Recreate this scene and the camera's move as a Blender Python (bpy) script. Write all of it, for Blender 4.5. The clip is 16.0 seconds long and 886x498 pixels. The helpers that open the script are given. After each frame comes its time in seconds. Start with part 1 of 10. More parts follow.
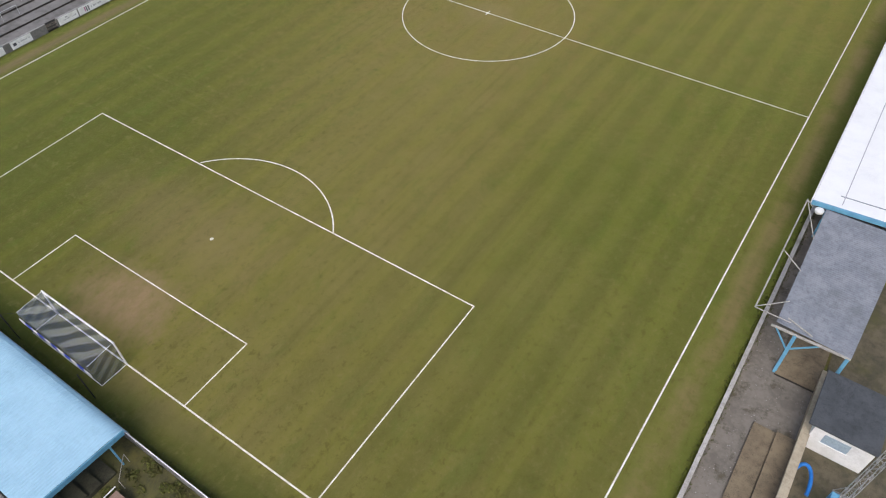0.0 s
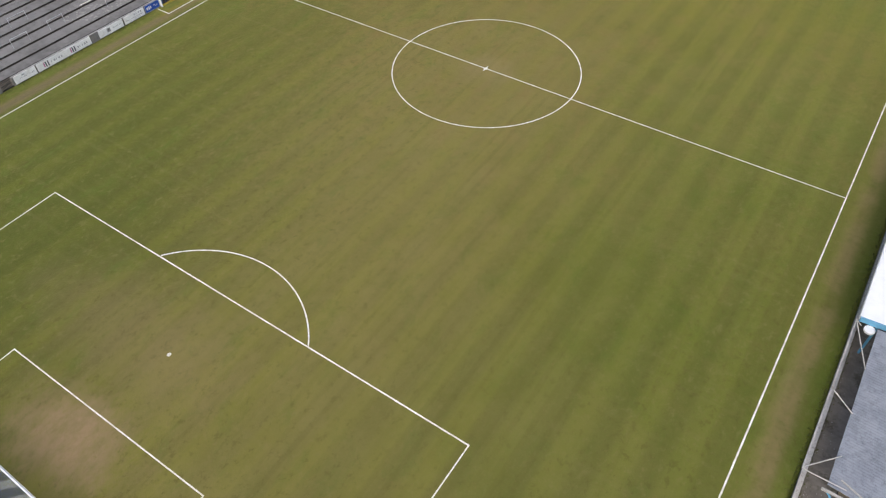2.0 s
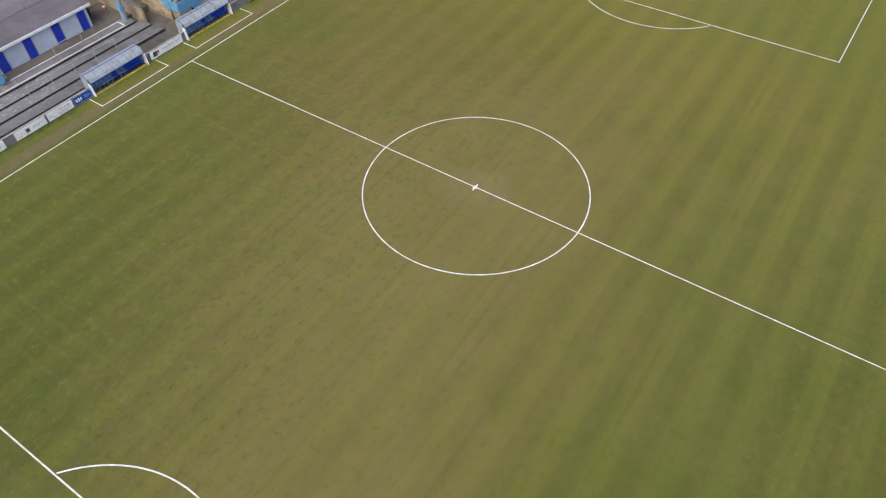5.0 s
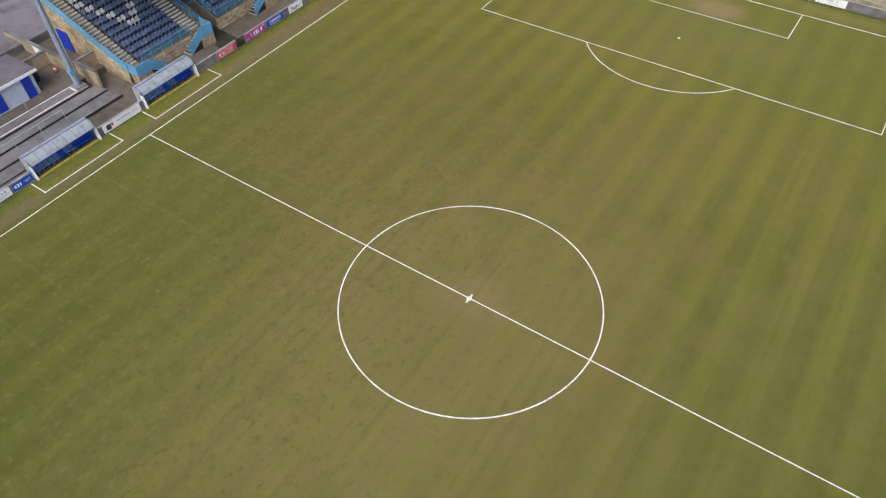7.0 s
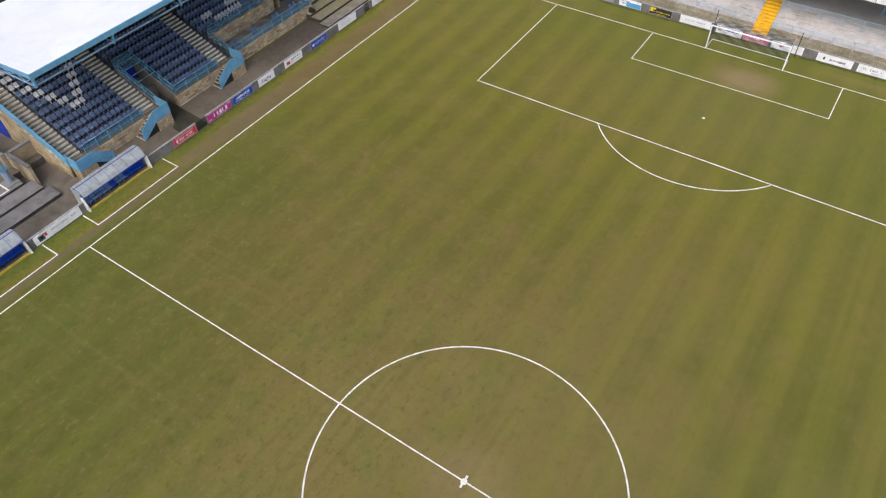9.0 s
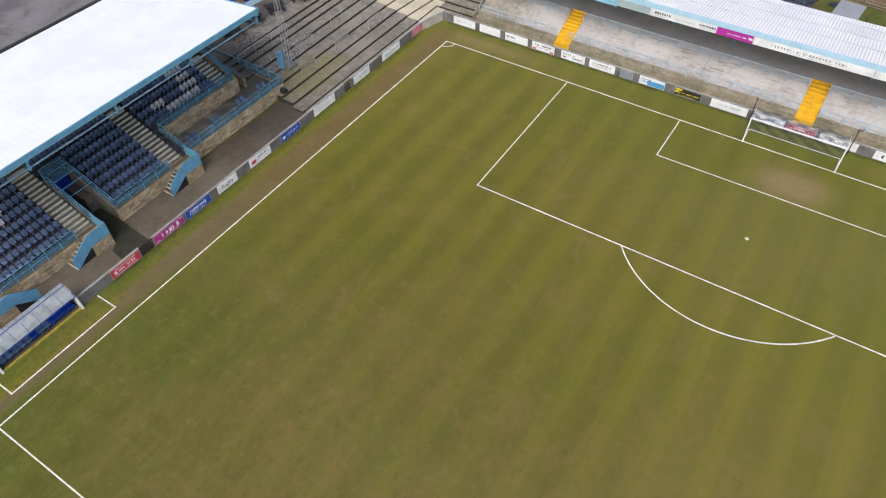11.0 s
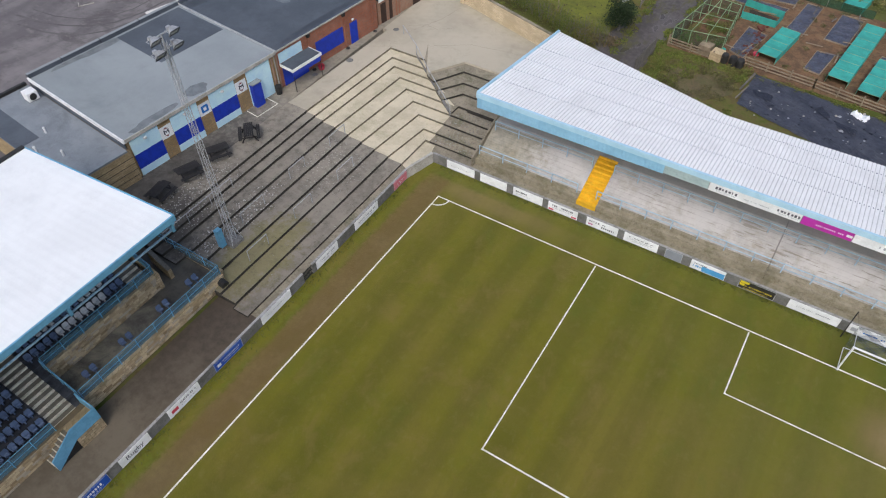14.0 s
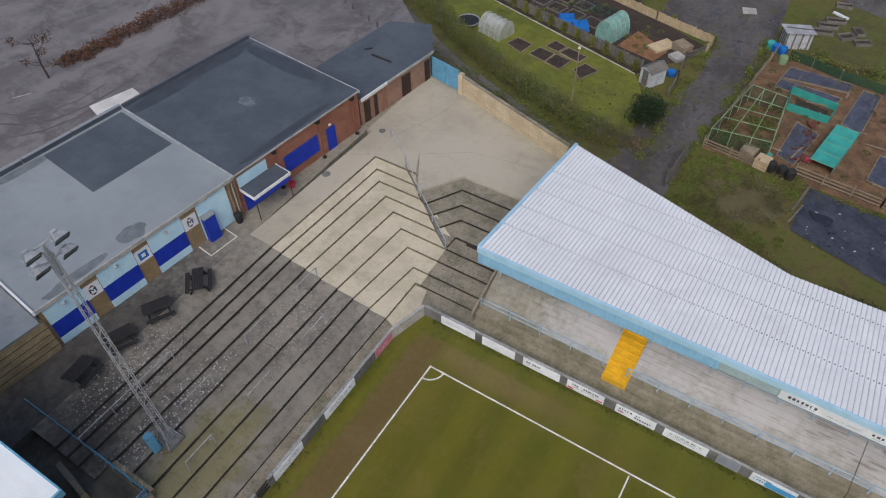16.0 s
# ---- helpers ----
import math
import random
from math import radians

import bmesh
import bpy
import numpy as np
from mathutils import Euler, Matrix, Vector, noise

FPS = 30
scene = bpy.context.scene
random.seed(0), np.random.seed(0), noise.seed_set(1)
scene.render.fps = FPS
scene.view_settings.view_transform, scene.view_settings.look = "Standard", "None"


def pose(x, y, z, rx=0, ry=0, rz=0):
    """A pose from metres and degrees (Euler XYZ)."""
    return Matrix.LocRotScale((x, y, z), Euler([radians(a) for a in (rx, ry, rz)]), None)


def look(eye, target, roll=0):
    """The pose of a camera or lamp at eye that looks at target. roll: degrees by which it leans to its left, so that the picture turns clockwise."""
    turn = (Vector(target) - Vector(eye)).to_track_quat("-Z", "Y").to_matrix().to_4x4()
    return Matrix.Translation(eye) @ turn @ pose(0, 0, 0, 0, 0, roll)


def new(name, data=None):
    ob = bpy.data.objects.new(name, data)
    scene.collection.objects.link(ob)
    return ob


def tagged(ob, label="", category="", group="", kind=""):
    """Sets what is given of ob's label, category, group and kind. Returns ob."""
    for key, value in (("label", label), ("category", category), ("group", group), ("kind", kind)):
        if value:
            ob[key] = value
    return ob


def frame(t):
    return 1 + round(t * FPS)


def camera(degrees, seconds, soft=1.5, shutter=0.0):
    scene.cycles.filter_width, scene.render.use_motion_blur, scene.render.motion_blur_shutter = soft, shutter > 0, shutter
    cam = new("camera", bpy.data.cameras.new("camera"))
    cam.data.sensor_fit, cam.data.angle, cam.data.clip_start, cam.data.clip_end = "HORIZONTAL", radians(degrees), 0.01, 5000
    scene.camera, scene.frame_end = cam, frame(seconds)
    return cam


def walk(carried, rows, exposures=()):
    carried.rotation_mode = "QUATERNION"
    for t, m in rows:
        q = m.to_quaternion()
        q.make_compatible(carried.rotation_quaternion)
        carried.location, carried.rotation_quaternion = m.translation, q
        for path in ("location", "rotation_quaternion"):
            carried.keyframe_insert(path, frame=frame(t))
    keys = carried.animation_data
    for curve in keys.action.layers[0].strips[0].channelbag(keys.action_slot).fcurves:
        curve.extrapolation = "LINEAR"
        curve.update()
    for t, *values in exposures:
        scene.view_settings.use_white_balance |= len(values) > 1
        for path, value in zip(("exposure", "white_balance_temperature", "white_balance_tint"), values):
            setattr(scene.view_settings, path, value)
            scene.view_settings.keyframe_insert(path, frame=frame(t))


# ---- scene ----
cam = camera(65.5, 16.0, soft=1.15)
PATH = [
    (0, (35.233, -8.137, 38.209), (34.455, -7.05, 36.721), -1.6),
    (0.5, (33.951, -6.003, 38.291), (33.175, -4.917, 36.802), -1.7),
    (1, (32.646, -3.818, 38.288), (31.871, -2.732, 36.799), -1.7),
    (1.5, (31.239, -1.671, 38.266), (30.468, -0.579, 36.778), -1.5),
    (2, (30.061, 0.7, 38.427), (29.28, 1.784, 36.939), -1.9),
    (2.5, (28.712, 3.187, 38.44), (27.928, 4.268, 36.951), -2.0),
    (3, (27.208, 5.5, 38.408), (26.43, 6.585, 36.919), -1.7),
    (3.5, (25.688, 7.946, 38.502), (24.917, 9.032, 37.01), -1.4),
    (4, (24.273, 10.525, 38.601), (23.503, 11.609, 37.107), -1.5),
    (6.5, (17.14, 23.016, 38.418), (16.37, 24.099, 36.924), -1.8),
    (7, (15.65, 25.507, 38.269), (14.879, 26.594, 36.778), -1.9),
    (7.5, (13.93, 28.142, 38.27), (13.163, 29.233, 36.779), -1.8),
    (8, (12.28, 31.009, 38.236), (11.513, 32.099, 36.745), -1.8),
    (8.5, (10.672, 33.86, 38.143), (9.901, 34.952, 36.656), -1.9),
    (9, (8.838, 36.729, 38.047), (8.068, 37.824, 36.561), -2.0),
    (11.5, (-1.607, 52.251, 38.046), (-2.351, 53.355, 36.554), -1.4),
    (12, (-3.755, 55.334, 38.039), (-4.493, 56.442, 36.547), -1.2),
    (12.5, (-5.873, 58.449, 37.969), (-6.606, 59.563, 36.478), -1.0),
    (13, (-7.857, 61.664, 37.929), (-8.588, 62.78, 36.439), -1.0),
    (13.5, (-9.845, 64.856, 37.872), (-10.575, 65.974, 36.383), -1.0),
    (14, (-11.875, 68.141, 37.808), (-12.604, 69.261, 36.32), -1.0),
    (14.5, (-13.871, 71.385, 37.808), (-14.6, 72.506, 36.321), -1.0),
    (15, (-15.906, 74.724, 37.764), (-16.633, 75.847, 36.278), -1.0),
    (15.5, (-17.933, 78.16, 37.871), (-18.659, 79.281, 36.382), -0.9),
    (16, (-19.713, 81.515, 37.702), (-20.449, 82.64, 36.221), -1.2),
]
walk(cam, [(t, look(eye, target, roll)) for t, eye, target, roll in PATH],
     exposures=[(0.0, -0.16, 6000.0, 10.8), (1.5, -0.08, 6110.0, 11.3), (2.5, -0.06, 5830.0, 10.5), (3.5, -0.06, 5700.0, 11.8), (7.5, -0.04, 5900.0, 13.5), (9.0, -0.05, 5980.0, 13.6), (11.5, -0.08, 5980.0, 10.5), (13.5, -0.24, 5860.0, 9.5), (14.5, -0.31, 5870.0, 9.5), (16.0, -0.62, 5820.0, 10.0)])

# ---- daylight under a bright overcast sky ----
world = bpy.data.worlds.new("overcast_sky")
scene.world = world
world.use_nodes = True
wn = world.node_tree
wn.nodes.clear()
sky = wn.nodes.new("ShaderNodeTexSky")
sky.sky_type = "NISHITA"
sky.sun_disc = False
sky.sun_elevation = radians(50)
sky.sun_rotation = radians(161)
sky.air_density = 1.0
sky.dust_density = 6.0
sky.ozone_density = 1.0
bgn = wn.nodes.new("ShaderNodeBackground")
bgn.inputs["Strength"].default_value = 0.175
wout = wn.nodes.new("ShaderNodeOutputWorld")
wn.links.new(sky.outputs[0], bgn.inputs[0])
wn.links.new(bgn.outputs[0], wout.inputs[0])
sun_data = bpy.data.lights.new("sun", "SUN")
sun_data.energy = 1.04
sun_data.angle = radians(45)
sun_data.color = (1.0, 0.96, 0.9)
sun = new("sun", sun_data)
az, el = radians(161), radians(50)
sun.matrix_world = look((0, 0, 60), Vector((0, 0, 60)) - Vector((math.sin(az) * math.cos(el), math.cos(az) * math.cos(el), math.sin(el))))


# ---- a small language for node materials ----
class Val:
    """A node socket with arithmetic."""

    def __init__(self, tree, sock):
        self.tree, self.sock = tree, sock

    def op(self, kind, *others):
        n = self.tree.nodes.new("ShaderNodeMath")
        n.operation = kind
        for slot, v in zip(n.inputs, (self, *others)):
            if isinstance(v, Val):
                self.tree.links.new(v.sock, slot)
            else:
                slot.default_value = v
        return Val(self.tree, n.outputs[0])

    def __add__(self, o):
        return self.op("ADD", o)

    def __sub__(self, o):
        return self.op("SUBTRACT", o)

    def __mul__(self, o):
        return self.op("MULTIPLY", o)

    def __truediv__(self, o):
        return self.op("DIVIDE", o)

    def above(self, a, b):
        """0 below a, 1 above b, smooth between."""
        n = self.tree.nodes.new("ShaderNodeMapRange")
        n.interpolation_type = "SMOOTHSTEP"
        self.tree.links.new(self.sock, n.inputs[0])
        n.inputs[1].default_value, n.inputs[2].default_value = a, b
        return Val(self.tree, n.outputs[0])


class Mat:
    def __init__(self, name):
        self.m = bpy.data.materials.new(name)
        self.m.use_nodes = True
        self.t = self.m.node_tree
        self.b = self.t.nodes["Principled BSDF"]
        self.geo = self.t.nodes.new("ShaderNodeNewGeometry")
        sep = self.t.nodes.new("ShaderNodeSeparateXYZ")
        self.t.links.new(self.geo.outputs["Position"], sep.inputs[0])
        self.x, self.y, self.z = (Val(self.t, s) for s in sep.outputs)
        self.pos = self.geo.outputs["Position"]
        nsep = self.t.nodes.new("ShaderNodeSeparateXYZ")
        self.t.links.new(self.geo.outputs["True Normal"], nsep.inputs[0])
        self.nz = Val(self.t, nsep.outputs[2])
        self.info = self.t.nodes.new("ShaderNodeObjectInfo")
        self.rand = Val(self.t, self.info.outputs["Random"])
        self.island = Val(self.t, self.geo.outputs["Random Per Island"])

    def scaled(self, sx, sy, sz):
        n = self.t.nodes.new("ShaderNodeVectorMath")
        n.operation = "MULTIPLY"
        self.t.links.new(self.pos, n.inputs[0])
        n.inputs[1].default_value = (sx, sy, sz)
        return n.outputs[0]

    def noise(self, scale, detail=4.0, rough=0.55, stretch=None, distort=0.0):
        n = self.t.nodes.new("ShaderNodeTexNoise")
        self.t.links.new(self.scaled(*stretch) if stretch else self.pos, n.inputs["Vector"])
        n.inputs["Scale"].default_value, n.inputs["Detail"].default_value = scale, detail
        n.inputs["Roughness"].default_value, n.inputs["Distortion"].default_value = rough, distort
        return Val(self.t, n.outputs[0])

    def cells(self, scale, stretch=None):
        n = self.t.nodes.new("ShaderNodeTexVoronoi")
        self.t.links.new(self.scaled(*stretch) if stretch else self.pos, n.inputs["Vector"])
        n.inputs["Scale"].default_value = scale
        return Val(self.t, n.outputs["Distance"])

    def mix(self, f, a, b):
        n = self.t.nodes.new("ShaderNodeMix")
        n.data_type = "RGBA"
        if isinstance(f, Val):
            self.t.links.new(f.sock, n.inputs["Factor"])
        else:
            n.inputs["Factor"].default_value = f
        for slot, v in ((n.inputs[6], a), (n.inputs[7], b)):
            if isinstance(v, tuple):
                slot.default_value = (*v, 1.0)
            else:
                self.t.links.new(v, slot)
        return n.outputs[2]

    def done(self, color, rough=0.8, bump=None, strength=0.3, metal=0.0, dist=0.02, spec=0.35):
        if isinstance(color, tuple):
            self.b.inputs["Base Color"].default_value = (*color, 1.0)
        else:
            self.t.links.new(color, self.b.inputs["Base Color"])
        if isinstance(rough, Val):
            self.t.links.new(rough.sock, self.b.inputs["Roughness"])
        else:
            self.b.inputs["Roughness"].default_value = rough
        self.b.inputs["Metallic"].default_value = metal
        self.b.inputs["Specular IOR Level"].default_value = spec
        if bump is not None:
            n = self.t.nodes.new("ShaderNodeBump")
            n.inputs["Strength"].default_value, n.inputs["Distance"].default_value = strength, dist
            self.t.links.new(bump.sock, n.inputs["Height"])
            self.t.links.new(n.outputs[0], self.b.inputs["Normal"])
        return self.m


def weathered(name, c, c2=None, scale=1.2, rough=0.7, stain=None, amount=0.5, metal=0.0, grain=18.0, bump=0.2, vary=0.0, spec=0.35, mottle=None):
    """A surface with a broad change of tone, a mottled middle scale, a fine grain and, where given, stains of another colour."""
    m = Mat(name)
    c2 = c2 or tuple(v * 0.75 for v in c)
    mottle = (0.5 if bump >= 0.2 else 0.08) if mottle is None else mottle
    broad, fine = m.noise(scale, 5.0, 0.6), m.noise(grain, 4.0, 0.65)
    mid = m.noise(scale * 4.5, 6.0, 0.7)
    f = (broad * 0.6 + fine * 0.2 + mid * 0.2).above(0.40, 0.60)
    col = m.mix(f, c, c2)
    col = m.mix((mid * 0.7 + fine * 0.3).above(0.48, 0.70) * mottle, col, tuple(v * 0.42 for v in c2))
    col = m.mix((m.noise(scale * 3.1, 6.0, 0.72) * 0.7 + fine * 0.3).above(0.54, 0.74) * mottle * 0.55, col, tuple(min(0.9, v * 1.5) for v in c))
    if stain:
        s = (m.noise(scale * 0.8, 8.0, 0.72, distort=0.4) + fine * 0.3).above(0.70 - 0.2 * amount, 0.98 - 0.2 * amount)
        col = m.mix(s * 0.75, col, stain)
    if vary:
        col = m.mix(m.rand * vary, col, tuple(v * 0.45 for v in c))
    return m.done(col, (fine * 0.25 + (rough - 0.12)), fine * 0.6 + mid * 0.4, bump, metal, 0.012, spec)


def masonry(name, c, c2, mortar, w=0.44, h=0.15, axis="y", bump=0.5, soot=None):
    """Coursed blocks or bricks: w long, h high, running along one axis, with z up."""
    m = Mat(name)
    n = m.t.nodes.new("ShaderNodeTexBrick")
    comb = m.t.nodes.new("ShaderNodeCombineXYZ")
    along = (m.y if axis == "y" else m.x) if axis != "both" else (m.x + m.y)
    m.t.links.new(along.sock, comb.inputs[0])
    m.t.links.new(m.z.sock, comb.inputs[1])
    m.t.links.new(comb.outputs[0], n.inputs["Vector"])
    n.inputs["Scale"].default_value = 1.0
    n.inputs["Brick Width"].default_value, n.inputs["Row Height"].default_value = w, h
    n.inputs["Mortar Size"].default_value = 0.012
    n.inputs["Mortar Smooth"].default_value = 0.3
    n.inputs["Color1"].default_value, n.inputs["Color2"].default_value = (*c, 1), (*c2, 1)
    n.inputs["Mortar"].default_value = (*mortar, 1)
    broad, fine = m.noise(0.7, 5.0), m.noise(14.0, 4.0, 0.7)
    col = m.mix((broad * 0.7 + m.noise(2.2, 5.0, 0.7) * 0.3).above(0.40, 0.62) * (0.8 if soot else 0.5), n.outputs["Color"], soot or tuple(v * 0.5 for v in c))
    col = m.mix(fine.above(0.45, 0.75) * 0.35, col, tuple(v * 0.6 for v in c2))
    return m.done(col, 0.9, fine * 0.4 + Val(m.t, n.outputs["Fac"]) * -0.6, bump, 0.0, 0.02, 0.2)


def grass_material():
    """Mown pitch: bands from the mower, thin and muddy places, worn goalmouths and touchlines."""
    m = Mat("pitch_grass")
    big, mid = m.noise(0.055, 4.0, 0.6), m.noise(0.33, 5.0, 0.62)
    tuft, blade = m.noise(2.6, 4.0, 0.65), m.noise(11.0, 3.0, 0.7)
    ax = m.x.op("ABSOLUTE")
    # mower bands, along the length and, fainter, across
    band = ((m.x * (math.tau / 3.05) + big * 0.8).op("SINE")).above(-0.75, 0.75)
    cross = ((m.y * (math.pi / 5.0) + big * 1.5).op("SINE")).above(-0.6, 0.6)
    patch = (m.noise(0.12, 6.0, 0.62, distort=0.8) * 0.6 + mid * 0.4)
    straw = (patch + tuft * 0.22 + blade * 0.12).above(0.50, 0.86)
    green = m.mix(band * (m.noise(0.17, 4.0, 0.6).above(0.3, 0.6) * 0.45 + 0.4), GRASS_A, GRASS_B)
    green = m.mix(cross * 0.25, green, GRASS_B)
    # narrow passes of the cutter, and the slits of the drains across them
    passes = ((m.x * (math.tau / 1.02) + mid * 1.2).op("SINE")).above(0.0, 0.9) * m.noise(0.3, 3.0, 0.6, stretch=(1.0, 0.12, 1.0)).above(0.40, 0.62)
    slits = ((m.y * (math.tau / 1.35) + mid * 1.0).op("SINE")).above(0.55, 0.98) * m.noise(0.3, 3.0, 0.6, stretch=(0.12, 1.0, 1.0)).above(0.42, 0.64)
    # streaks that the mower drew along the pitch
    streak = m.noise(0.5, 4.0, 0.6, stretch=(2.4, 0.07, 1.0))
    green = m.mix(streak.above(0.45, 0.62) * 0.5, green, GRASS_A)
    green = m.mix(streak.above(0.52, 0.36) * 0.4, green, GRASS_B)
    # greener far to the sides, thinner down the middle of the pitch
    middle = (ax * -1.0 + 30.0 + mid * 10.0).above(2.0, 32.0)
    south = (m.y * -1.0 + mid * 16.0).above(-66.0, -38.0)
    yellow = (straw * 0.42 + middle * (south * 0.36 + 0.10)) * (band * -0.22 + 1.0)
    col = m.mix((ax + mid * 12.0).above(18.0, 38.0) * 0.4, green, GRASS_LUSH)
    col = m.mix(yellow, col, GRASS_DRY)
    col = m.mix((band * -1.0 + 1.0) * (ax + mid * 10.0).above(6.0, 34.0) * 0.24, col, GRASS_A)
    # the west half and the far end are darker
    dulled = (m.x * -1.0 + mid * 9.0).above(12.0, 34.0) * (m.y * -1.0 + mid * 30.0).above(-78.0, -44.0) * 0.7
    dulled = dulled.op("MAXIMUM", (m.y - m.x * 0.3 + mid * 12.0).above(80.0, 112.0) * 0.6)
    dulled = dulled.op("MAXIMUM", (m.x * -1.0 + mid * 10.0).above(-6.0, 24.0) * (m.y + mid * 10.0).above(60.0, 80.0) * 0.66)
    col = m.mix(dulled, col, GRASS_DULLED)
    rank_sw = (m.y * -1.0 + mid * 14.0).above(-44.0, -4.0) * (m.x * -1.0 + mid * 12.0).above(0.0, 22.0)
    col = m.mix(rank_sw * 0.85, col, GRASS_COARSE)
    lush = (m.noise(0.21, 5.0, 0.6) + tuft * 0.2).above(0.62, 0.85) * (middle * -0.8 + 1.0)
    col = m.mix(lush * 0.4, col, GRASS_LUSH)
    # worn earth: goalmouths, penalty spots, the linesman's run, round the centre spot
    edge = mid * 5.0 + tuft * 2.6

    def bare(cx, cy, rx, ry, soft=1.0):
        r = (((m.x - cx) / rx).op("POWER", 2.0) + ((m.y - cy) / ry).op("POWER", 2.0)).op("SQRT")
        return (r * -1.0 + 1.0 + (edge - 3.8) * (0.16 * soft)).above(-0.15, 0.75)

    worn = bare(-0.6, 3.6, 5.6, 3.6, 1.5) * ((m.noise(0.8, 5.0, 0.7, stretch=(1.0, 0.5, 1.0)) + tuft * 0.2).above(0.36, 0.72) * 0.55 + 0.4)
    for b in (bare(1.2, 97.6, 4.4, 3.0, 0.6) * 0.85, bare(0.0, 50.5, 4.0, 3.0) * 0.4, bare(-4.0, 11.0, 12.0, 5.0, 1.6) * 0.28, bare(2.0, 92.0, 14.0, 7.0, 1.6) * 0.22,
              bare(5.0, -1.3, 11.0, 1.3, 1.6) * 0.55, bare(-30.0, 102.6, 9.0, 1.6) * 0.6, bare(12.0, 102.8, 8.0, 1.5) * 0.4):
        worn = worn.op("MAXIMUM", b)
    side = (ax - 34.85 + (edge - 3.8) * 0.18).op("ABSOLUTE")
    run = (side * -1.0 + 1.0 + (m.y + mid * 8.0).above(62.0, 76.0) * 0.6).above(0.0, 0.9) * ((m.noise(0.09, 4.0) + tuft * 0.15).above(0.30, 0.58) * 0.6 + 0.32)
    worn = worn.op("MAXIMUM", run * (m.x.above(-1.0, 1.0) * -0.68 + 0.78))
    verge = ((m.x - 34.95 + (edge - 3.8) * 0.16).op("ABSOLUTE") * -1.0 + 1.3).above(0.0, 1.1) * ((m.noise(0.22, 5.0, 0.65) + tuft * 0.25).above(0.44, 0.70) * 0.55 + 0.06)
    worn = worn.op("MAXIMUM", verge)
    col = m.mix(worn * 0.88, col, m.mix(tuft.above(0.3, 0.8) * 0.6, EARTH_A, EARTH_B))
    col = m.mix(run * (m.x * -1.0).above(0.0, 1.0) * ((mid + tuft * 0.25).above(0.30, 0.75) * 0.5 + 0.5), col, m.mix((m.y + mid * 12.0).above(70.0, 88.0), EARTH_GREY, EARTH_WET))
    # moss in the technical areas, rank grass at the foot of the walls
    moss = (m.x * -1.0).above(34.9, 35.3) * ((m.y - 50.7).op("ABSOLUTE") * -1.0 + 10.6 + mid * 1.5).above(0.0, 1.2)
    ledge = (ax + tuft * 0.5 + mid * 0.6).above(36.1, 36.7) * (m.x * -1.0).above(0.0, 1.0) * (m.noise(0.3, 5.0, 0.65) + tuft * 0.2).above(0.42, 0.66)
    col = m.mix(ledge * 0.6, col, GRASS_MOSS2)
    inside = ((ax * -1.0 + 3.5).above(0.0, 0.4)) * (m.y + tuft * 0.3).above(101.1, 101.5) * (m.y * -1.0).above(-103.4, -103.0)
    col = m.mix(inside * 0.75, col, GRASS_LUSH)
    col = m.mix(moss * 0.92, col, m.mix(tuft.above(0.35, 0.7), GRASS_MOSS, GRASS_MOSS2))
    col = m.mix((m.x + tuft * 0.8 + mid * 0.8).above(36.2, 37.0) * 0.6, col, GRASS_VERGE)
    rank = ((ax + tuft * 0.9 + mid * 0.7 + m.x.above(1.0, -1.0) * 0.45) - 36.75).above(0.0, 0.5) * (m.x.above(-1.0, 1.0) * -0.85 + 1.0)
    rank = rank.op("MAXIMUM", (m.y + tuft * 0.6 + mid * 0.9).above(103.6, 104.3))
    col = m.mix(rank * (m.noise(0.4, 4.0).above(0.35, 0.6) * 0.45 + 0.5), col, m.mix(tuft.above(0.4, 0.66), GRASS_LUSH, GRASS_COARSE))
    # the bands show through everywhere, less across the trodden waist
    waist = (m.y + mid * 16.0).above(24.0, 56.0)
    show = (m.noise(0.1, 3.0, 0.5).above(0.30, 0.55) * 0.4 + 0.45) * (m.noise(0.3, 2.0, 0.5, stretch=(1.0, 0.04, 1.0)).above(0.35, 0.62) * 0.8 + 0.2) * (worn * -1.0 + 1.0)
    col = m.mix(band * show * (waist * -0.08 + 0.38), col, GRASS_LIT)
    col = m.mix((band * -1.0 + 1.0) * show * (waist * -0.05 + 0.19), col, GRASS_DULLED)
    col = m.mix(m.x.above(35.2, 36.2) * (mid + tuft * 0.3).above(0.4, 0.75) * 0.3, col, GRASS_LUSH)
    col = m.mix((m.y * -1.0 + mid * 1.5).above(0.6, 2.2) * (worn * -0.6 + 1.0) * 0.9, col, GRASS_COARSE)
    # strong growth towards the north goal
    rich = (m.y + mid * 14.0).above(64.0, 92.0) * (worn * -1.0 + 1.0)
    col = m.mix(rich * (band * 0.20 + mid.above(0.35, 0.65) * 0.18 + 0.24), col, GRASS_RICH)
    col = m.mix(rich * (band * -1.0 + 1.0) * (mid.above(0.35, 0.65) * 0.14 + 0.10), col, GRASS_RICH2)
    # blotches a step or two across: brown where the turf is thin, green where it is strong
    whole = worn * -1.0 + 1.0
    far = (m.y + mid * 20.0).above(60.0, 92.0)
    west = (m.x * -1.0 + mid * 14.0).above(-4.0, 18.0) * (m.y * -1.0 + mid * 20.0).above(-72.0, -40.0)
    rough = west.op("MAXIMUM", (m.y * -1.0 + mid * 8.0).above(-14.0, 4.0) * 0.9).op("MAXIMUM", (m.x + mid * 8.0).above(24.0, 34.0) * 0.55)
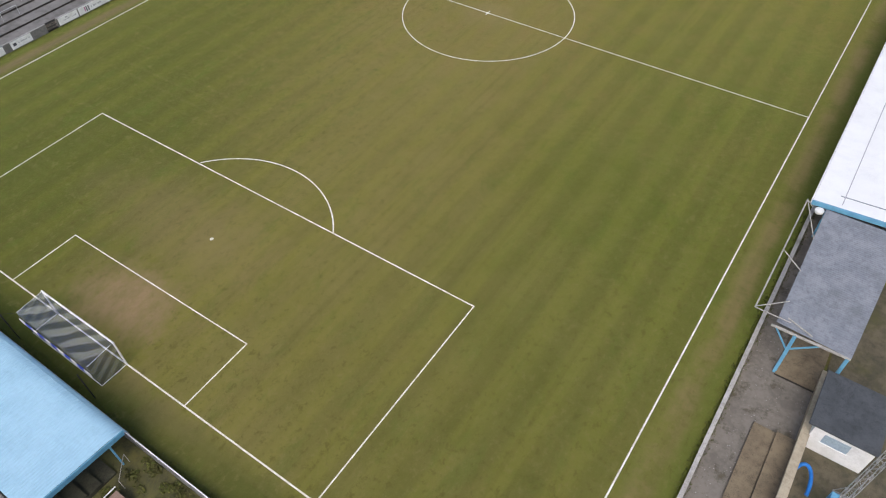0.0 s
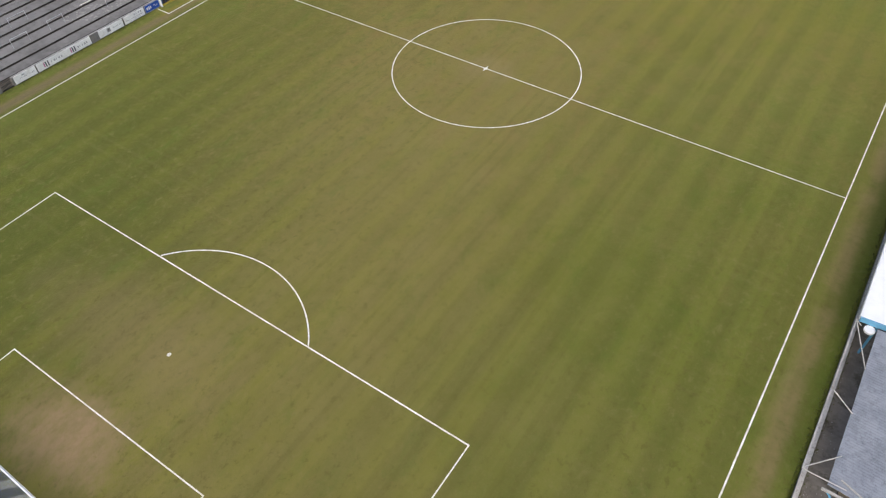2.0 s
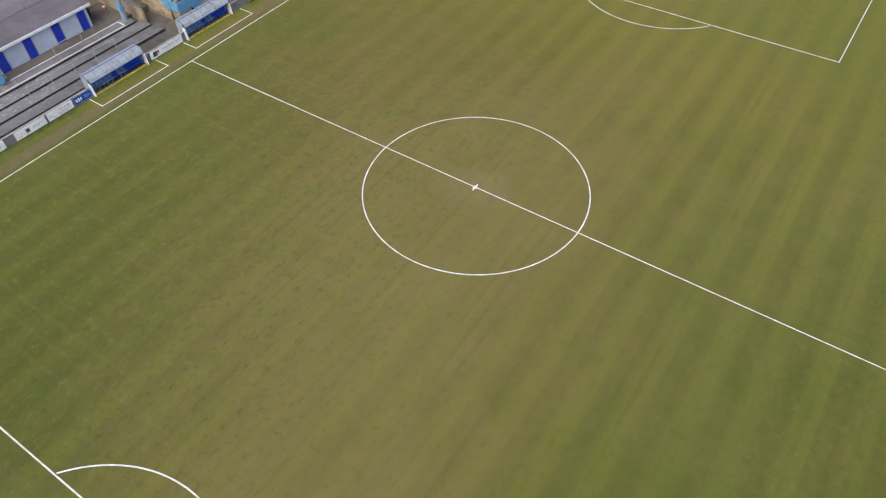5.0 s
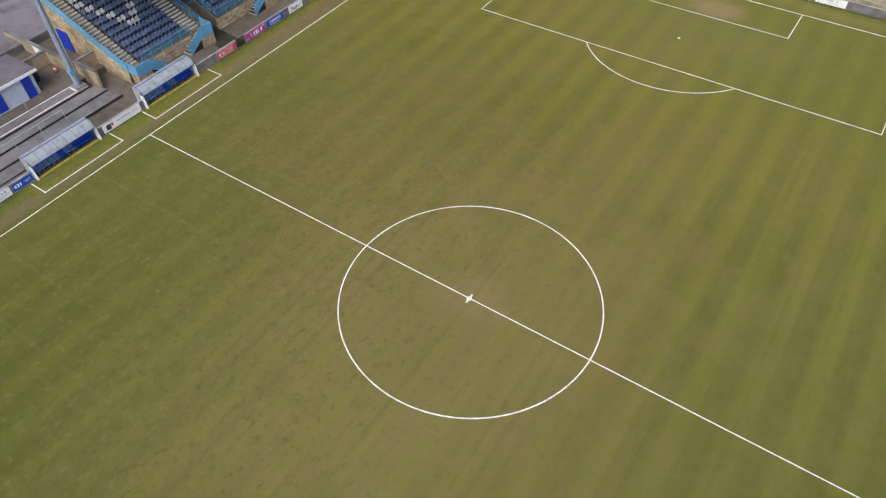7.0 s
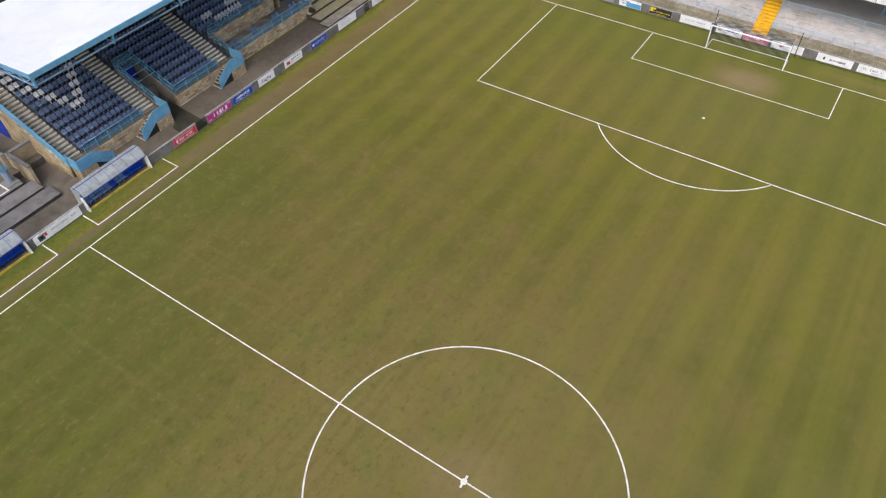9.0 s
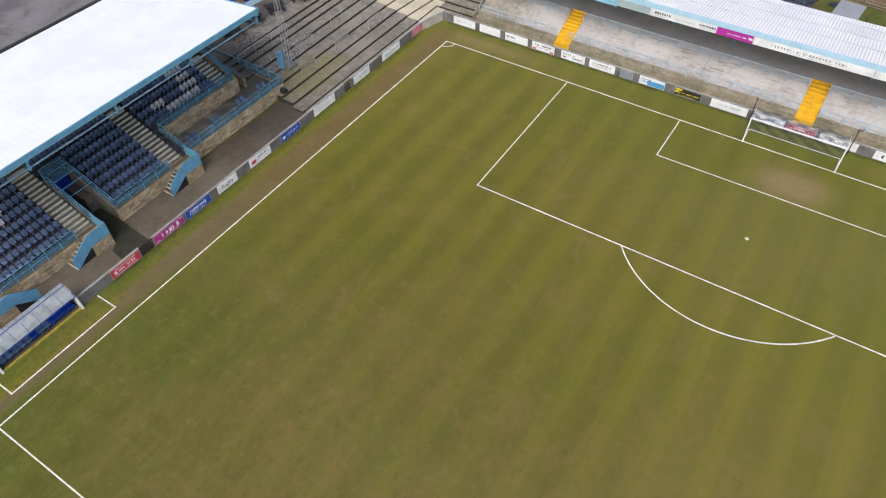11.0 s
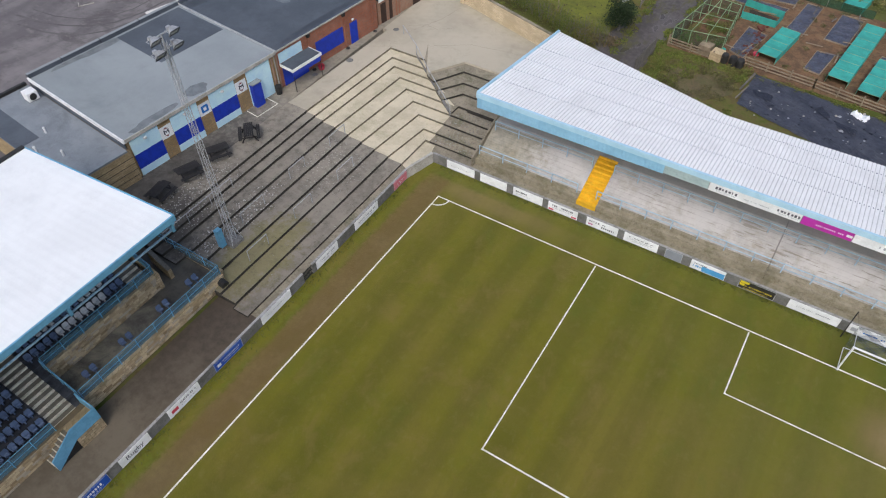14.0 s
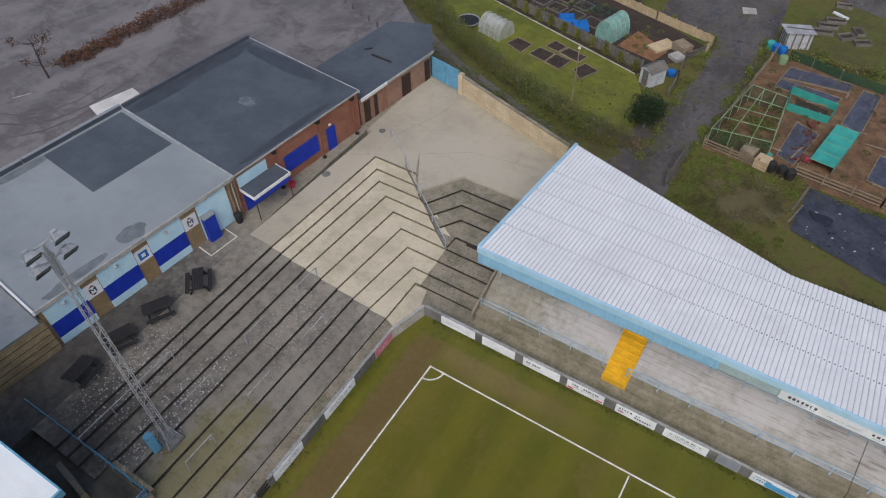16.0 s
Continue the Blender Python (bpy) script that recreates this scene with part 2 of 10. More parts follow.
    brown = m.noise(0.47, 6.0, 0.66, stretch=(1.0, 0.62, 1.0), distort=0.5).above(0.50, 0.68)
    green = m.noise(0.39, 6.0, 0.66, stretch=(1.25, 0.6, 1.0), distort=0.4).above(0.52, 0.70)
    trodden = (m.y + mid * 10.0).above(42.0, 54.0) * (m.y * -1.0 + mid * 10.0).above(-72.0, -58.0) * (m.x * -1.0 + mid * 12.0).above(-16.0, 12.0) * (m.x + mid * 12.0).above(-28.0, -14.0)
    col = m.mix((m.x * -1.0 + mid * 14.0).above(24.0, 38.0) * (m.y + mid * 8.0).above(40.0, 50.0) * (m.y * -1.0 + mid * 12.0).above(-68.0, -54.0) * 0.34 * whole, col, GRASS_FRESH)
    col = m.mix((brown * 0.3 + 0.18) * trodden * whole, col, GRASS_RUST)
    col = m.mix(brown * whole * (waist * 0.25 + 0.12), col, GRASS_BROWN)
    col = m.mix((m.noise(0.11, 5.0, 0.6, distort=0.5) + mid * 0.2).above(0.50, 0.74) * whole * (waist * 0.24 + 0.02), col, GRASS_BROWN)
    col = m.mix(green * whole * (rough * 0.22 + waist * -0.1 + 0.30), col, GRASS_LUSH)
    # a tired belt from the south box to the centre, fresher turf on both sides and in the north-east
    belt = bare(-2.0, 38.0, 17.0, 26.0, 0.9)
    col = m.mix(belt * (brown * 0.15 + 0.14) * whole, col, GRASS_TIRED)
    fresh = (belt * -1.0 + 1.0) * (ax + mid * 8.0).above(8.0, 26.0) * (m.y * -1.0 + mid * 12.0).above(-56.0, -38.0)
    fresh = fresh.op("MAXIMUM", (m.x * 0.5 + m.y + mid * 16.0).above(88.0, 104.0))
    dry_se = (m.x + mid * 8.0).above(6.0, 16.0) * (m.y * -1.0 + mid * 10.0).above(-30.0, -14.0)
    col = m.mix(dry_se * 0.18 * whole, col, GRASS_TIRED)
    fresh_e = (m.x + mid * 10.0).above(14.0, 28.0) * (m.y * -1.0 + mid * 14.0).above(-70.0, -52.0) * (m.y + mid * 14.0).above(12.0, 30.0) * whole
    col = m.mix(fresh_e * (band * -0.14 + 0.20), col, GRASS_FRESH)
    col = m.mix(fresh_e * band * 0.16, col, GRASS_VERGE)
    col = m.mix(fresh * (green * 0.2 + far * 0.14 + 0.20) * (dry_se * -0.75 + 1.0) * whole, col, GRASS_FRESH)
    col = m.mix(passes * whole * 0.16, col, GRASS_DARK)
    col = m.mix(slits * whole * (rough * 0.10 + 0.02), col, GRASS_DEAD)
    # clumps: dark hearts with dead blades between them
    clump = m.noise(1.5, 6.0, 0.72, stretch=(1.1, 0.8, 1.0), distort=0.2)
    col = m.mix(clump.above(0.52, 0.68) * whole * (rough * 0.36 + waist * -0.08 + 0.24), col, GRASS_DARK)
    col = m.mix(clump.above(0.47, 0.33) * whole * (rough * 0.24 + 0.16), col, GRASS_TIRED)
    flecks = m.noise(3.1, 5.0, 0.75)
    col = m.mix(flecks.above(0.56, 0.68) * whole * 0.22, col, GRASS_BROWN)
    strewn = m.noise(2.4, 5.0, 0.78, stretch=(1.4, 0.6, 1.0)).above(0.54, 0.70)
    col = m.mix(strewn * whole * (rough * 0.20 + 0.04), col, GRASS_DEAD)
    # single tussocks and blades
    col = m.mix(tuft.above(0.50, 0.74) * whole * (rough * 0.22 + 0.10), col, GRASS_DARK)
    col = m.mix(blade.above(0.52, 0.8) * 0.2, col, GRASS_TIP)
    m.b.inputs["Sheen Weight"].default_value, m.b.inputs["Sheen Roughness"].default_value = 0.6, 0.45
    m.b.inputs["Sheen Tint"].default_value = (0.62, 0.60, 0.20, 1.0)
    return m.done(col, 0.95, tuft * 0.5 + blade * 0.7, 0.7, 0.0, 0.05, 0.12)


GRASS_A, GRASS_B = (0.090, 0.094, 0.014), (0.138, 0.132, 0.021)
GRASS_DEAD, EARTH_WET = (0.208, 0.168, 0.068), (0.122, 0.076, 0.035)
GRASS_DRY, GRASS_LUSH = (0.210, 0.177, 0.058), (0.075, 0.113, 0.015)
GRASS_DARK, GRASS_TIP = (0.074, 0.069, 0.015), (0.184, 0.178, 0.044)
GRASS_RICH, GRASS_RICH2 = (0.163, 0.144, 0.010), (0.079, 0.083, 0.009)
GRASS_VERGE = (0.135, 0.165, 0.024)
GRASS_RUST = (0.150, 0.092, 0.034)
GRASS_TIRED, GRASS_FRESH = (0.198, 0.160, 0.060), (0.078, 0.106, 0.014)
EARTH_GREY = (0.118, 0.090, 0.056)
GRASS_MOSS = (0.190, 0.165, 0.010)
GRASS_COARSE = (0.059, 0.077, 0.011)
GRASS_LIT = (0.166, 0.166, 0.018)
GRASS_BROWN = (0.186, 0.132, 0.042)
GRASS_MOSS2 = (0.110, 0.094, 0.012)
GRASS_DULLED = (0.074, 0.069, 0.009)
EARTH_A, EARTH_B = (0.300, 0.203, 0.118), (0.196, 0.138, 0.069)
M_PITCH = grass_material()
M_LINE = weathered("line_paint", (0.85, 0.84, 0.77), (0.60, 0.58, 0.46), 1.6, 0.9, bump=0.3, mottle=0.28)
M_CONC = weathered("worn_concrete", (0.248, 0.243, 0.230), (0.172, 0.168, 0.160), 0.3, 0.92, (0.085, 0.082, 0.058), 0.6, grain=9.0, bump=0.4)
M_CONC_PALE = weathered("cleaned_concrete", (0.610, 0.545, 0.400), (0.490, 0.434, 0.312), 0.45, 0.92, (0.377, 0.347, 0.226), 0.4, grain=9.0, bump=0.3, mottle=0.12)
M_RISER = weathered("dark_riser", (0.066, 0.060, 0.050), (0.036, 0.033, 0.028), 1.5, 0.95, (0.024, 0.022, 0.019), 0.5, bump=0.4)
M_DARKLINE = weathered("black_step_line", (0.032, 0.030, 0.025), (0.050, 0.046, 0.034), 1.5, 0.95, bump=0.4)
M_ASPH = weathered("asphalt_path", (0.150, 0.130, 0.100), (0.114, 0.098, 0.075), 0.4, 0.95, (0.054, 0.047, 0.036), 0.4, grain=22.0, bump=0.3, mottle=0.16)
m = Mat("car_park_tarmac")
a, b, c = m.noise(0.16, 6.0, 0.62, stretch=(1.0, 0.4, 1.0), distort=1.2), m.noise(0.8, 6.0, 0.68, stretch=(0.6, 1.4, 1.0)), m.noise(9.0, 4.0, 0.7)
col = m.mix((a * 0.75 + b * 0.25).above(0.38, 0.62), (0.215, 0.198, 0.196), (0.128, 0.117, 0.120))
col = m.mix((m.noise(0.22, 6.0, 0.7, distort=0.8) + b * 0.2).above(0.60, 0.76) * 0.6, col, (0.082, 0.074, 0.074))
col = m.mix((b + c * 0.2).above(0.66, 0.78) * 0.4, col, (0.27, 0.245, 0.23))
M_ASPH2 = m.done(col, 0.93, b * 0.3 + c * 0.6, 0.3, 0.0, 0.012, 0.3)
M_SKYBLUE = weathered("sky_blue_paint", (0.158, 0.384, 0.557), (0.125, 0.317, 0.470), 1.5, 0.55, (0.096, 0.211, 0.288), 0.2, bump=0.05)
M_PALEBLUE = weathered("pale_blue_paint", (0.600, 0.820, 0.890), (0.520, 0.740, 0.870), 1.0, 0.6, bump=0.05)
M_ROYAL = weathered("royal_blue_paint", (0.017, 0.049, 0.462), (0.014, 0.036, 0.336), 1.5, 0.5, bump=0.05)
M_WHITE = weathered("white_paint", (0.848, 0.848, 0.837), (0.721, 0.721, 0.700), 1.3, 0.6, bump=0.06)
M_ROOFWHITE = weathered("white_roof_sheet", (0.86, 0.87, 0.86), (0.80, 0.81, 0.80), 0.2, 0.45, (0.70, 0.72, 0.73), 0.12, bump=0.04)
M_BLACK = weathered("black_paint", (0.02, 0.02, 0.02), (0.035, 0.034, 0.03), 2.0, 0.6, bump=0.1)
M_STEEL = weathered("galvanised_steel", (0.50, 0.51, 0.51), (0.36, 0.37, 0.37), 3.0, 0.55, metal=0.25, bump=0.05)
M_STONE = masonry("buff_stone", (0.62, 0.50, 0.32), (0.42, 0.325, 0.19), (0.13, 0.105, 0.07), 0.46, 0.21, "both", 0.7, (0.20, 0.155, 0.085))
M_BRICKY = masonry("yellow_brick", (0.44, 0.30, 0.14), (0.34, 0.225, 0.105), (0.24, 0.20, 0.14), 0.23, 0.078, "both")
M_BRICKR = masonry("red_brick", (0.44, 0.165, 0.095), (0.34, 0.125, 0.072), (0.26, 0.19, 0.15), 0.23, 0.078, "both")
M_FELT = weathered("grey_roof_felt", (0.292, 0.318, 0.324), (0.250, 0.275, 0.285), 0.16, 0.72, (0.172, 0.190, 0.200), 0.3, bump=0.12, mottle=0.05)
M_FELTD = weathered("dark_roof_felt", (0.098, 0.112, 0.133), (0.076, 0.088, 0.105), 0.3, 0.7, (0.053, 0.062, 0.077), 0.4, bump=0.15)
M_ROOFGREY = weathered("fibre_cement_sheet", (0.262, 0.280, 0.312), (0.206, 0.221, 0.250), 0.8, 0.85, (0.15, 0.16, 0.172), 0.5, bump=0.3)


# ---- mesh helpers ----
class G:
    """A growing mesh: lists of corners and faces, with a material slot per face."""

    def __init__(self):
        self.v, self.f, self.s = [], [], []

    def face(self, pts, slot=0):
        n = len(self.v)
        self.v += [tuple(p) for p in pts]
        self.f.append(tuple(range(n, n + len(pts))))
        self.s.append(slot)
        return self

    def hexa(self, p, slot=0, top=None):
        """Eight corners: four below, four above, both counter-clockwise from above."""
        n = len(self.v)
        self.v += [tuple(q) for q in p]
        for i, q in enumerate(((3, 2, 1, 0), (4, 5, 6, 7), (0, 1, 5, 4), (1, 2, 6, 5), (2, 3, 7, 6), (3, 0, 4, 7))):
            self.f.append(tuple(n + k for k in q))
            self.s.append(top if top is not None and i == 1 else slot)
        return self

    def box(self, x0, x1, y0, y1, z0, z1, slot=0, top=None):
        return self.hexa([(x0, y0, z0), (x1, y0, z0), (x1, y1, z0), (x0, y1, z0), (x0, y0, z1), (x1, y0, z1), (x1, y1, z1), (x0, y1, z1)], slot, top)

    def prism(self, poly, z0, z1, slot=0, top=None):
        """A flat outline (counter-clockwise from above) drawn up from z0 to z1, numbers or one height a corner."""
        k = len(poly)
        a = z0 if isinstance(z0, (list, tuple)) else [z0] * k
        b = z1 if isinstance(z1, (list, tuple)) else [z1] * k
        n = len(self.v)
        self.v += [(x, y, h) for (x, y), h in zip(poly, a)] + [(x, y, h) for (x, y), h in zip(poly, b)]
        self.f.append(tuple(n + i for i in reversed(range(k))))
        self.f.append(tuple(n + k + i for i in range(k)))
        self.s += [slot, slot if top is None else top]
        for i in range(k):
            j = (i + 1) % k
            self.f.append((n + i, n + j, n + k + j, n + k + i))
            self.s.append(slot)
        return self

    def beam(self, a, b, w, h=None, slot=0, up=(0, 0, 1)):
        """A bar of rectangular section from a to b."""
        a, b = Vector(a), Vector(b)
        h = w if h is None else h
        d = (b - a).normalized()
        u = Vector(up)
        if abs(d.dot(u)) > 0.98:
            u = Vector((0, 1, 0))
        r = d.cross(u).normalized() * (w / 2)
        t = r.cross(d).normalized() * (h / 2)
        return self.hexa([a - r - t, a + r - t, b + r - t, b - r - t, a - r + t, a + r + t, b + r + t, b - r + t], slot)

    def tube(self, pts, r, sides=6, slot=0, r2=None):
        """A round bar along a line of points, with closed ends."""
        pts = [Vector(p) for p in pts]
        rings = []
        for i, p in enumerate(pts):
            d = (pts[min(i + 1, len(pts) - 1)] - pts[max(i - 1, 0)]).normalized()
            u = Vector((0, 0, 1)) if abs(d.z) < 0.95 else Vector((1, 0, 0))
            e = d.cross(u).normalized()
            w = e.cross(d)
            rr = r if r2 is None else r + (r2 - r) * i / max(1, len(pts) - 1)
            n = len(self.v)
            self.v += [tuple(p + (e * math.cos(k * math.tau / sides) + w * math.sin(k * math.tau / sides)) * rr) for k in range(sides)]
            rings.append(n)
        for a, b in zip(rings, rings[1:]):
            for k in range(sides):
                j = (k + 1) % sides
                self.f.append((a + k, a + j, b + j, b + k))
                self.s.append(slot)
        self.f += [tuple(rings[0] + k for k in reversed(range(sides))), tuple(rings[-1] + k for k in range(sides))]
        self.s += [slot, slot]
        return self

    def sheet(self, a, b, c, d, pitch, depth, thick=0.02, slot=0):
        """A corrugated sheet between the edges a-b (along which the ribs follow one another) and d-c, ribs run from one edge to the other."""
        a, b, c, d = (Vector(p) for p in (a, b, c, d))
        n = max(2, int((b - a).length / pitch) * 2)
        up = (b - a).cross(d - a).normalized()
        if up.z < 0:
            up = -up
        base = len(self.v)
        for i in range(n + 1):
            o = up * (depth if i % 2 else 0.0)
            f = i / n
            p, q = a.lerp(b, f) + o, d.lerp(c, f) + o
            self.v += [tuple(p), tuple(q), tuple(p - up * thick), tuple(q - up * thick)]
        for i in range(n):
            k = base + 4 * i
            self.f += [(k, k + 4, k + 5, k + 1), (k + 2, k + 3, k + 7, k + 6), (k, k + 2, k + 6, k + 4), (k + 1, k + 5, k + 7, k + 3)]
            self.s += [slot] * 4
        e = base + 4 * n
        self.f += [(base, base + 1, base + 3, base + 2), (e, e + 2, e + 3, e + 1)]
        self.s += [slot] * 2
        return self

    def lathe(self, profile, cx, cy, sides=12, slot=0):
        """A turned body from (radius, height) pairs."""
        n = len(self.v)
        for r, z in profile:
            self.v += [(cx + r * math.cos(k * math.tau / sides), cy + r * math.sin(k * math.tau / sides), z) for k in range(sides)]
        for i in range(len(profile) - 1):
            for k in range(sides):
                j = (k + 1) % sides
                self.f.append((n + i * sides + k, n + i * sides + j, n + (i + 1) * sides + j, n + (i + 1) * sides + k))
                self.s.append(slot)
        self.f += [tuple(n + k for k in reversed(range(sides))), tuple(n + (len(profile) - 1) * sides + k for k in range(sides))]
        self.s += [slot, slot]
        return self

    def mesh(self, name, mats):
        me = bpy.data.meshes.new(name)
        me.from_pydata(self.v, [], self.f)
        for m in mats if isinstance(mats, (list, tuple)) else [mats]:
            me.materials.append(m)
        if any(self.s):
            me.polygons.foreach_set("material_index", self.s)
        me.update()
        return me


def soften(me, width, angle=0.6):
    """Round the hard edges of a mesh a little."""
    bm = bmesh.new()
    bm.from_mesh(me)
    bmesh.ops.remove_doubles(bm, verts=bm.verts, dist=0.0005)
    sharp = [e for e in bm.edges if len(e.link_faces) == 2 and e.calc_face_angle(0) > angle]
    bmesh.ops.bevel(bm, geom=sharp, offset=width, segments=1, affect="EDGES", clamp_overlap=True)
    bm.to_mesh(me)
    bm.free()


def thing(name, at, label, category, group="", kind="", turn=0.0):
    ob = new(name)
    ob.empty_display_size = 0.3
    ob.matrix_basis = pose(*at, 0, 0, turn)
    return tagged(ob, label, category, group, kind)


def part(name, g, mats, parent, label="", kind="", bevel=0.0):
    """One mesh object under a thing or under a part, its corners given in the world."""
    me = g if isinstance(g, bpy.types.Mesh) else g.mesh(name, mats)
    if bevel:
        soften(me, bevel)
    ob = new(name, me)
    ob.parent = parent
    if parent.parent is None:
        ob.matrix_parent_inverse = parent.matrix_basis.inverted()
    return tagged(ob, label, kind=kind)


def solid(name, g, mats, label, category, kind="structure", group="", bevel=0.0):
    """A top-level object of one mesh."""
    me = g.mesh(name, mats)
    if bevel:
        soften(me, bevel)
    return tagged(new(name, me), label, category, group, kind)


def turned(poly, ox, oy, degrees):
    c, s = math.cos(radians(degrees)), math.sin(radians(degrees))
    return [(ox + x * c - y * s, oy + x * s + y * c) for x, y in poly]


HALF, WEST, LEN = 33.45, 33.55, 101.04  # from the middle to either touchline, and the length
LW = 0.105

# ---- ground and pitch ----
m = Mat("rough_ground")
a, b, c = m.noise(0.08, 6.0, 0.6), m.noise(0.9, 5.0, 0.65), m.noise(7.0, 4.0, 0.7)
col = m.mix((a * 0.6 + b * 0.4).above(0.42, 0.6), (0.085, 0.105, 0.022), (0.150, 0.135, 0.045))
col = m.mix((b * 0.6 + a * 0.4 + c * 0.15).above(0.56, 0.72) * 0.8, col, (0.105, 0.075, 0.042))
col = m.mix(c.above(0.5, 0.8) * 0.4, col, (0.05, 0.06, 0.015))
M_GROUND = m.done(col, 0.95, b * 0.6 + c * 0.5, 0.8, 0.0, 0.08, 0.1)
g = G()
g.face([(-1500, -1500, -0.03), (1500, -1500, -0.03), (1500, 1500, -0.03), (-1500, 1500, -0.03)])
solid("ground", g, M_GROUND, "rough grass and bare earth stretching beyond the football ground", "ground")
g = G()
g.prism([(-37.0, -3.25), (36.75, -3.25), (36.75, 104.45), (-36.2, 104.45), (-37.0, 101.6)], -0.3, 0.0)
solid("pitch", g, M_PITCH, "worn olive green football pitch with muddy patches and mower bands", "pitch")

marks = thing("pitch_markings", (0, 50.5, 0), "white painted lines, circle and arcs of a football pitch", "pitch markings", kind="structure")
MARK_Z = 0.006


def line(x0, y0, x1, y1, width=1.0):
    """A painted line between two points; its ends reach half its width further where it runs across the pitch."""
    g = G()
    w = LW * width / 2
    d = Vector((x1 - x0, y1 - y0)).normalized()
    e = d * (w if abs(d.x) > abs(d.y) else -w)
    s = Vector((-d.y, d.x)) * w
    p, q = Vector((x0, y0)) - e, Vector((x1, y1)) + e
    g.prism([tuple(p - s), tuple(q - s), tuple(q + s), tuple(p + s)], -0.01, MARK_Z)
    part("line", g, M_LINE, marks)


def ring(cx, cy, r, a0, a1, name="arc"):
    g = G()
    n = max(6, int(abs(a1 - a0) * r * 2.2))
    for i in range(n):
        p, q = a0 + (a1 - a0) * i / n, a0 + (a1 - a0) * (i + 1) / n
        ri, ro = r - LW / 2, r + LW / 2
        g.prism([(cx + ri * math.cos(p), cy + ri * math.sin(p)), (cx + ro * math.cos(p), cy + ro * math.sin(p)),
                 (cx + ro * math.cos(q), cy + ro * math.sin(q)), (cx + ri * math.cos(q), cy + ri * math.sin(q))], -0.01, MARK_Z - 0.001)
    part(name, g, M_LINE, marks)


def spot(cx, cy, r=0.16):
    g = G()
    g.lathe([(r, -0.01), (r, MARK_Z), (r * 0.5, MARK_Z + 0.002)], cx, cy, 14)
    part("spot", g, M_LINE, marks)


MIDY = 50.55
line(-WEST, 0, -WEST - 0.16, LEN + 0.12)
line(HALF, 0, HALF, LEN)
line(-WEST, 0, HALF, 0)
line(-WEST - 0.16, LEN + 0.12, HALF, LEN)
line(-WEST - 0.06, MIDY + 0.04, HALF + 0.04, MIDY, 0.88)
# the boxes, marked out by hand: goal line, west and east corner of each
for base, ww, we, ew, ee, wide in (
        (0.0, (-20.22, 0.0), (-20.40, 16.34), (20.10, 0.0), (20.06, 16.54), 1.0), (0.0, (-9.18, 0.0), (-9.18, 5.36), (9.22, 0.0), (9.13, 5.52), 0.85),
        (LEN, (-20.18, LEN), (-20.04, 84.52), (20.14, LEN), (20.11, 84.62), 1.0), (LEN, (-9.22, LEN), (-9.21, 95.60), (9.18, LEN), (9.18, 95.70), 0.85)):
    line(*we, *ee, wide)
    line(*ww, *we, 0.85)
    line(*ew, *ee, 0.85)
spot(-0.04, 10.9, 0.15)
spot(-0.04, 90.1, 0.15)
ring(-0.1, 10.92, 9.28, math.pi / 2 - 0.925, math.pi / 2 + 0.925)
ring(-0.08, 90.02, 9.32, -math.pi / 2 - 0.945, -math.pi / 2 + 0.935)
for x, y, a in ((-WEST, 0.0, 0.0), (HALF, 0.0, math.pi / 2), (-WEST - 0.16, LEN + 0.12, -math.pi / 2), (HALF, LEN, math.pi)):
    ring(x, y, 1.0, a, a + math.pi / 2)
ring(0.05, MIDY, 9.2, 0, math.tau, "centre_circle")
spot(0, MIDY, 0.2)
part("cross_mark", G().box(-0.07, 0.07, MIDY - 0.42, MIDY + 0.42, -0.01, MARK_Z - 0.001), M_LINE, marks)
for y0, y1 in ((40.9, 48.75), (52.45, 60.55)):  # technical areas by the dugouts
    line(-35.0, y0, -35.0, y1)
    for y in (y0, y1):
        line(-36.85, y, -35.0, y)

# ---- goals ----
m = Mat("striped_net")
d = ((m.x - m.y * 1.15 + m.z * 1.7) * (math.tau / 1.5)).op("SINE").above(-0.15, 0.15)
colr = m.mix(d, (0.62, 0.66, 0.68), (0.05, 0.07, 0.12))
m.done(colr, 0.9)
clear = m.t.nodes.new("ShaderNodeBsdfTransparent")
mixn = m.t.nodes.new("ShaderNodeMixShader")
m.t.links.new((d * -0.24 + 0.80).sock, mixn.inputs[0])
m.t.links.new(m.b.outputs[0], mixn.inputs[1])
m.t.links.new(clear.outputs[0], mixn.inputs[2])
m.t.links.new(mixn.outputs[0], m.t.nodes["Material Output"].inputs[0])
M_NET = m.m


M_NETF = M_NET.copy()
M_NETF.name = "thin_striped_net"
for nd in M_NETF.node_tree.nodes:
    if nd.type == "MATH" and nd.operation == "ADD" and abs(nd.inputs[1].default_value - 0.80) < 1e-4:
        nd.inputs[1].default_value = 0.95


